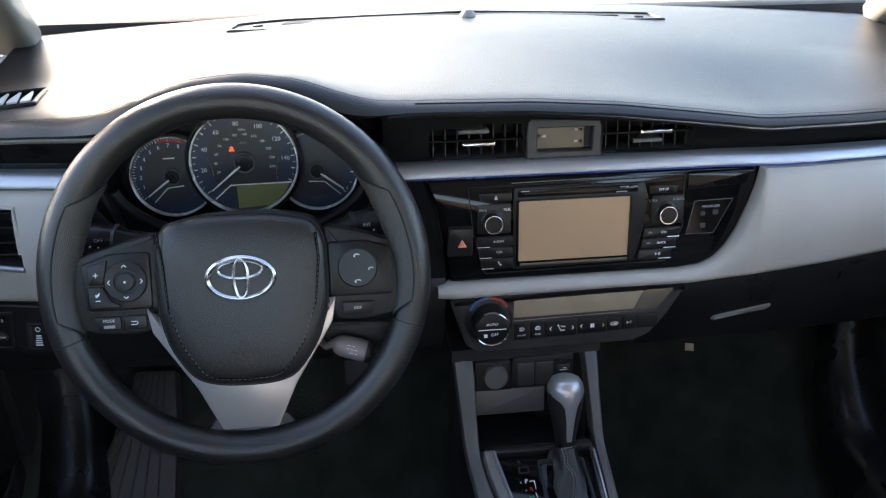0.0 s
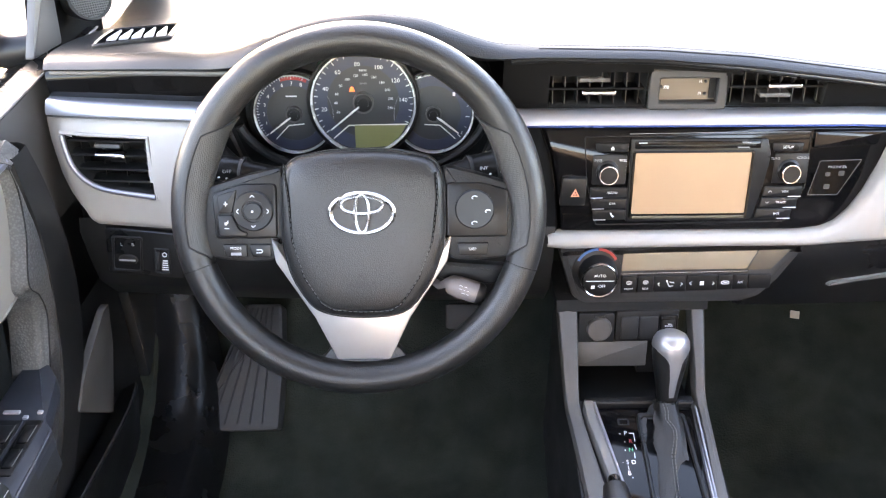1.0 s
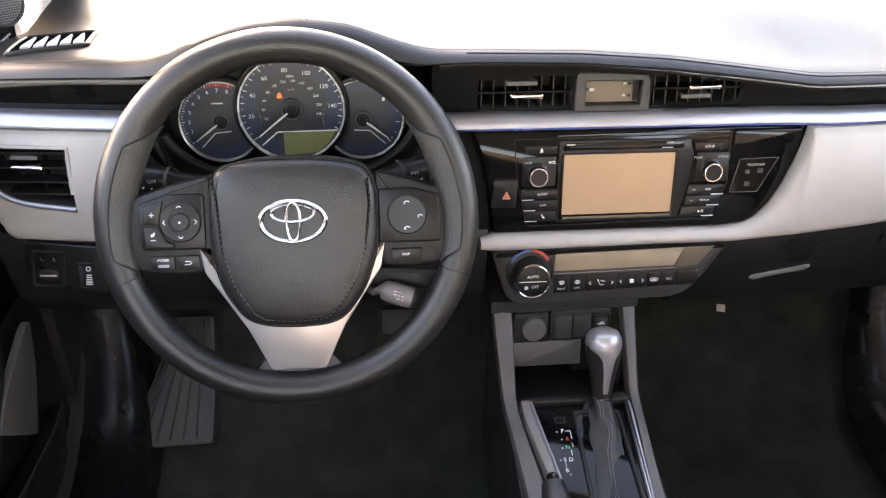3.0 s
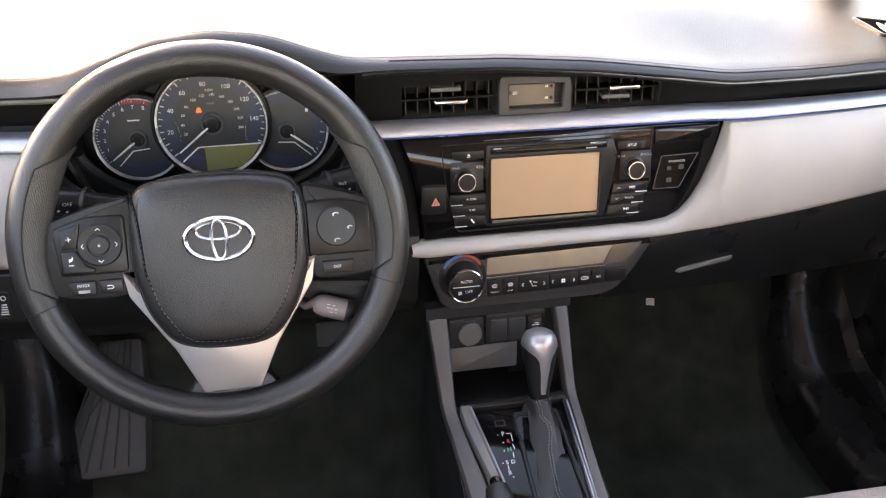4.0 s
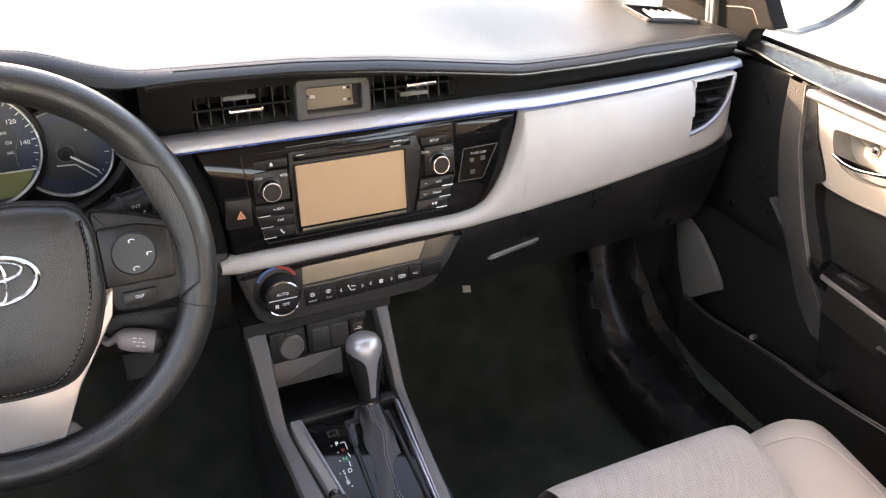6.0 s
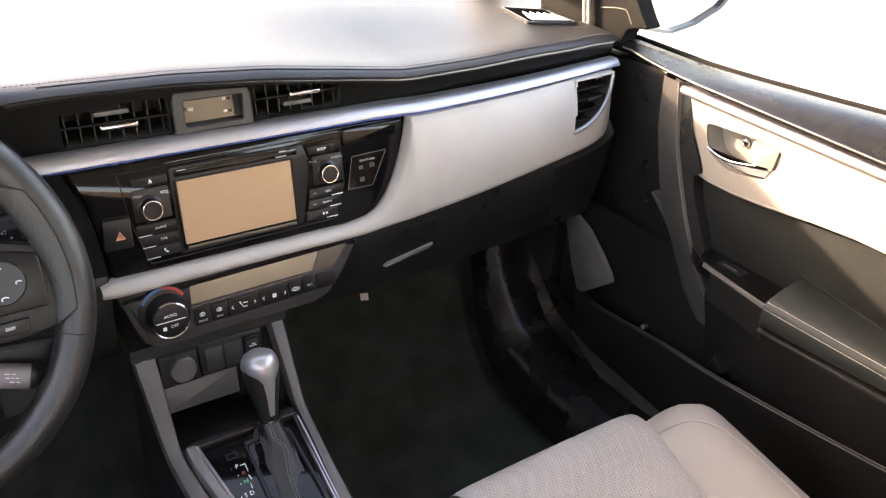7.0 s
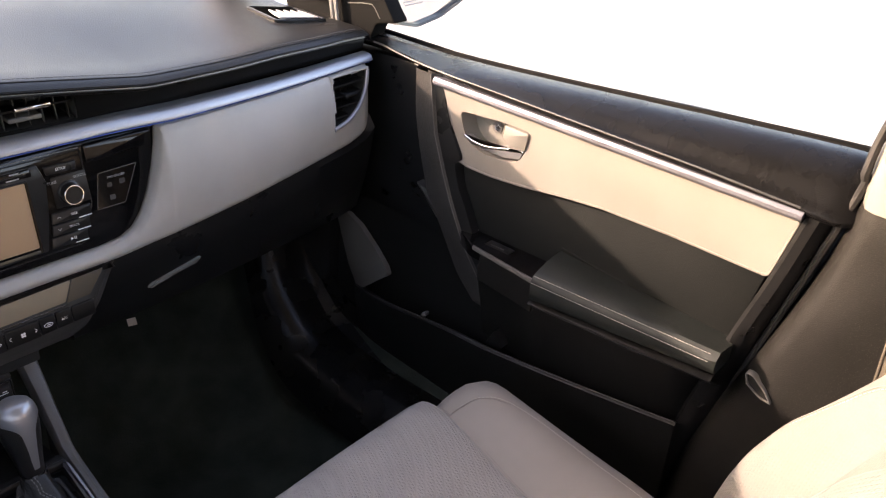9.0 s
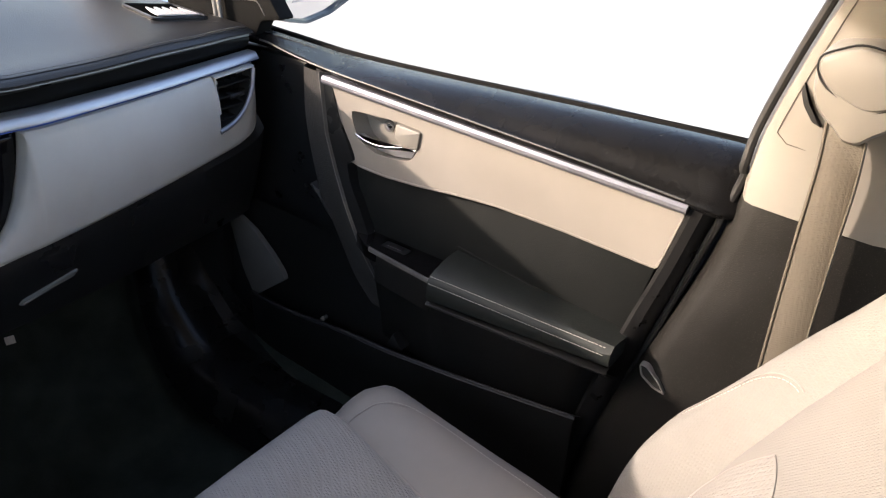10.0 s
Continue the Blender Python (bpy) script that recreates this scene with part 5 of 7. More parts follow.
stalk((-0.37, 0.085, 0.700), (-0.522, 0.118, 0.708), "lighting stalk with white symbols", ((0.71, "OFF"), (0.92, "ID")))
stalk((-0.28, 0.085, 0.698), (-0.155, 0.115, 0.712), "wiper stalk with white symbols", ((0.72, "INT"), (0.93, "HI")))
# cruise lever
p0, p1 = on_wheel(0.094, -0.080, -0.016), on_wheel(0.132, -0.092, -0.012)
cr = part("cruise_lever", tube([on_wheel(0.06, -0.070, -0.05), on_wheel(0.085, -0.084, -0.022), p0.lerp(p1, -0.04), p0, p0.lerp(p1, 0.08), p0.lerp(p1, 0.3), p0.lerp(p1, 0.85), p1], [0.004, 0.0045, 0.005, 0.0085, 0.0108, 0.0122, 0.0122, 0.010], n=18), LEVER, col, "grey cruise lever with worn lettering")
for i, k in enumerate((0.35, 0.62)):
    part("lever_ring", tube([p0.lerp(p1, k + 0.02), p0.lerp(p1, k + 0.05)], 0.0124, n=18), LEVER, cr)
part("lever_end", tube([p0.lerp(p1, 0.86), p0.lerp(p1, 0.98), p0.lerp(p1, 1.06)], [0.0127, 0.0118, 0.009], n=18), SATIN, cr, "black end of the lever")
q = lambda u, v, w=0.0: on_wheel(0.114 + u * 0.95 - v * 0.3, -0.0865 - u * 0.32 + v * 0.95, -0.0028 + w)
for v, row in ((0.0058, ((-0.006, -0.002), (0.0, 0.003))), (0.0012, ((-0.008, -0.0045), (-0.003, -0.001), (0.0005, 0.0035))), (-0.0036, ((-0.007, -0.003), (-0.001, 0.002)))):
    for a, b in row:
        bar(a, v, b, v, q, 0.001, PRINT, cr, wide=0.0007)
part("cover_below", prism(rounded([(0.07, -0.055), (0.165, -0.062), (0.150, -0.085), (0.085, -0.078)], 0.01, 4), on_wheel, -0.045, -0.025, 0.004), BLACK, col)

# ---- steering wheel ----
wheel = thing("steering_wheel", tuple(on_wheel(0, -0.19, -0.02)), "black leather three-spoke steering wheel with a silver lower spoke", "steering wheel")
RW, RT = 0.1822, 0.0190
rows = []
for i in range(120):
    t = 2 * math.pi * i / 120
    bulge = sum(math.exp(-((math.degrees(t) - c + 180) % 360 - 180) ** 2 / (2 * 13.0 ** 2)) for c in (20, 160))
    row = []
    for j in range(20):
        p = 2 * math.pi * j / 20
        inn = 1 + (0.32 * bulge if math.cos(p) < 0 else 0)
        r = RW + RT * 0.94 * math.cos(p) * inn
        row.append(on_wheel(r * math.cos(t), r * math.sin(t), RT * 1.05 * math.sin(p)))
    rows.append(row)
bm = loft(rows + [rows[0]], close=True)
bmesh.ops.remove_doubles(bm, verts=bm.verts, dist=1e-6)
rim = part("rim", bm, LEATHER, wheel, "grained black leather rim")
for side in (1, -1):
    rows = []
    for i in range(29):
        deg = -16 + 56 * i / 28
        t = radians(deg if side > 0 else 180 - deg)
        bulge = math.exp(-((deg - 20) ** 2) / (2 * 13.0 ** 2))
        taper = min(1.0, i / 4 + 0.25, (28 - i) / 6 + 0.02)
        row = []
        for j in range(11):
            p = radians(180 - 84 * taper + 168 * taper * j / 10)
            r = RW + (RT * 0.94 + 0.0014) * math.cos(p) * (1 + 0.32 * bulge)
            row.append(on_wheel(r * math.cos(t), r * math.sin(t), (RT * 1.05 + 0.0014) * math.sin(p)))
        rows.append(row)
    part("grip", loft(rows), GRIP, rim, "perforated thumb grip")
    for e in (0, -1):
        part("grip_seam", tube([row[e] for row in rows], 0.0010, n=5), DEEP, rim)
for deg in (-18, 198, 37, 143):
    t = radians(deg)
    pts = [on_wheel((RW + RT * 0.95 * math.cos(p)) * math.cos(t), (RW + RT * 0.95 * math.cos(p)) * math.sin(t), RT * 1.06 * math.sin(p)) for p in [2 * math.pi * j / 20 for j in range(20)]]
    if deg in (-18, 198):
        part("leather_seam", tube(pts, 0.0007, n=5, closed=True), DEEP, rim)

HUB = rounded([(-0.0805, 0.040), (-0.082, -0.028), (-0.0732, -0.067), (-0.0520, -0.1005), (-0.030, -0.1090), (0.002, -0.1115), (0.035, -0.1100), (0.0550, -0.102), (0.0777, -0.070), (0.0912, -0.030), (0.0915, 0.036), (0.081, 0.060), (0.040, 0.068), (0.004, 0.069), (-0.032, 0.068), (-0.070, 0.061)], 0.014, 4)
rows = [[on_wheel(0.005 + (u - 0.005) * k, -0.015 + (v + 0.015) * k, w) for u, v in HUB] for k, w in ((1.0, -0.03), (1.0, 0.008), (0.985, 0.013), (0.955, 0.0170), (0.90, 0.0196), (0.82, 0.0214), (0.68, 0.0234), (0.45, 0.0250), (0.2, 0.0256))]
rows[0] = [p - WN * 0.004 for p in rows[0]]
hub = part("hub_cover", loft(rows, close=True, caps=True), LEATHER, wheel, "grained black hub cover with stitching")
side_l = [(-0.0755, 0.055), (-0.0715, 0.020), (-0.0690, -0.025), (-0.0580, -0.064), (-0.040, -0.093), (-0.028, -0.1000), (0.002, -0.1025), (0.033, -0.1010), (0.044, -0.094), (0.063, -0.066), (0.0775, -0.027), (0.0835, 0.020), (0.0815, 0.055)]
pts = [on_wheel(*Vector(a).lerp(Vector(b), k), 0.0194) for a, b in zip(side_l, side_l[1:]) for k in (0, 0.25, 0.5, 0.75)]
part("hub_edge", tube([on_wheel(u, v, 0.0092) for u, v in HUB], 0.0010, n=6, closed=True), DEEP, hub)
part("stitch_groove", tube([p + WN * 0.0006 for p in pts], 0.0013, n=6), VENTDARK, hub)
part("stitching", dashes([p + WN * 0.0014 for p in pts], length=0.0036, gap=0.0020, r=0.0006), DARKTHREAD, hub, "grey stitches round the hub")
write("SRS", 0.004, -0.062, 0.0065, on_wheel, 0.0262, SATIN, hub, "embossed_lettering")
write("AIRBAG", 0.004, -0.072, 0.0085, on_wheel, 0.0260, SATIN, hub, "embossed_lettering")
bd = part("badge", ring(oval(0.005, 0.0045, 0.0355, 0.0230, n=64), oval(0.005, 0.0045, 0.0302, 0.0188, n=64), on_wheel, 0.022, 0.0295, 0.0025), BADGE, hub, "chrome oval badge")
part("badge_oval", ring(oval(0.005, 0.0045, 0.0090, 0.0212, n=48), oval(0.005, 0.0045, 0.0052, 0.0185, n=48), on_wheel, 0.023, 0.0292, 0.0018), BADGE, bd)
part("badge_oval", ring(oval(0.005, 0.0125, 0.0235, 0.0105, n=48), oval(0.005, 0.0128, 0.0200, 0.0072, n=48), on_wheel, 0.023, 0.0287, 0.0016), BADGE, bd)

SP_L = rounded([(-0.172, 0.026), (-0.150, 0.034), (-0.120, 0.043), (-0.080, 0.052), (-0.080, -0.025), (-0.091, -0.049), (-0.115, -0.051), (-0.150, -0.047), (-0.172, -0.040)], 0.006, 3)
SP_R = rounded([(0.090, 0.052), (0.128, 0.043), (0.155, 0.034), (0.174, 0.026), (0.174, -0.040), (0.155, -0.047), (0.122, -0.051), (0.098, -0.049), (0.089, -0.025)], 0.006, 3)
for poly, lab in ((SP_L, "left"), (SP_R, "right")):
    part("spoke", prism(poly, on_wheel, -0.022, 0.006, 0.005), BLACK, wheel, "satin black spoke with buttons")
PL_L = rounded([(-0.154, 0.024), (-0.122, 0.034), (-0.086, 0.034), (-0.087, -0.024), (-0.152, -0.024)], 0.005, 3)
PL_R = rounded([(0.093, 0.034), (0.130, 0.034), (0.158, 0.026), (0.158, -0.024), (0.093, -0.024)], 0.005, 3)
for poly in (PL_L, PL_R):
    part("switch_pod", prism(poly, on_wheel, 0.0, 0.0105, 0.0022), BUTTON, wheel, "raised switch pod")
part("volume_up", prism(rounded([(-0.1475, 0.0035), (-0.1475, 0.0225), (-0.127, 0.0285), (-0.133, 0.0035)], 0.002, 3), on_wheel, 0.008, 0.0128, 0.0012), BUTTON, wheel, "volume key")
part("volume_down", prism(rounded([(-0.1485, 0.0015), (-0.133, 0.0015), (-0.126, -0.014), (-0.117, -0.0175), (-0.119, -0.0215), (-0.1475, -0.0215)], 0.002, 3), on_wheel, 0.008, 0.0128, 0.0012), BUTTON, wheel, "volume key")
bar(-0.1415, 0.0135, -0.1365, 0.0135, on_wheel, 0.0128, PRINT, wheel, wide=0.0009)
bar(-0.139, 0.011, -0.139, 0.016, on_wheel, 0.0128, PRINT, wheel, wide=0.0009)
bar(-0.1415, -0.0125, -0.1365, -0.0125, on_wheel, 0.0128, PRINT, wheel, wide=0.0009)
part("speaker_mark", prism([(-0.141, -0.009), (-0.139, -0.009), (-0.137, -0.0065), (-0.137, -0.0035), (-0.139, -0.006), (-0.141, -0.006)], on_wheel, 0.0126, 0.0131), PRINT, wheel)
pad4 = part("control_pad", loft([[on_wheel(a, b, w) for a, b in oval(-0.1105, 0.0058, r, n=40)] for r, w in ((0.0212, 0.009), (0.0212, 0.0135), (0.0198, 0.0148), (0.0120, 0.0138), (0.0116, 0.0125))], close=True, caps=True), BUTTON, wheel, "round four-way control pad")
part("ok_key", loft([[on_wheel(a, b, w) for a, b in oval(-0.1105, 0.0058, r, n=28)] for r, w in ((0.0095, 0.012), (0.0095, 0.0155), (0.0085, 0.0165), (0.001, 0.0168))], close=True, caps=True), BUTTON, pad4)
part("ok_dot", prism(oval(-0.1105, 0.0058, 0.0013, n=10), on_wheel, 0.0166, 0.0171), PRINT, pad4)
for a in (0, 90, 180, 270):
    c = Vector((-0.1105 + 0.0158 * math.cos(radians(a)), 0.0058 + 0.0158 * math.sin(radians(a))))
    d, n2 = Vector((math.cos(radians(a)), math.sin(radians(a)))), Vector((-math.sin(radians(a)), math.cos(radians(a))))
    for s in (1, -1):
        bar(*(c - d * 0.001 + n2 * s * 0.0024), *(c + d * 0.0012), on_wheel, 0.0149, PRINT, pad4, wide=0.0008)
for a, b, body in ((-0.1455, -0.1200, "MODE"), (-0.1175, -0.0945, "")):
    k = part("key", prism(rounded([(a, -0.0305), (b, -0.0305 + 0.0005), (b, -0.0445), (a + 0.003, -0.0445)], 0.002, 2), on_wheel, 0.003, 0.0088, 0.0012), BUTTON, wheel, "small labelled key")
    if body:
        write("MODE", -0.1315, -0.0345, 0.0042, on_wheel, 0.0091, PRINT, k)
        bar(-0.137, -0.0405, -0.126, -0.0405, on_wheel, 0.0088, DIMPRINT, k, wide=0.003)
    else:
        part("back_mark", tube([on_wheel(-0.1095, -0.0362, 0.009), on_wheel(-0.1045, -0.0362, 0.009), on_wheel(-0.1030, -0.0378, 0.009), on_wheel(-0.1045, -0.0394, 0.009), on_wheel(-0.110, -0.0394, 0.009)], 0.0005, n=5), PRINT, k)
part("phone_pad", loft([[on_wheel(a, b, w) for a, b in oval(0.1225, 0.0058, r, n=40)] for r, w in ((0.0208, 0.009), (0.0208, 0.0130), (0.0194, 0.0142), (0.001, 0.0140))], close=True, caps=True), BUTTON, wheel, "round phone control pad")
for c, r0 in (((0.1225, 0.0185), 0.003), ((0.1365, 0.004), 0.0026), ((0.1225, -0.0085), 0.003)):
    part("phone_mark", tube([on_wheel(c[0] + r0 * math.cos(radians(t)), c[1] + 0.6 * r0 * math.sin(radians(t)), 0.0144) for t in span(20, 230, 9)], 0.0006, n=5), PRINT, wheel)
kd = part("key", prism(rounded([(0.1045, -0.0305), (0.138, -0.0305), (0.136, -0.0445), (0.1055, -0.0445)], 0.002, 2), on_wheel, 0.003, 0.0088, 0.0012), BUTTON, wheel, "small labelled key")
write("DISP", 0.1205, -0.0372, 0.0042, on_wheel, 0.0091, PRINT, kd)
SV = rounded([(-0.0945, -0.0215), (-0.090, -0.050), (-0.0495, -0.112), (-0.027, -0.1585), (0.031, -0.1585), (0.053, -0.112), (0.0935, -0.050), (0.0985, -0.0215),
              (0.0870, -0.0295), (0.0715, -0.0675), (0.0490, -0.1000), (0.035, -0.1060), (0.002, -0.1080), (-0.030, -0.1055), (-0.0460, -0.0990), (-0.0665, -0.0655), (-0.0785, -0.0295)], 0.0025, 2)
part("silver_spoke", prism(SV, on_wheel, -0.012, 0.0095, 0.0022), SPOKESILVER, wheel, "brushed silver lower spoke")
part("lower_spoke", prism(rounded([(-0.066, -0.171), (-0.044, -0.160), (-0.034, -0.146), (0.039, -0.146), (0.049, -0.160), (0.071, -0.171), (0.060, -0.182), (-0.055, -0.182)], 0.006, 3), on_wheel, -0.016, -0.002, 0.004), LEATHER, wheel)


# ---- centre console ----
cons = thing("center_console", (0.01, -0.05, 0.12), "dark plastic centre console with grey side rails", "console")


def cons_z(y):
    return 0.395 + 0.25 * (y - 0.04) if y > -0.16 else 0.345


def on_cons(u, v, w=0.0):
    return Vector((u, v, cons_z(v) + w))


RAIL_L = [(0.150, 0.500, -0.088, -0.060), (0.130, 0.484, -0.0865, -0.0595), (0.075, 0.427, -0.083, -0.0615), (0.045, 0.400, -0.0805, -0.0615), (0.0, 0.389, -0.0765, -0.0560), (-0.08, 0.369, -0.0705, -0.0440), (-0.16, 0.352, -0.069, -0.040), (-0.45, 0.348, -0.069, -0.040)]
RAIL_R = [(0.150, 0.502, 0.1085, 0.0885), (0.134, 0.487, 0.1080, 0.0885), (0.075, 0.427, 0.1025, 0.0875), (0.055, 0.403, 0.1025, 0.0875), (0.0, 0.389, 0.0995, 0.0855), (-0.08, 0.369, 0.0965, 0.0795), (-0.16, 0.352, 0.0965, 0.078), (-0.45, 0.348, 0.0965, 0.078)]


def smooth_rows(table, n=5):
    out = []
    for i in range(len(table) - 1):
        p0, p1, p2, p3 = (Vector(table[max(0, min(len(table) - 1, i + d))]) for d in (-1, 0, 1, 2))
        for j in range(n):
            t = j / n
            out.append(0.5 * ((2 * p1) + (p2 - p0) * t + (2 * p0 - 5 * p1 + 4 * p2 - p3) * t * t + (3 * p1 - p0 - 3 * p2 + p3) * t ** 3))
    return out + [Vector(table[-1])]


for table in (RAIL_L, RAIL_R):
    rows, wall = [], []
    for y, z, o, i in smooth_rows([tuple(r) for r in table]):
        s = 1 if o > i else -1
        wall.append([Vector((o + s * 0.001, y, max(0.10, z - 0.25))), Vector((o + s * 0.0005, y, z - 0.009))])
        rows.append([Vector((o, y, z - 0.012)), Vector((o, y, z - 0.008)), Vector((o - s * 0.0025, y, z - 0.001)), Vector(((o + i) / 2, y, z + 0.001)), Vector((i + s * 0.002, y, z - 0.001)), Vector((i, y, z - 0.006)), Vector((i, y, z - 0.03))])
    part("side_rail", loft(rows), GREY, cons, "grey textured side rail")
    part("side_wall", loft(wall), DEEP, cons, "black side of the console")
rows = [[Vector((x, y, cons_z(y) - 0.008)) for x in span(-0.075, 0.10, 7)] for y in span(0.06, -0.45, 12)]
part("top_deck", loft(rows), BLACK, cons)
gate = part("shift_gate", prism(rounded([(-0.047, 0.042), (0.082, 0.043), (0.0775, -0.13), (-0.012, -0.13)], 0.006, 3), on_cons, -0.012, 0.0005, 0.001), PIANO, cons, "gloss black shift gate")
part("gate_back", prism(rounded([(-0.058, 0.046), (-0.055, 0.055), (0.082, 0.057), (0.085, 0.044)], 0.004, 3), on_cons, -0.012, 0.006, 0.003), SATIN, gate)
part("gate_rail", prism(rounded([(-0.0585, 0.050), (-0.0445, 0.050), (-0.040, 0.020), (-0.012, -0.13), (-0.026, -0.13), (-0.0565, 0.020)], 0.004, 3), on_cons, -0.010, 0.0075, 0.004), MIDGREY, gate, "satin grey gate rail")
part("gate_edge", tube([on_cons(*p, 0.0062) for p in ((-0.0445, 0.046), (-0.0398, 0.018), (-0.028, -0.05), (-0.0125, -0.13))], 0.0016, n=8), SILVER, gate, "bright silver gate edge")
part("gate_rail", prism(rounded([(0.0795, 0.046), (0.0855, 0.040), (0.0845, 0.0), (0.0795, -0.13), (0.073, -0.13), (0.0775, 0.0)], 0.002, 3), on_cons, -0.010, 0.0065, 0.003), SILVER, gate, "bright silver gate edge")
for body, u, v, mat in (("P", -0.0110, 0.0065, PRINT), ("R", -0.0065, -0.0045, REDPRINT), ("N", -0.0080, -0.0160, GREENPRINT), ("D", -0.0075, -0.0325, PRINT), ("S", -0.0150, -0.0325, PRINT), ("B", -0.0150, -0.0465, PRINT)):
    write(body, u, v, 0.0078, on_cons, 0.0009, mat, gate)
for a, b, c, d in ((-0.007, 0.0065, -0.001, 0.0065), (-0.001, 0.0065, -0.001, -0.0045), (-0.0025, -0.009, -0.001, -0.0155), (-0.0045, -0.020, -0.005, -0.027), (-0.0150, -0.0370, -0.0150, -0.0420)):
    bar(a, b, c, d, on_cons, 0.0006, PRINT, gate, wide=0.0008)
for u, v in ((-0.018, 0.006), (-0.0135, -0.005), (-0.015, -0.0165), (-0.0205, -0.0325), (-0.012, -0.052)):
    part("gate_dot", prism(oval(u, v, 0.0007, n=8), on_cons, 0.0, 0.0009), PRINT, gate)
part("release_cover", ring(rect(-0.018, 0.0175, -0.004, 0.0265, 0.001), rect(-0.016, 0.019, -0.006, 0.025, 0.001), on_cons, 0.0, 0.0011, 0.0003), SATIN, gate)

# gear lever with its leather boot
gear = thing("gear_lever", (0.038, -0.03, 0.38), "automatic gear lever with a silver-capped knob and leather boot", "gear lever")
part("boot_frame", ring(rounded([(0.006, 0.033), (0.068, 0.032), (0.0725, -0.125), (0.004, -0.125)], 0.006, 3), rounded([(0.011, 0.028), (0.063, 0.027), (0.067, -0.119), (0.009, -0.119)], 0.005, 3), on_cons, -0.004, 0.0045, 0.0015), SATIN, gear)
base = []
for a, b in zip(*(lambda q: (q, q[1:] + q[:1]))([(0.010, 0.022), (0.016, 0.029), (0.058, 0.028), (0.064, 0.021), (0.068, -0.112), (0.060, -0.120), (0.016, -0.120), (0.008, -0.112)])):
    base += [tuple(Vector(a).lerp(Vector(b), k / 8)) for k in range(8)]
cb = Vector((0.0375, -0.045))
rows = []
neck = Vector((0.0465, 0.043, 0.412))
for i in range(13):
    k = i / 12
    row = []
    for j, (u, v) in enumerate(base):
        a = math.atan2(v - cb.y, u - cb.x)
        rr = 0.0135 * (1 + 0.10 * math.sin(5 * a + 1))
        p = Vector((u, v, cons_z(v) + 0.002))
        q = neck + Vector((rr * math.cos(a), rr * math.sin(a) * 0.9, 0))
        kk = k ** (0.42 + 0.30 * max(0.0, -math.sin(a)) ** 4)
        m = p.lerp(q, kk)
        m.z = p.z + (q.z - p.z) * k ** 1.05
        fold = 0.0026 * math.sin(math.pi * k ** 0.6) * math.sin(3 * a + 7 * k) + 0.0018 * math.sin(math.pi * k ** 0.5) * math.sin(8 * a - 9 * k)
        row.append(m + Vector((fold * math.cos(a), fold * math.sin(a), fold * 0.6)))
    rows.append(row)
boot = part("boot", loft(rows, close=True), BOOT, gear, "creased black leather boot")
for s in (-0.0018, 0.0018):
    pts = []
    for row in rows:
        front = min(row, key=lambda p: p.y + abs(p.x - 0.0385) * 0.4)
        pts.append(front + Vector((s, -0.0010, 0.0014)))
    part("stitching", dashes(pts[1:], length=0.0030, gap=0.0016, r=0.0006), MIDGREY, boot, "pale stitches")
axis0, axis1 = Vector((0.0470, 0.0455, 0.408)), Vector((0.0455, 0.066, 0.500))


def knob_ring(k, rx, ry, n=32):
    d = (axis1 - axis0).normalized()
    a = Vector((1, 0, 0))
    b = d.cross(a).normalized()
    c = axis0.lerp(axis1, k)
    return [c + a * rx * math.cos(2 * math.pi * j / n) + b * ry * math.sin(2 * math.pi * j / n) for j in range(n)]


PROF = [(k, a * 0.9, b * 0.9) for k, a, b in [(-0.12, 0.0140, 0.0140), (0.0, 0.0142, 0.0142), (0.10, 0.0150, 0.0150), (0.30, 0.0185, 0.0180), (0.50, 0.0222, 0.0215), (0.66, 0.0245, 0.0235), (0.78, 0.0250, 0.0240), (0.88, 0.0235, 0.0225), (0.95, 0.0195, 0.0185), (0.99, 0.0125, 0.0120), (1.0, 0.002, 0.002)]]
kn = part("knob", loft([knob_ring(*p) for p in PROF], close=True, caps=True), LEATHER, gear, "black grained shift knob")
part("cap", loft([knob_ring(k, rx * 0.9 + 0.0007, ry * 0.9 + 0.0007) for k, rx, ry in ((0.80, 0.0252, 0.0242), (0.84, 0.0246, 0.0236), (0.88, 0.0238, 0.0228), (0.95, 0.0198, 0.0188), (0.99, 0.0128, 0.0122), (1.003, 0.002, 0.002))], close=True, caps=True), KNOBSILVER, kn, "silver cap")
rows = []
for k, rx, ry in ((0.84, 0.0246, 0.0236), (0.78, 0.0252, 0.0242), (0.72, 0.0250, 0.0240), (0.67, 0.0247, 0.0237), (0.62, 0.0242, 0.0232), (0.50, 0.0224, 0.0217), (0.36, 0.0198, 0.0192), (0.22, 0.0172, 0.0168), (0.10, 0.0152, 0.0152)):
    full = knob_ring(k, rx * 0.9 + 0.0009, ry * 0.9 + 0.0009, 144)
    half = round(lerp([(0.10, 5), (0.55, 7), (0.66, 9), (0.72, 14), (0.78, 25), (0.84, 36)], k))
    mid = min(range(144), key=lambda j: full[j].y - 0.1 * (full[j].x - 0.0455))
    rows.append([full[(mid - half + round(half * 2 * i / 12)) % 144] for i in range(13)])
part("stripe", loft(rows), KNOBSILVER, kn, "silver stripe")
part("collar", loft([knob_ring(-0.13, 0.0145, 0.0145), knob_ring(-0.02, 0.0152, 0.0152), knob_ring(0.03, 0.0148, 0.0148)], close=True), CHROME, gear, "dark chrome collar")

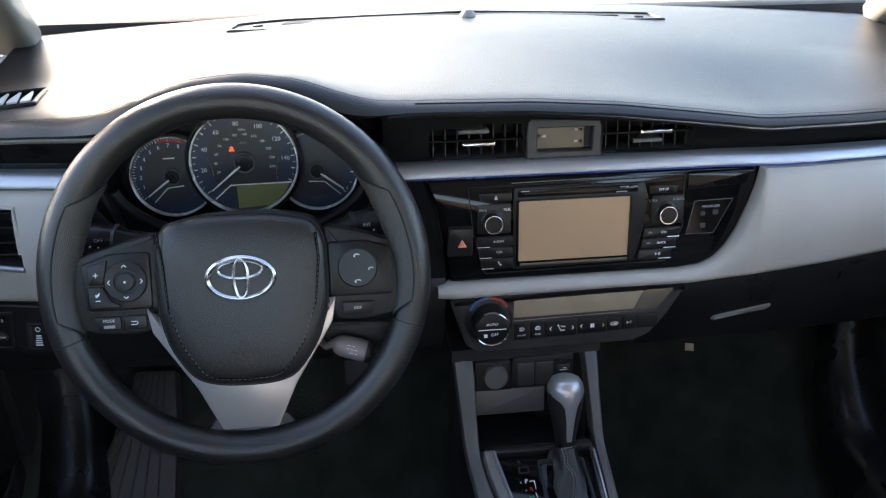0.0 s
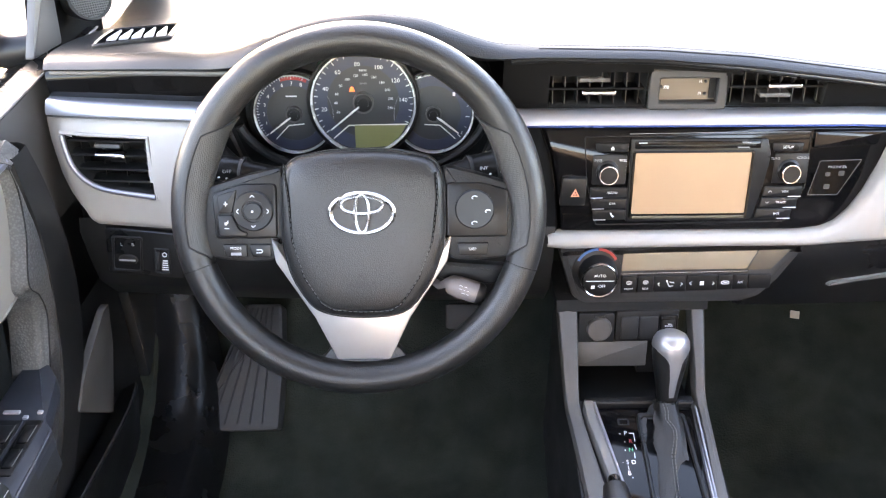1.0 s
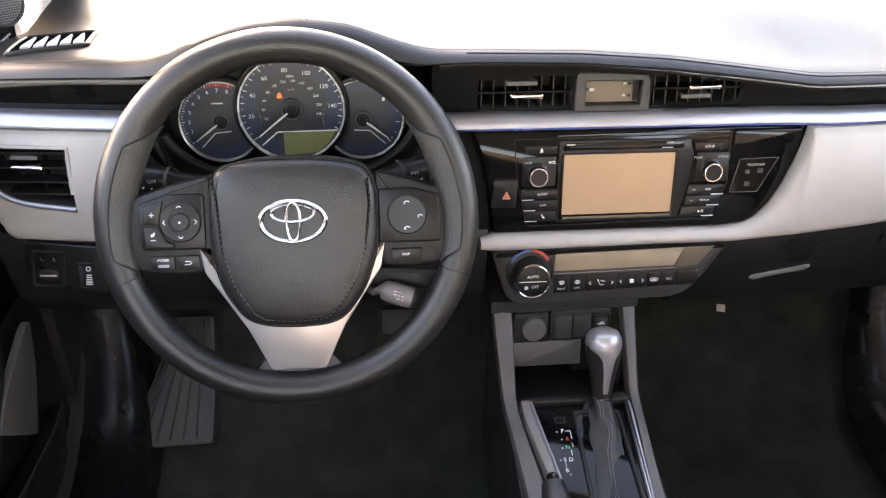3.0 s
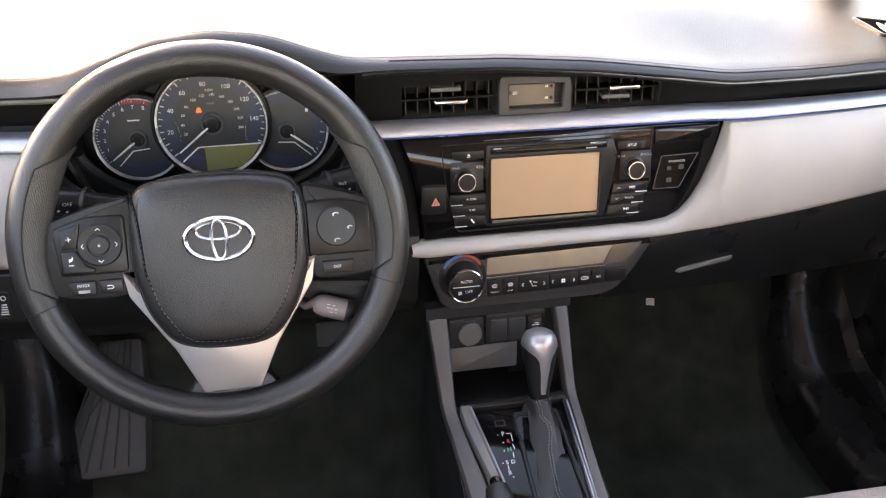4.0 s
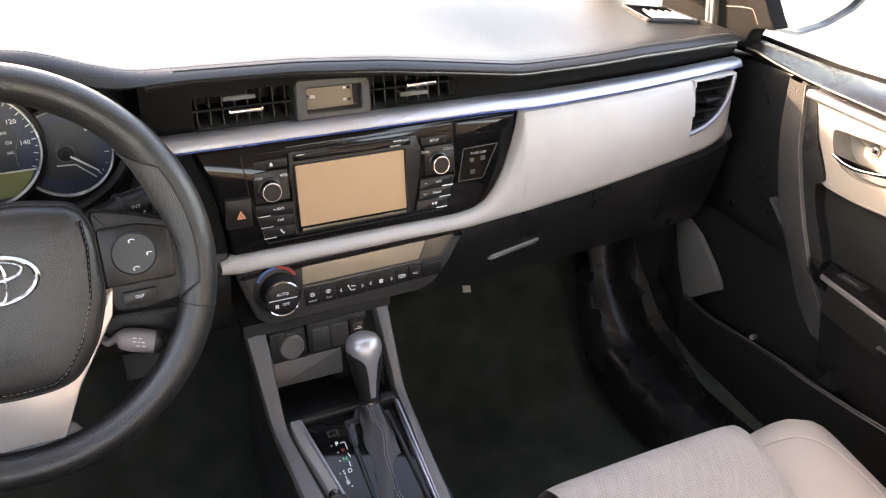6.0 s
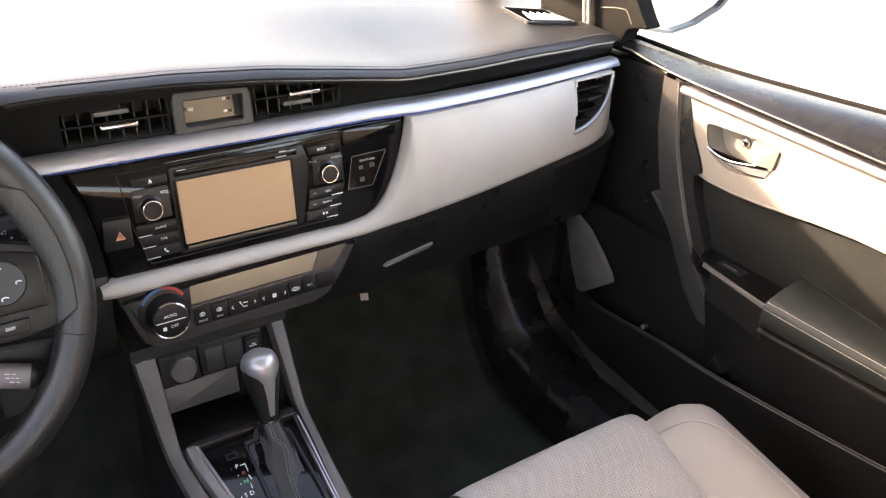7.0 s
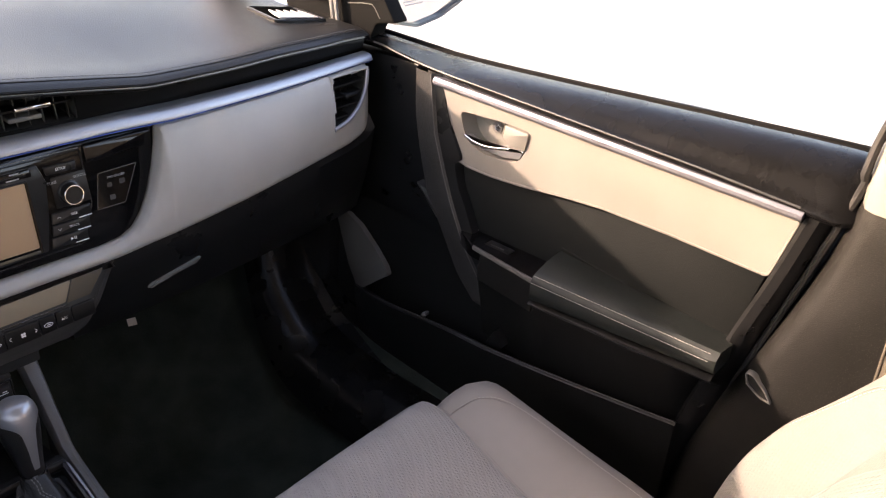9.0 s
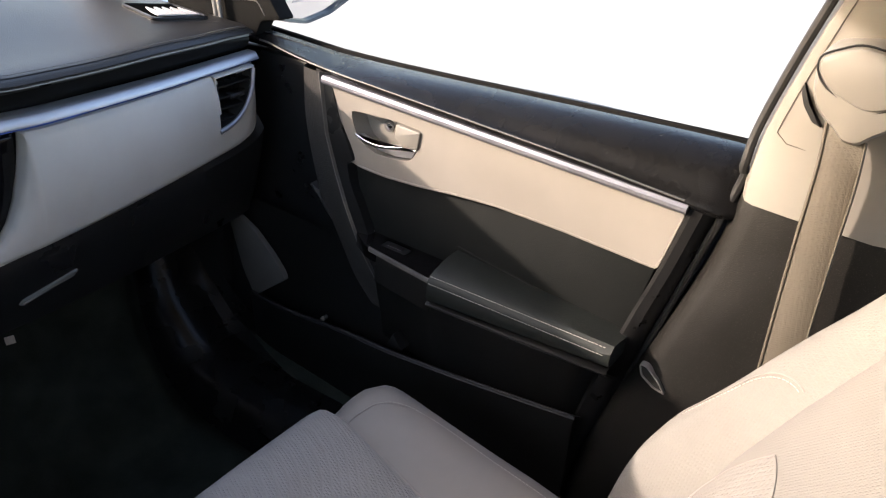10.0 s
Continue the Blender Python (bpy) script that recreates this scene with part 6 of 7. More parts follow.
# parking brake
brake = thing("parking_brake", (-0.05, -0.30, 0.34), "black parking brake lever with a chrome release button", "parking brake")
pts = [(-0.050, -0.42, 0.352), (-0.051, -0.30, 0.375), (-0.050, -0.20, 0.397), (-0.0485, -0.125, 0.412), (-0.0480, -0.104, 0.416)]
part("lever", tube(pts, [0.012, 0.015, 0.0155, 0.0165, 0.0135], n=18), LEATHER, brake)
part("release_button", tube([(-0.0480, -0.106, 0.4155), (-0.0475, -0.094, 0.418), (-0.0475, -0.091, 0.4187)], [0.0072, 0.0072, 0.0050], n=16), CHROME, brake, "chrome release button")

# ---- footwells ----
foot = thing("foot_rest", (-0.55, 0.27, 0.17), "worn grey ribbed rubber foot rest on the carpet", "foot rest")


def on_rest(u, v, w=0.0):
    return Vector((u - 0.014, 0.22 + (v - 0.013) * 0.70, 0.146 + (v - 0.013) * 0.70 + 0.012)) + Vector((0, -0.7071, 0.7071)) * w


REST = [(-0.638, 0.034), (-0.489, 0.036), (-0.485, 0.150), (-0.490, 0.245), (-0.553, 0.245), (-0.570, 0.165)]
part("pad", prism(rounded(REST, 0.008, 4), on_rest, -0.035, 0.006, 0.005), PEDAL, foot)
for i in range(6):
    k = (i + 0.6) / 6.2
    a, b = Vector((-0.630, 0.045)).lerp(Vector((-0.502, 0.047)), k), Vector((-0.552, 0.238)).lerp(Vector((-0.500, 0.238)), k)
    part("rib", tube([on_rest(*a, 0.0062), on_rest(*a.lerp(b, 0.5), 0.0064), on_rest(*b, 0.0062)], 0.0018, n=6), RUBBER, foot)
pedal = thing("brake_pedal", (-0.205, 0.32, 0.34), "black rubber brake pedal on a steel arm", "pedal")
part("pad", box((-0.203, 0.305, 0.350), (0.058, 0.016, 0.040), 0.006, (-28, 0, 0)), RUBBER, pedal)
part("arm", tube([(-0.205, 0.318, 0.352), (-0.215, 0.36, 0.45), (-0.22, 0.40, 0.60)], 0.007, n=8), DEEP, pedal)
tagged(part("paper_scrap", box((0.3775, 0.405, 0.272), (0.0150, 0.0135, 0.0016), 0.0006, (42, 0, -16)), PAPER), "small pale paper scrap lying on the black carpet", "litter")
KICK_L = [(0.165, 0.480), (0.147, 0.424), (0.099, 0.344), (0.020, 0.418), (0.058, 0.448), (0.105, 0.466), (0.148, 0.481)]
for s, n in ((1, "right"), (-1, "left")):
    pl_ = wall_x(0.690, s)
    kick = [(0.232, 0.458), (0.196, 0.367), (0.168, 0.323), (0.098, 0.385), (0.105, 0.398), (0.129, 0.421), (0.171, 0.453), (0.205, 0.466)] if s > 0 else KICK_L
    tagged(part("kick_panel", prism(rounded(kick, 0.004, 3), pl_, -0.006, 0.004, 0.0015), KICK), "grey plastic kick panel beside the footwell", "trim panel", kind="structure")
    rows = []
    path = [(0.655, 0.42, 0.46), (0.640, 0.365, 0.37), (0.622, 0.315, 0.294), (0.612, 0.265, 0.246), (0.610, 0.20, 0.206), (0.612, 0.08, 0.188), (0.618, -0.10, 0.188), (0.622, -0.60, 0.188)]
    rows = [[Vector((s * (a + da + (0.026 if s < 0 else 0.0)), b, c + dc)) for da, dc in ((-0.050, -0.070), (-0.032, -0.022), (-0.020, -0.002), (-0.006, 0.010), (0.012, 0.015), (0.036, 0.016), (0.068, 0.014), (0.086, 0.030), (0.092, 0.070))] for a, b, c in smooth_rows(path, 4)]
    tagged(part("sill_trim", loft(rows), SILL), "black plastic sill trim along the carpet", "trim", kind="structure")
    tagged(part("side_lining", box((s * 0.725, 0.46, 0.44), (0.05, 0.40, 0.62), 0.01), DEEP), "black lining beside the footwell", "wall", kind="structure")


# ---- front doors ----
def plate(outline, hole, place, w0, w1):
    """A flat plate with one opening."""
    bm = bmesh.new()
    edges = []
    for loop in (outline, hole):
        vs = [bm.verts.new(place(u, v, w1)) for u, v in loop]
        edges += [bm.edges.new((vs[i - 1], vs[i])) for i in range(len(vs))]
    bmesh.ops.triangle_fill(bm, use_beauty=True, use_dissolve=False, edges=edges)
    geo = bmesh.ops.extrude_face_region(bm, geom=bm.faces[:])
    moved = [v for v in geo["geom"] if isinstance(v, bmesh.types.BMVert)]
    d = place(0, 0, w0) - place(0, 0, w1)
    bmesh.ops.translate(bm, vec=d, verts=moved)
    return bm


def z_belt(y):
    return lerp([(-0.60, 0.818), (-0.466, 0.8085), (-0.305, 0.795), (-0.115, 0.779), (-0.012, 0.771), (0.077, 0.766), (0.20, 0.766), (0.30, 0.766)], y)


SCREW = (-0.058, 0.6985)


def front_door(s):
    which = "passenger" if s > 0 else "driver"
    d = thing(which + "_door", (s * 0.76, -0.2, 0.18), "closed black and cream " + which + " door with a padded armrest", "car door", "front doors")
    X = lambda x, y, z: Vector((s * x, y, z))
    part("shell", prism(rounded([(0.30, 0.20), (0.30, 0.74), (0.04, 0.752), (-0.30, 0.785), (-0.535, 0.80), (-0.545, 0.74), (-0.47, 0.40), (-0.43, 0.20)], 0.02, 3), wall_x(0.83, s), 0.0, 0.094, 0.01), SATIN, d, "black door shell")
    # rolled top under the glass
    rows = []
    z_roll = lambda y: lerp([(-0.55, 0.750), (-0.476, 0.752), (-0.375, 0.756), (-0.177, 0.759), (-0.02, 0.761), (0.20, 0.761), (0.26, 0.758)] if s > 0 else [(-0.55, 0.752), (-0.177, 0.760), (-0.02, 0.763), (0.08, 0.7665), (0.23, 0.776), (0.42, 0.779)], y)
    for y in span(0.26 if s > 0 else 0.42, -0.555, 50):
        z1 = z_roll(y)
        zb = z_belt(y) if s > 0 else max(z_belt(y), z1 - 0.002)
        k = max(0.0, (-0.532 - y) / 0.023)
        lead = max(0.0, min(1.0, (y + 0.02) / 0.20 if s > 0 else (y + 0.06) / 0.12))
        zb, dx = zb - 0.012 * k * k, 0.012 * k * k + 0.030 * lead * lead * (3 - 2 * lead)
        h = max(0.006, zb - z1)
        sec = ((0.800, -0.04), (0.797, -0.012), (0.788, -0.007), (0.770, -0.001), (0.757, -0.001 - 0.02 * h))
        row = [X(a, y, zb + b) for a, b in sec]
        row += [X(min(a + dx, 0.752), y, z1 + h * b) for a, b in ((0.744, 0.93), (0.730, 0.80), (0.717, 0.60), (0.709, 0.40), (0.704, 0.22), (0.699, 0.09), (0.6950, 0.02))]
        rows.append(row + [X(0.6945 + dx, y, z1 - 0.003), X(0.697 + dx, y, z1 - 0.0075), X(0.74, y, z1 - 0.010)])
    part("top_roll", loft(rows), DOORTOP, d, "black padded top under the window")
    part("roll_edge", tube([X(0.6955 + 0.030 * max(0.0, min(1.0, (y + 0.02) / 0.20)) ** 2, y, z_roll(y) + 0.0004) for y in span(0.20, -0.50, 40)] if s > 0 else [X(0.7235, y, z_roll(y)) for y in span(0.42, 0.06, 24)], 0.0016, n=8), BEZEL if s > 0 else MIDGREY, d)
    if s < 0:
        part("upper_wall", loft([[X(0.7255, y, z_roll(y) - 0.002), X(0.727, y, 0.72), X(0.729, y, 0.60)] for y in span(0.42, 0.03, 10)]), GREY, d, "dark grey wall under the window ledge")
    part("glass_seal", tube([X(0.793, y, z_belt(y) - 0.005) for y in span(0.26, -0.55, 24)], 0.0042, n=7), SAIL, d, "black rubber glass seal")
    part("seal_lip", tube([X(0.779, y, z_belt(y) - 0.003) for y in span(0.10, -0.55, 24)], 0.0010, n=5), SAIL, d)
    rows = []
    for y in span(0.043, -0.506, 36):
        z = lerp([(-0.506, 0.7425), (0.043, 0.7470)], y)
        rows.append([X(0.705, y, z + 0.0066), X(0.6925, y, z + 0.0060), X(0.6895, y, z + 0.0022), X(0.6895, y, z - 0.0018), X(0.6925, y, z - 0.0055), X(0.705, y, z - 0.0062)])
    part("silver_strip", loft(rows, close=True, caps=True), DOORSILVER, d, "silver strip along the door")
    P = wall_x(0.715, s)
    insert = [(0.037, 0.7385), (0.014, 0.703), (-0.002, 0.660), (-0.006, 0.638), (-0.030, 0.633), (-0.075, 0.633), (-0.13, 0.638), (-0.20, 0.648), (-0.26, 0.654), (-0.36, 0.656), (-0.489, 0.654), (-0.5035, 0.7340)]
    if s < 0:
        insert = [(0.032, 0.7385), (0.051, 0.722), (0.051, 0.690), (0.036, 0.656), (0.013, 0.619), (0.002, 0.608), (-0.030, 0.604), (-0.062, 0.606), (-0.13, 0.622), (-0.20, 0.638), (-0.26, 0.650)] + insert[9:]
    insert = rounded(insert, 0.006, 3)
    well = rounded([(-0.006, 0.7140), (-0.014, 0.690), (-0.028, 0.672), (-0.054, 0.662), (-0.090, 0.6640), (-0.117, 0.670), (-0.128, 0.690), (-0.1325, 0.7195), (-0.085, 0.7205)], 0.009, 4)
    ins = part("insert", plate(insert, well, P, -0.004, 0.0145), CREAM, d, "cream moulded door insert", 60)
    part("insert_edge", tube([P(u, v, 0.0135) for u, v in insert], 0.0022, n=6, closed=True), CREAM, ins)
    bm = bmesh.new()
    loops = [[bm.verts.new(P(u, v, w)) for u, v in q] for q, w in ((shrink(well, -0.002), 0.0146), (well, 0.012), (shrink(well, 0.003), -0.006), (shrink(well, 0.006), -0.012))]
    for a, b in zip(loops, loops[1:]):
        for i in range(len(a)):
            bm.faces.new((a[i - 1], a[i], b[i], b[i - 1]))
    bm.faces.new(loops[-1])
    part("handle_cup", bm, CREAM_HARD, ins, "recessed cream handle cup")
    part("screw_hole", prism(oval(SCREW[0], SCREW[1], 0.0088, n=22), P, -0.013, -0.0105), GREY, ins)
    part("screw", prism(oval(SCREW[0] - 0.001, SCREW[1], 0.0050, n=16), P, -0.0125, -0.009, 0.001), CHROME, ins, "bare screw head")
    part("lock_knob", prism(rounded([(-0.0875, 0.7000), (-0.1030, 0.6870), (-0.1280, 0.6910), (-0.1310, 0.7180), (-0.0890, 0.7185)], 0.003, 4), P, -0.012, 0.0185, 0.0025), CREAM_HARD, ins, "cream lock lever")
    part("lock_gap", tube([P(u, v, 0.0128) for u, v in ((-0.0860, 0.7200), (-0.0850, 0.7000), (-0.1020, 0.6850), (-0.1290, 0.6895))], 0.0007, n=5), BELT, ins)
    part("lock_groove", tube([P(-0.0985, 0.7185, 0.0132), P(-0.0975, 0.6930, 0.0132)], 0.0006, n=5), MIDGREY, ins)
    top = [(-0.0195, 0.6815), (-0.040, 0.6765), (-0.065, 0.6770), (-0.102, 0.6860)]
    grip = top + [(-0.127, 0.6905), (-0.120, 0.675), (-0.092, 0.6690), (-0.056, 0.6690), (-0.030, 0.6750)]
    part("handle", prism(rounded(grip, 0.003, 3), P, 0.002, 0.0165, 0.003), KNOBSILVER, ins, "satin chrome inner handle")
    part("handle_edge", tube([P(u, v, 0.0165) for u, v in glide(top)], 0.0015, n=10), CHROME, ins)
    # dark cloth panel and armrest
    cloth = rounded([(-0.012, 0.640), (-0.075, 0.630), (-0.13, 0.636), (-0.20, 0.646), (-0.26, 0.652), (-0.36, 0.654), (-0.486, 0.653), (-0.468, 0.540), (-0.30, 0.520), (-0.04, 0.520)], 0.008, 3)
    part("cloth_panel", prism(cloth, P, -0.006, 0.004, 0.002), DOORCLOTH, d, "dark cloth panel above the armrest")
    rows = []
    for i, y in enumerate(span(-0.208, -0.478, 26)):
        k = i / 25
        e = 1 - max(0.0, (k - 0.90) / 0.10) ** 2 * 0.5
        zi, zo, zbm = 0.5465 + 0.007 * k, 0.560 - 0.012 * k, 0.506 + 0.020 * k
        xin = 0.637 + 0.006 * k
        rows.append([X(0.716, y, zo), X(0.695, y, zo + 0.001), X(0.672, y, (zo + zi) / 2 + 0.004), X(0.652, y, zi + 0.004), X(xin + 0.005, y, zi), X(xin, y, zi - 0.0085 * e), X(xin + 0.001, y, zbm + 0.010), X(xin + 0.006, y, zbm + 0.001), X(0.66, y, zbm - 0.003), X(0.716, y, zbm - 0.003)])
    arm = part("armrest", loft(rows, caps=True), GREENISH, d, "padded dark armrest with double stitching")
    for dx, dz in ((0.0042, 0.0004), (-0.0004, -0.0090)):
        pts = [X(0.637 + 0.006 * k + dx, -0.210 - 0.262 * k, 0.5465 + 0.007 * k + dz) for k in span(0, 1, 30)]
        part("stitching", dashes(pts, length=0.0036, gap=0.0014, r=0.00045), THREAD, arm, "pale stitches")
    rows = []
    for y in span(-0.478, -0.205, 12):
        k = (y + 0.205) / -0.273
        zb = 0.502 + 0.020 * k
        rows.append([X(0.716, y, zb), X(0.650, y, zb), X(0.643, y, zb - 0.004), X(0.652, y, zb - 0.012), X(0.716, y, zb - 0.05)])
    part("armrest_base", loft(rows), LOWDOOR, d)
    part("base_line", tube([X(0.6435 + 0.004 * k, -0.210 - 0.268 * k, 0.4995 + 0.020 * k) for k in span(0, 1, 10)], 0.0006, n=5), BLACK, d)
    # flat panel between the armrest and the map pocket
    rows = []
    for y in span(-0.096, -0.452, 24):
        k = (y + 0.096) / -0.378
        zt = lerp([(-0.474, 0.512), (-0.21, 0.498), (-0.205, 0.512), (-0.096, 0.508)], y)
        xt = lerp([(-0.452, 0.700), (-0.440, 0.672), (-0.42, 0.658), (-0.38, 0.653), (-0.21, 0.650), (-0.096, 0.667)], y)
        rows.append([X(0.716, y, zt + 0.002), X(xt + 0.006, y, zt + 0.001), X(xt, y, zt - 0.006), X(xt + 0.004, y, zt - 0.03), X(xt + 0.022, y, zt - 0.08), X(xt + 0.040, y, 0.36)])
    part("lower_panel", loft(rows), LOWDOOR, d, "smooth black panel below the armrest")
    part("arm_crease", tube([X(0.7105 - 0.002 * math.sin(math.pi * k), -0.2075 - 0.250 * k, lerp([(0, 0.5622), (0.48, 0.5519), (1, 0.5337)], k) + 0.004) for k in span(0, 1, 12)], 0.0009, n=5), DEEP, d)
    # switch panel
    Z = lambda u, v, w=0.0: Vector((s * (u - (0.012 if s < 0 and u < 0.70 else 0.0)), v, (0.532 if s > 0 else 0.517) + w + 0.02 * (-v - 0.1)))
    # driver's side has the sky sheen in its base colour
    sp = part("switch_panel", prism(rounded([(0.652, -0.208), (0.716, -0.208), (0.716, -0.030), (0.690, -0.040), (0.668, -0.078)] if s > 0 else [(0.650, -0.208), (0.716, -0.208), (0.716, 0.030), (0.706, 0.020), (0.682, -0.030), (0.666, -0.098), (0.653, -0.112)], 0.005, 3), Z, -0.02, 0.0, 0.002), PIANO if s > 0 else SKYPANEL, d, "gloss black switch panel")
    # front edge: painted sky sheen on the driver's side, painted grey gloss opposite
    part("panel_front", prism(rounded([(0.6480, -0.210), (0.6525, -0.210), (0.6690, -0.082), (0.6650, -0.083)] if s > 0 else [(0.6480, -0.210), (0.6525, -0.210), (0.6560, -0.112), (0.6520, -0.113)], 0.002, 2), Z, -0.006, 0.001, 0.002), GREY if s > 0 else SKYPANEL, sp, "satin front edge of the switch panel")
    # driver's skirt is a lighter black, standing in for stronger light there
    part("panel_skirt", prism([(0.648, -0.210), (0.716, -0.210), (0.716, -0.088), (0.664, -0.100)] if s > 0 else [(0.648, -0.210), (0.716, -0.210), (0.716, -0.100), (0.655, -0.112)], Z, -0.05, -0.006), LOWDOOR if s > 0 else BEZEL, sp)
    n_sw = 1 if s > 0 else 4
    for i in range(n_sw):
        u, v = (0.692, -0.115) if s > 0 else (0.676 + 0.022 * (i % 2), -0.120 - 0.034 * (i // 2))
        part("switch_well", prism(rect(u - 0.009, v - 0.022, u + 0.009, v + 0.022, 0.002), Z, -0.002, 0.0012, 0.0006), SATIN, sp)
        part("window_switch", prism(rect(u - 0.006, v - 0.013, u + 0.006, v + 0.013, 0.003), Z, 0.0, 0.0030, 0.0015), SATIN, sp, "black window switch")
        bar(u - 0.0065, v - 0.012, u - 0.0065, v + 0.012, Z, 0.0031, MIDGREY, sp, wide=0.0006)
    for i in range(3):
        u, v = (0.712 - 0.007 * (i % 2), -0.046 - 0.006 * i) if s > 0 else (0.700 - 0.012 * i, -0.086 - 0.008 * (i % 2))
        part("switch_mark", prism(rect(u - 0.0015, v - 0.002, u + 0.0015, v + 0.002) if s > 0 else rect(u - 0.0026, v - 0.0024, u + 0.0026, v + 0.0024, 0.001), Z, 0.0, 0.0022, 0.0003), PRINT if s > 0 else DIMPRINT, sp)
    # front pull
    PULL = [(0.757, 0.083, 0.036), (0.735, 0.080, 0.028), (0.690, 0.073, 0.008), (0.645, 0.060, -0.019), (0.630, 0.055, -0.012), (0.596, 0.043, -0.024), (0.570, 0.033, -0.040), (0.526, 0.004, -0.063), (0.500, -0.012, -0.076), (0.454, -0.040, -0.101), (0.418, -0.075, -0.120)]
    if s < 0:
        PULL = [(0.752, 0.044, 0.030), (0.732, 0.046, 0.034), (0.708, 0.0505, 0.033), (0.666, 0.0565, 0.019), (0.630, 0.054, -0.003), (0.614, 0.0525, -0.006), (0.598, 0.049, 0.005), (0.572, 0.045, 0.009), (0.540, 0.036, -0.003), (0.500, 0.023, -0.022), (0.462, 0.004, -0.045), (0.425, -0.023, -0.070), (0.385, -0.075, -0.105)]
    CREASE = [(0.418, -0.118), (0.443, -0.103), (0.459, -0.090), (0.511, -0.051), (0.566, -0.021), (0.615, 0.002), (0.670, 0.026), (0.753, 0.047)]
    rows, inner, crease_path = [], [], []
    for z, a, b in smooth_rows(PULL, 5):
        x0 = 0.692 - 0.007 * math.sin(math.pi * min(1, max(0, (0.768 - z) / 0.35)))
        c = max(lerp(CREASE, z), b + 0.004) if s > 0 else b + 0.008
        rows.append([X(0.730, a + 0.006, z), X(x0 + 0.010, a + 0.002, z), X(x0 + 0.002, a - 0.003, z), X(x0, (a * 2 + c) / 3, z), X(x0, (a + c * 2) / 3, z), X(x0 + 0.0012, c + 0.002, z), X(x0 + 0.005, c - 0.001, z)])
        inner.append([X(x0 + 0.0048, c, z), X(x0 + 0.007, (c + b) / 2, z), X(x0 + 0.0095, b + 0.001, z), X(x0 + 0.014, b, z), X(0.726, b - 0.001, z)])
        crease_path.append(X(x0 + 0.0008, c + 0.0022, z))
    # the driver's pull takes the paler copy, with its extra light in the colour
    pull = part("pull_band", loft(rows), BANDSHADED if s > 0 else BANDLIT, d, "grained pull band")
    part("pull_inner", loft(inner), SATIN if s > 0 else BANDLIT, pull, "smooth inner flank of the pull")
    if s < 0:
        rows = []
        for z, a, b in smooth_rows([(0.748, 0.090, 0.047), (0.705, 0.104, 0.0515), (0.659, 0.113, 0.0575), (0.615, 0.117, 0.0535), (0.570, 0.115, 0.045), (0.530, 0.106, 0.033), (0.495, 0.094, 0.021), (0.456, 0.072, 0.001), (0.41, 0.035, -0.036), (0.36, -0.02, -0.100)], 5):
            rows.append([X(0.730, a + 0.004, z), X(0.700, a + 0.002, z), X(0.690, a - 0.004, z), X(0.688, (a + b) / 2, z), X(0.689, b + 0.003, z), X(0.700, b - 0.002, z)])
        part("pull_side", loft(rows), BLACK, d, "dark side of the pull")
        bm = bmesh.new()
        for x, y, z in ((0.704, 0.074, 0.762), (0.696, 0.088, 0.740), (0.6865, 0.044, 0.741), (0.690, 0.012, 0.763)):
            for k in (0, 1):
                bm.verts.new(X(x + 0.022 * k, y + 0.004 * k, z - 0.016 * k))
        bmesh.ops.convex_hull(bm, input=bm.verts)
        bmesh.ops.bevel(bm, geom=bm.edges[:], offset=0.0025, segments=2, affect="EDGES")
        part("pull_top", bm, BANDLIT, d, "grained top of the pull")
    # on the passenger's side this grey tube is a highlight painted along the crease
    part("band_edge", tube(crease_path, 0.0009, n=5), GREY if s > 0 else DEEP, pull)
    if s > 0:
        part("edge_tab", prism(rounded([(0.066, 0.573), (0.043, 0.567), (0.014, 0.526), (0.034, 0.540)], 0.003, 3), wall_x(0.704, s), -0.012, 0.004, 0.002), BEZEL, d, "small grey tab beside the pull")
    # rear edge and map pocket
    EDGE = [(0.752, -0.508, -0.543), (0.74, -0.506, -0.540), (0.66, -0.491, -0.525), (0.58, -0.472, -0.508), (0.50, -0.455, -0.492), (0.42, -0.438, -0.478), (0.32, -0.420, -0.462), (0.20, -0.40, -0.44)]
    rows = [[X(0.72, a, z), X(0.700, a - 0.001, z), X(0.697, a - 0.006, z), X(0.699, (a + b) / 2, z), X(0.712, b + 0.006, z), X(0.74, b, z)] for z, a, b in smooth_rows(EDGE, 4)]
    part("rear_edge", loft(rows), SATIN, d, "black rear edge of the door trim")
    lip = [(0.682, 0.17, 0.335), (0.672, 0.10, 0.341), (0.664, -0.056, 0.366), (0.661, -0.145, 0.375), (0.662, -0.30, 0.396), (0.668, -0.447, 0.416)]
    rows = []
    for x, y, z in smooth_rows(lip, 6):
        rows.append([X(x + 0.030, y, z - 0.020), X(x + 0.006, y, z - 0.003), X(x + 0.001, y, z), X(x - 0.003, y, z - 0.003), X(x - 0.002, y, z - 0.012), X(x + 0.012, y, z - 0.10), X(x + 0.03, y, 0.20)])
    part("map_pocket", loft(rows), LOWDOOR, d, "black map pocket with a worn lip")
    part("pocket_back", loft([[X(0.706, y, z) for z in (0.20, 0.34, 0.50)] for y in span(0.24, -0.12, 6)]), LOWDOOR, d, "black back of the map pocket")
    part("pocket_lip", tube([X(x - 0.001, y, z + 0.0006) for x, y, z in smooth_rows(lip, 6)], 0.0014, n=6), BEZEL, d)
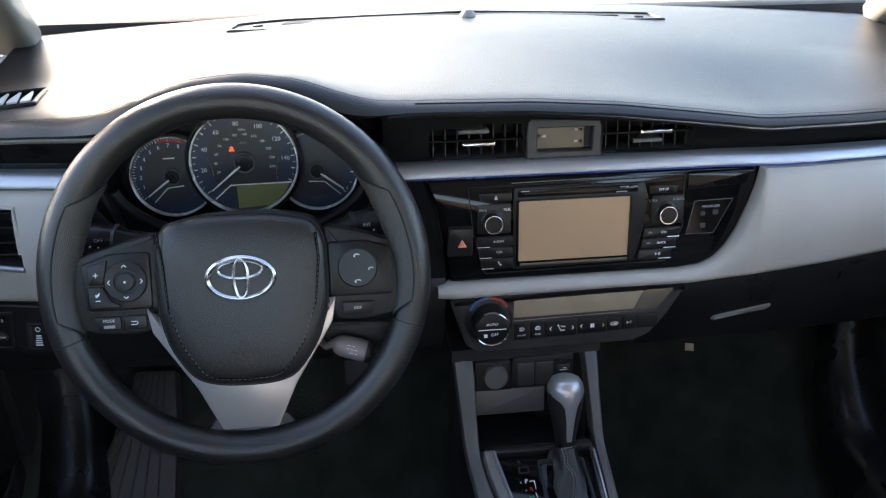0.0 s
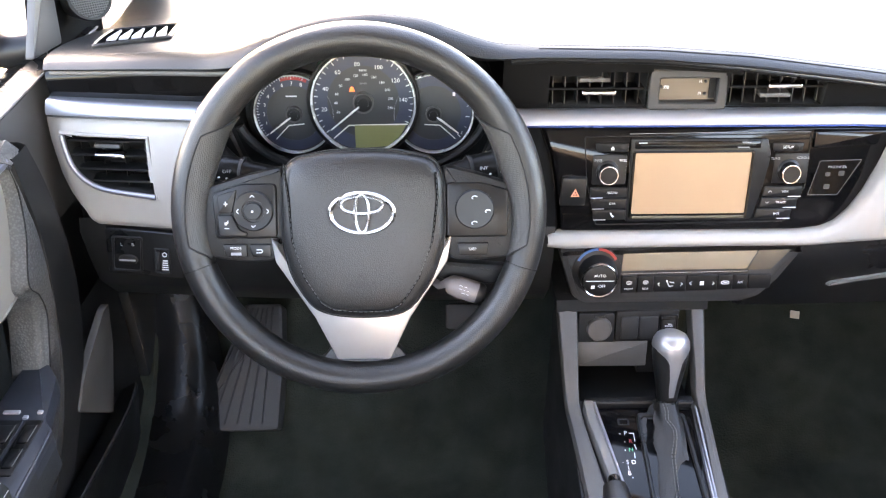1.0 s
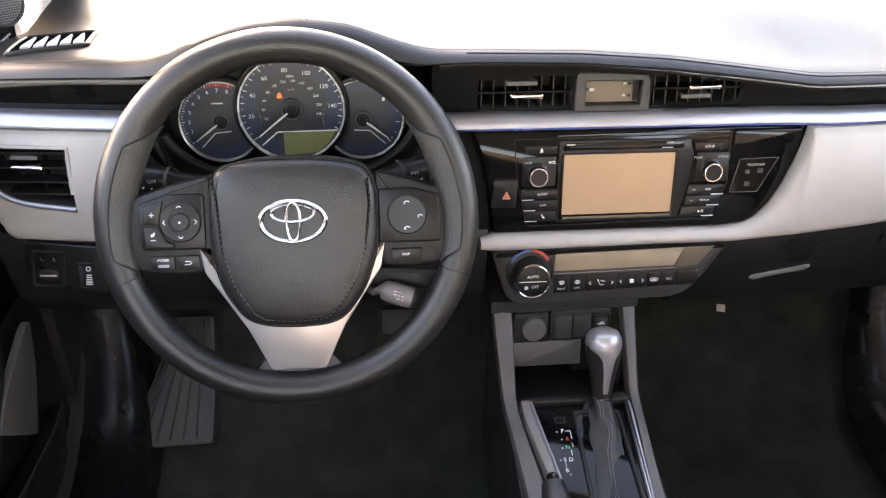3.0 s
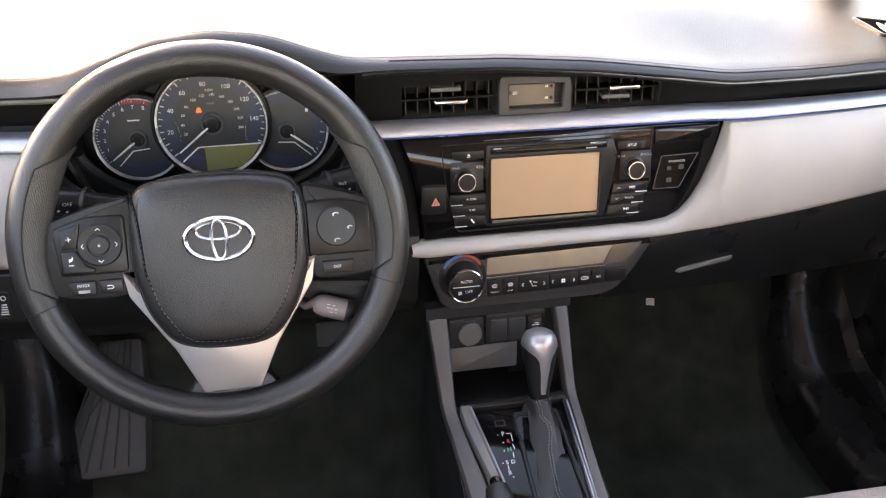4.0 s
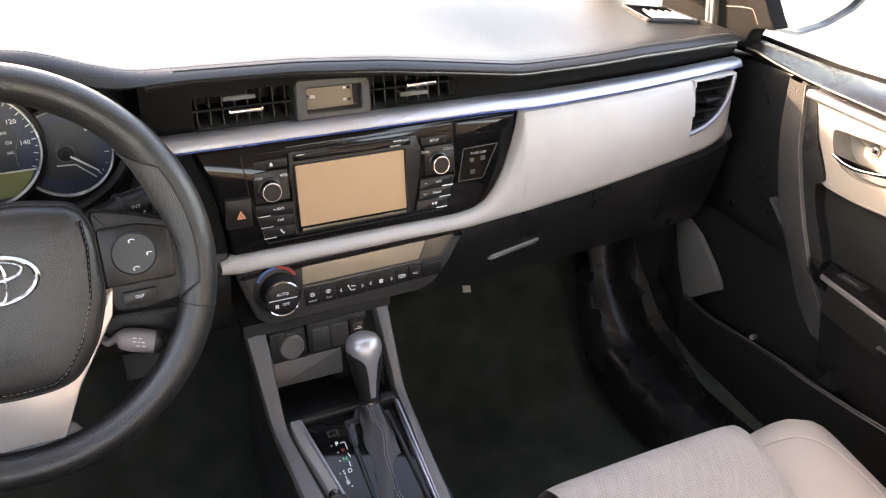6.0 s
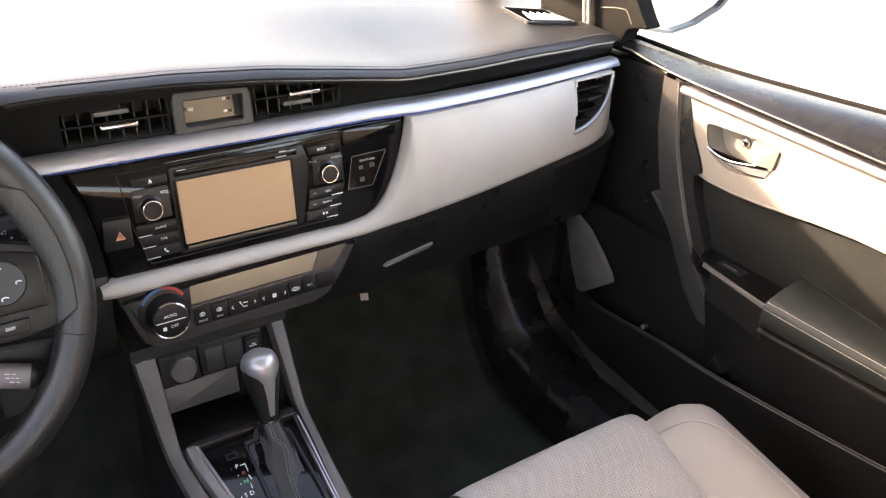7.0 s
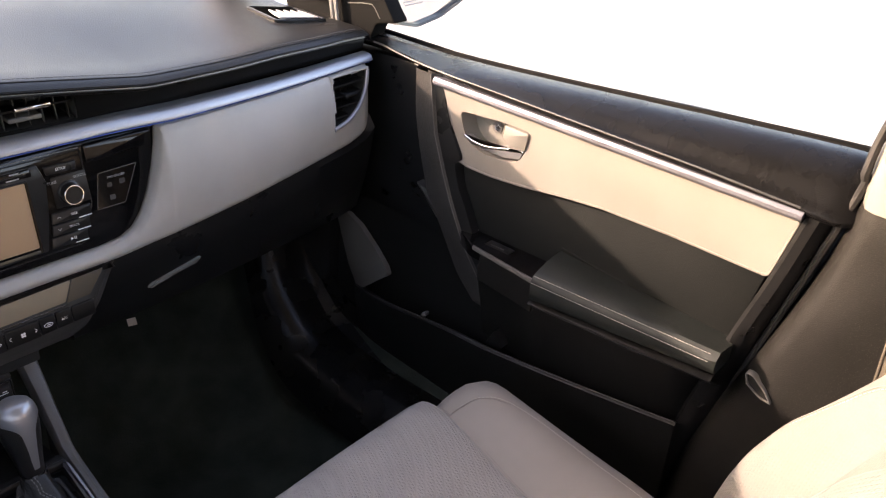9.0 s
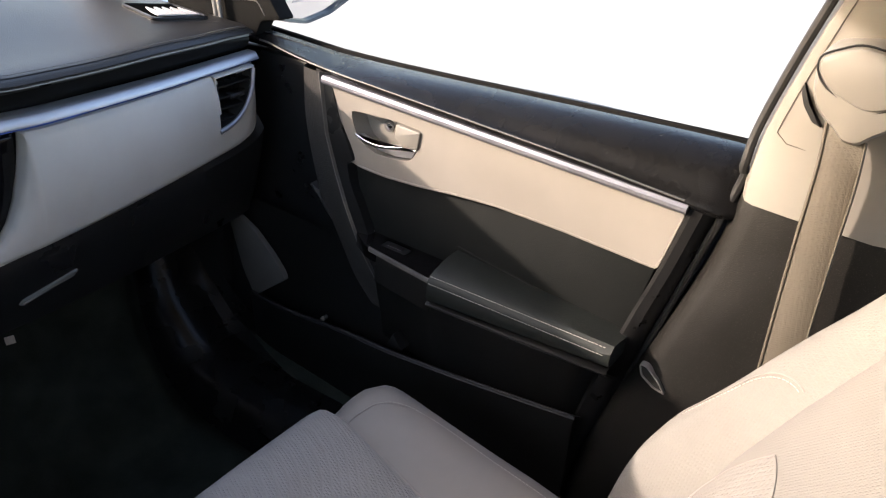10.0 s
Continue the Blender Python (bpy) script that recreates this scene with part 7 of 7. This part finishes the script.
    part("pocket_web", prism([(-0.128, 0.374), (-0.158, 0.378), (-0.140, 0.400)], wall_x(0.672, s), -0.02, 0.002, 0.001), SATIN, d)
    if s > 0:
        part("pocket_stud", tube([X(0.690, 0.008, 0.352), X(0.676, 0.004, 0.357)], 0.004, n=8), GREY, d)
    # mirror sail and tweeter
    sail = rounded([(0.42, 0.750), (0.222, 0.752), (0.208, 0.787), (0.165, 0.797), (0.180, 0.812), (0.200, 0.838), (0.245, 0.89), (0.30, 0.95), (0.46, 0.95)] if s > 0 else [(0.47, 0.755), (0.262, 0.768), (0.300, 0.800), (0.360, 0.950), (0.50, 0.95)], 0.008, 3)
    part("sail_panel", prism(sail, wall_x(0.735, s), -0.03, 0.0, 0.004), SAIL, d, "triangular panel at the mirror")
    if s < 0:
        part("sash_trim", prism(rounded([(0.316, 0.788), (0.229, 0.794), (0.276, 0.858), (0.350, 0.955), (0.392, 0.955), (0.326, 0.850)], 0.006, 3), wall_x(0.735, s), -0.004, 0.006, 0.003), GREY, d, "grey trim along the window's front edge")
    if s > 0:
        part("sail_seam", tube([X(0.7345, y, z) for y, z in ((0.272, 0.806), (0.240, 0.813), (0.218, 0.8155), (0.212, 0.812), (0.199, 0.797))], 0.0009, n=6), GREY, d)
        for y, r in ((0.290, 0.0036), (0.2795, 0.0034)):
            part("sash_strip", tube([X(0.722, y + 0.22 * k, 0.770 + k) for k in (0.0, 0.02, 0.06, 0.14)], r, n=8), MIDGREY, d, "grey sash strip")
    c, ax = X(0.712 if s > 0 else 0.698, 0.352, 0.838), Vector((-s * 0.62, -0.76, 0.16)).normalized()
    a = ax.cross(Vector((0, 0, 1))).normalized()
    b = a.cross(ax)
    disc = lambda r, w: [c + ax * w + (a * math.cos(2 * math.pi * i / 28) + b * math.sin(2 * math.pi * i / 28)) * r for i in range(28)]
    tw = part("tweeter", loft([disc(0.030, -0.035), disc(0.030, 0.004), disc(0.0285, 0.008), disc(0.0255, 0.008), disc(0.0250, 0.005), disc(0.001, 0.0060)], close=True), BLACK, d, "small round tweeter")
    bm = bmesh.new()
    for i in range(-8, 9):
        h = math.sqrt(max(0.0, 0.0245 ** 2 - (i * 0.0030) ** 2))
        if h > 0.003:
            tube([c + ax * 0.0072 + a * (i * 0.0030) + b * t for t in (-h, h)], 0.0006, bm=bm, n=4)
            tube([c + ax * 0.0072 + b * (i * 0.0030) + a * t for t in (-h, h)], 0.0006, bm=bm, n=4)
    part("tweeter_mesh", bm, GREY, tw, "woven metal mesh")
    rows = []
    for y, z1 in ((0.25, 0.80), (0.13, 0.94), (0.0, 1.07), (-0.14, 1.20), (-0.35, 1.21), (-0.59, 1.21)):
        z0 = z_belt(y) - 0.02
        rows.append([X(0.792 - 0.42 * (z - 0.80), y, z) for z in (z0, (z0 + z1) / 2, z1)])
    g = part("window_glass", loft(rows), GLASS, d, "clear side window")
    g.visible_shadow = False
    return d


front_door(1)
front_door(-1)


# ---- outside mirrors ----
def side_mirror(s):
    m = thing("side_mirror", (s * 0.82, 0.28, 0.77), "dark outside mirror on the door, showing the bright yard", "mirror", "side mirrors")
    out = rounded([(0.800, 0.800), (0.812, 0.776), (0.838, 0.762), (0.907, 0.7455), (0.985, 0.751), (1.060, 0.772), (1.095, 0.800), (1.090, 0.850), (1.05, 0.885), (0.90, 0.895), (0.82, 0.880), (0.800, 0.845)], 0.012, 4)
    cx, cz = 0.945, 0.823
    tilt = lambda u, v, w: Vector((s * u, 0.250 + 0.16 * (u - 0.80) - w - 0.10 * (v - 0.80), v))
    rows = [[tilt(cx + (u - cx) * k, cz + (v - cz) * k, w) for u, v in out] for k, w in ((0.925, -0.004), (0.94, 0.004), (1.0, 0.007), (1.03, -0.004), (1.04, -0.03), (0.98, -0.075), (0.75, -0.105), (0.3, -0.118), (0.05, -0.12))]
    part("housing", loft(rows, close=True), SATIN, m, "black mirror housing")
    part("mirror_glass", prism([(cx + (u - cx) * 0.93, cz + (v - cz) * 0.93) for u, v in out], tilt, -0.008, -0.002), MIRROR, m, "silvered mirror glass")
    for i, (a, b) in enumerate(((0.86, 0.93), (0.865, 0.925))):
        bar(a, 0.795 - 0.006 * i, b, 0.793 - 0.006 * i, tilt, -0.002, DIMPRINT, m, wide=0.002)
    part("arm", tube([(s * 0.74, 0.30, 0.79), (s * 0.79, 0.29, 0.785), (s * 0.85, 0.30, 0.795)], 0.022, n=12), SATIN, m)


side_mirror(1)
side_mirror(-1)


# ---- passenger seat ----
seat = thing("passenger_seat", (0.34, -0.42, 0.12), "beige-grey cloth passenger seat with stitched side bolsters", "car seat")
SX = 0.325     # middle of the seat


def cushion_z(y):
    return lerp([(-0.66, 0.385), (-0.50, 0.398), (-0.36, 0.410), (-0.26, 0.418), (-0.215, 0.416), (-0.190, 0.409), (-0.172, 0.388), (-0.163, 0.350), (-0.160, 0.28)], y)


def cushion_half(y):
    """Half the width of the cushion's middle."""
    return soft(((-0.66, 0.092), (-0.45, 0.093), (-0.38, 0.098), (-0.329, 0.110), (-0.259, 0.130), (-0.216, 0.140), (-0.16, 0.141)), y, 0.03)


ys = span(-0.64, -0.27, 14) + [-0.25, -0.235, -0.22, -0.208, -0.197, -0.187, -0.178, -0.171, -0.166, -0.163, -0.1615, -0.160]
rows = []
for y in ys:
    z = soft(((-0.66, 0.385), (-0.50, 0.398), (-0.36, 0.410), (-0.26, 0.418), (-0.215, 0.416), (-0.190, 0.409), (-0.172, 0.388), (-0.163, 0.350), (-0.160, 0.28)), y, 0.004)
    rows.append([Vector((SX + cushion_half(y) * e, y + 0.012 * max(0.0, min(1.0, (y + 0.36) / 0.15)) + 0.003 * abs(e) ** 3, z + 0.006 * (1 - e * e) - 0.004 * max(0.0, abs(e) - 0.88) / 0.12)) for e in span(-1, 1, 23)])
part("cushion", loft(rows), SEATCLOTH, seat, "ribbed pale grey cloth cushion")
part("cushion_base", box((SX, -0.42, 0.25), (0.42, 0.48, 0.20), 0.03), SEATSIDE, seat)
part("seat_rail", box((SX, -0.42, 0.13), (0.36, 0.50, 0.05), 0.01), DEEP, seat)
for s in (1, -1):
    rows = []
    prof = [(0.0, -0.003), (0.10, 0.011), (0.30, 0.024), (0.52, 0.028), (0.74, 0.018), (0.90, -0.008), (0.98, -0.045), (1.0, -0.10), (1.0, -0.20)]
    for i, y in enumerate(span(-0.64, -0.172, 34)):
        k = (y + 0.64) / 0.468
        front = max(0.0, (y + 0.245) / 0.073)
        drop = 0.085 * front ** 2.4
        x0 = cushion_half(y) - 0.005
        wide = 0.238 - x0 - 0.050 * front ** 2.2 - 0.015 * max(0.0, (0.4 - k) / 0.4)
        z = cushion_z(min(y, -0.24)) + 0.0
        row = []
        for u, dz in prof:
            dz2 = dz if dz > -0.15 else -0.20
            row.append(Vector((SX + s * (x0 + wide * u), y + 0.006 * max(0.0, min(1.0, (y + 0.36) / 0.15)) - 0.004 * u, max(0.20, z + dz2 * (1.0 if dz < 0 else (1 - front * 0.4)) - drop))))
        rows.append(row)
    b = part("bolster", loft(rows), SEATSIDE, seat, "smooth taupe side bolster")
    line = []
    for y, u in smooth_rows([(-0.224, 0.02), (-0.232, 0.10), (-0.246, 0.30), (-0.268, 0.47), (-0.311, 0.60), (-0.363, 0.63), (-0.43, 0.62), (-0.60, 0.60)], 5):
        front = max(0.0, (y + 0.245) / 0.073)
        x0 = cushion_half(y) - 0.005
        wide = 0.238 - x0 - 0.050 * front ** 2.2 - 0.015 * max(0.0, (0.4 - (y + 0.64) / 0.468) / 0.4)
        line.append(Vector((SX + s * (x0 + wide * u), y - 0.004 * u, cushion_z(min(y, -0.24)) + lerp(prof, u) - 0.085 * front ** 2.4 + 0.0008)))
    part("stitching", dashes(line, length=0.0034, gap=0.0018, r=0.0005), THREAD, b, "pale stitches")
    part("seam", tube([p + Vector((-s * 0.0022, 0, -0.0008)) for p in line], 0.0009, n=5), SEATSIDE, b)
    part("welt", tube([Vector((SX + s * (cushion_half(y) - 0.0025), y, cushion_z(y) - 0.0015)) for y in span(-0.62, -0.205, 24)], 0.0016, n=6), SEATSIDE, b)

# backrest
Y_BOL = [(0.36, -0.540), (0.445, -0.550), (0.50, -0.560), (0.55, -0.576), (0.60, -0.603), (0.653, -0.638), (0.71, -0.669), (0.75, -0.697), (0.79, -0.724), (0.90, -0.780), (1.00, -0.825), (1.06, -0.865)]


BACK = ((0.0, -0.004), (0.10, 0.10), (0.28, 0.50), (0.45, 0.84), (0.60, 0.985), (0.74, 1.0), (0.88, 0.90), (0.97, 0.62), (1.0, 0.25), (0.99, -0.6), (0.95, -1.6))


def y_bol(z):
    return soft(Y_BOL, z, 0.03)


rows = []
for z in span(0.37, 1.04, 40):
    yb = y_bol(z)
    top = max(0.0, (z - 0.93) / 0.11)
    half = 0.150 - 0.02 * top
    yc = lerp([(0.37, -0.595), (0.5, -0.625), (0.62, -0.668), (0.70, -0.704), (0.80, -0.755), (0.92, -0.805), (1.04, -0.865)], z) - 0.02 * top ** 2
    rows.append([Vector((SX + half * t, yc + 0.010 * t * t - 0.004 * max(0.0, abs(t) - 0.86) / 0.14, z)) for t in span(-1, 1, 19)])
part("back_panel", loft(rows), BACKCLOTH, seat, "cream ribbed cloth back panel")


def y_panel(x, z, lift=0.0):
    """Surface of the backrest's middle panel."""
    t = (x - SX) / 0.150
    return Vector((x, lerp([(0.37, -0.595), (0.5, -0.625), (0.62, -0.668), (0.70, -0.704), (0.80, -0.755)], z) + 0.010 * t * t + lift, z))


# ribbed insert sewn into the lower half of the panel
W_INS = [(0.37, 0.146), (0.50, 0.1435), (0.575, 0.1400), (0.622, 0.1264), (0.654, 0.1120), (0.681, 0.094)]
top_z = lambda t: 0.681 + 0.015 * (1 - t * t)
rows = []
for k in span(0, 1, 26):
    z0 = 0.37 + 0.311 * k
    rows.append([y_panel(SX + lerp(W_INS, z0) * t, z0 + (top_z(t) - 0.681) * k, 0.0032 - 0.0026 * max(abs(t), k) ** 12) for t in span(-1, 1, 21)])
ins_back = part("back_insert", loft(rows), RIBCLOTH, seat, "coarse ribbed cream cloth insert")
part("seam", tube([y_panel(SX + 0.094 * t, top_z(t), 0.0006) for t in span(-1, 1, 24)], 0.0009, n=5), SEATSIDE, ins_back)
for s in (1, -1):
    part("seam", tube([y_panel(SX + s * lerp(W_INS, z), z, 0.0006) for z in span(0.45, 0.681, 24)], 0.0009, n=5), SEATSIDE, ins_back)
for s in (1, -1):
    rows = []
    for z in span(0.37, 1.04, 44):
        yb = y_bol(z)
        yc = lerp([(0.37, -0.595), (0.5, -0.625), (0.62, -0.668), (0.70, -0.704), (0.80, -0.755), (0.92, -0.805), (1.04, -0.865)], z)
        top = max(0.0, (z - 0.90) / 0.14)
        lean = 0.012 * math.sin(z * 7)
        row = []
        for u, k in BACK:
            row.append(Vector((SX + s * (0.144 - 0.02 * top + (0.112 + lean - 0.03 * top) * u), yc + (yb - yc + 0.004) * k * (1 - 0.6 * top) if k > -0.1 else yc + 0.06 * k, z)))
        rows.append(row)
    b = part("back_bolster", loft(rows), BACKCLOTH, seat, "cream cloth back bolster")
    pts = []
    for u, z in smooth_rows([(0.82, 0.46), (0.78, 0.56), (0.70, 0.615), (0.637, 0.647), (0.578, 0.6746), (0.506, 0.690), (0.40, 0.7013), (0.292, 0.7058), (0.20, 0.7050)], 6):
        yb, yc = y_bol(z), lerp([(0.37, -0.595), (0.5, -0.625), (0.62, -0.668), (0.70, -0.704), (0.80, -0.755)], z)
        pts.append(Vector((SX + s * (0.144 + (0.112 + 0.012 * math.sin(z * 7)) * u), yc + (yb - yc + 0.004) * lerp(BACK[:8], u) + 0.0006, z)))
    part("seam", tube(pts, 0.0008, n=5), SEATSIDE, b)
    part("stitching", dashes([p + Vector((-s * 0.003, 0.0008, -0.003)) for p in pts], length=0.0034, gap=0.0018, r=0.0005), THREAD, b, "pale stitches")
rows = []
for z in span(0.37, 1.04, 12):
    yc = lerp([(0.37, -0.70), (0.70, -0.82), (1.04, -0.93)], z)
    rows.append([Vector((SX + 0.245 * t, yc - 0.02 * (1 - t * t), z)) for t in span(-1, 1, 9)])
part("back_shell", loft(rows), SEATSIDE, seat)
part("back_top", tube([Vector((SX + 0.20 * t, -0.890 + 0.015 * t * t, 1.035 - 0.02 * t * t)) for t in span(-1, 1, 11)], 0.042, n=14), BACKCLOTH, seat)


# ---- centre pillar trim, passenger side and driver side ----
for s, n in ((1, "right"), (-1, "left")):
    LOW = [(0.20, -0.445, -0.80), (0.33, -0.456, -0.80), (0.42, -0.476, -0.80), (0.52, -0.506, -0.80), (0.62, -0.533, -0.80), (0.70, -0.551, -0.80), (0.776, -0.560, -0.80)]
    rows = [[Vector((s * x, y, z)) for x, y in ((0.76, a + 0.012), (0.715, a + 0.006), (0.698, a - 0.004), (0.690, a - 0.02), (0.687, a - 0.06), (0.690, a - 0.14), (0.70, b))] for z, a, b in smooth_rows(LOW, 4)]
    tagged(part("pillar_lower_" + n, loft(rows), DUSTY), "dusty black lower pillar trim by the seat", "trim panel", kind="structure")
    UP = [(0.777, -0.5565, 0.684), (0.81, -0.5535, 0.687), (0.86, -0.5560, 0.688), (0.95, -0.575, 0.674), (1.05, -0.602, 0.652), (1.14, -0.630, 0.63), (1.25, -0.665, 0.60)]
    rows = [[Vector((s * (x0 + dx), a - dy, z)) for dx, dy in ((0.08, -0.004), (0.022, 0.0), (0.006, 0.006), (0.0, 0.016), (-0.002, 0.06), (0.0, 0.14), (0.02, 0.19), (0.08, 0.20))] for z, a, x0 in smooth_rows(UP, 5)]
    rows = [[p + (Vector((s * 0.06, 0, 0))) for p in rows[0]]] + rows
    tagged(part("pillar_upper_" + n, loft(rows), CREAM_HARD), "cream plastic upper pillar trim", "trim panel", kind="structure")
    tagged(part("pillar_joint_" + n, tube([Vector((s * 0.6875, -0.6184, 0.8494)), Vector((s * 0.6875, -0.585, 0.8508))] + [Vector((s * (x0 - 0.0004), a - 0.0165, z)) for z, a, x0 in smooth_rows(UP, 5)[10:]], 0.0005, n=5), BELT), "thin joint in the pillar trim", "trim", kind="structure")
    tagged(part("door_seal_" + n, tube([Vector((s * (x0 + 0.012), a + 0.004, z)) for z, a, x0 in smooth_rows([(0.30, -0.447, 0.715), (0.52, -0.50, 0.712), (0.776, -0.552, 0.702)] + UP[1:], 4)], 0.005, n=8), RUBBER), "black rubber door seal", "trim", kind="structure")
    P = wall_x(0.688, s)
    al = [(-0.505, 0.528), (-0.515, 0.529), (-0.535, 0.514), (-0.547, 0.499), (-0.530, 0.501), (-0.511, 0.512)]
    if s > 0:
        clip = thing("pillar_clip", (0.688, -0.525, 0.50), "small almond-shaped recess with a pale rim in the pillar trim", "trim clip")
        part("rim", ring(rounded(al, 0.004, 4), shrink(rounded(al, 0.004, 4), 0.0018), P, -0.006, 0.005, 0.0008), MIDGREY, clip)
        part("hollow", prism(shrink(rounded(al, 0.004, 4), 0.0015), P, -0.006, 0.002), DEEP, clip)

# seat belt with its upper guide
belt = thing("seat_belt", (0.66, -0.66, 0.40), "tan seat belt webbing under a cream guide cover", "seat belt")
A = [(0.652, -0.637, 0.893), (0.648, -0.643, 0.85), (0.646, -0.648, 0.77), (0.645, -0.656, 0.66), (0.645, -0.667, 0.52), (0.647, -0.678, 0.38)]
rows = []
for x, y, z in smooth_rows(A, 5):
    w = 0.0210
    rows.append([Vector((x, y + w, z)), Vector((x - 0.0016, y + w * 0.9, z)), Vector((x - 0.002, y, z - 0.004)), Vector((x - 0.0016, y - w * 0.9, z - 0.008)), Vector((x, y - w, z - 0.009)), Vector((x + 0.0012, y, z - 0.004))])
part("webbing", loft(rows, close=True, caps=True), BELT, belt, "tan woven webbing")
for e in (-0.9, 0.9):
    part("webbing_edge", tube([Vector((x - 0.0022, y + e * 0.0210, z - 0.004 + 0.0045 * e)) for x, y, z in smooth_rows(A, 5)], 0.0011, n=5), BELT, belt)
G = lambda u, v, w=0.0: Vector((0.668 - w - 0.02 * (v - 0.9), u, v))
cov = [(-0.5917, 0.9512), (-0.5947, 0.9235), (-0.604, 0.9037), (-0.6276, 0.8879), (-0.636, 0.8790), (-0.6515, 0.8795), (-0.660, 0.8900), (-0.678, 0.905), (-0.688, 0.935), (-0.682, 0.965), (-0.645, 0.978), (-0.602, 0.968)]
cov = rounded(cov, 0.009, 4)
rows = [[G(-0.636 + (u + 0.636) * k, 0.920 + (v - 0.920) * k, w) for u, v in cov] for k, w in ((1.0, -0.01), (1.0, 0.014), (0.97, 0.022), (0.88, 0.028), (0.6, 0.031), (0.2, 0.032))]
gd = part("guide_cover", loft(rows, close=True, caps=True), CREAM_HARD, belt, "rounded cream guide cover")
lid = [(-0.5955, 0.9555), (-0.596, 0.9440), (-0.603, 0.9330), (-0.614, 0.9255), (-0.6397, 0.9160), (-0.6540, 0.9165), (-0.674, 0.9280), (-0.682, 0.950), (-0.670, 0.968), (-0.625, 0.972)]
lid = rounded(lid, 0.010, 4)
part("guide_lid", prism(lid, G, 0.02, 0.036, 0.006), CREAM_HARD, gd, "raised lid of the guide")
part("lid_gap", tube([G(u, v, 0.0305) for u, v in shrink(lid, -0.0012)], 0.0011, n=5, closed=True), DEEP, gd)
part("slider_slot", prism(rounded([(-0.5836, 0.9200), (-0.5943, 0.8998), (-0.6009, 0.8929), (-0.6128, 0.8786), (-0.6025, 0.8814), (-0.5896, 0.8955), (-0.5832, 0.9084)], 0.003, 3), lambda u, v, w=0.0: Vector((0.686 - w, u, v)), -0.01, 0.008, 0.001), DEEP, gd)

# wiper resting at the foot of the windscreen
wip = thing("windscreen_wiper", (-0.20, 0.80, 0.80), "black wiper arm resting below the windscreen", "wiper")
part("arm", tube([(-0.66, 0.82, 0.745), (-0.30, 0.815, 0.752), (0.10, 0.812, 0.755)], [0.010, 0.008, 0.006], n=8), RUBBER, wip)
part("blade", tube([(-0.45, 0.80, 0.758), (-0.05, 0.796, 0.764), (0.35, 0.80, 0.760)], 0.005, n=6), RUBBER, wip)
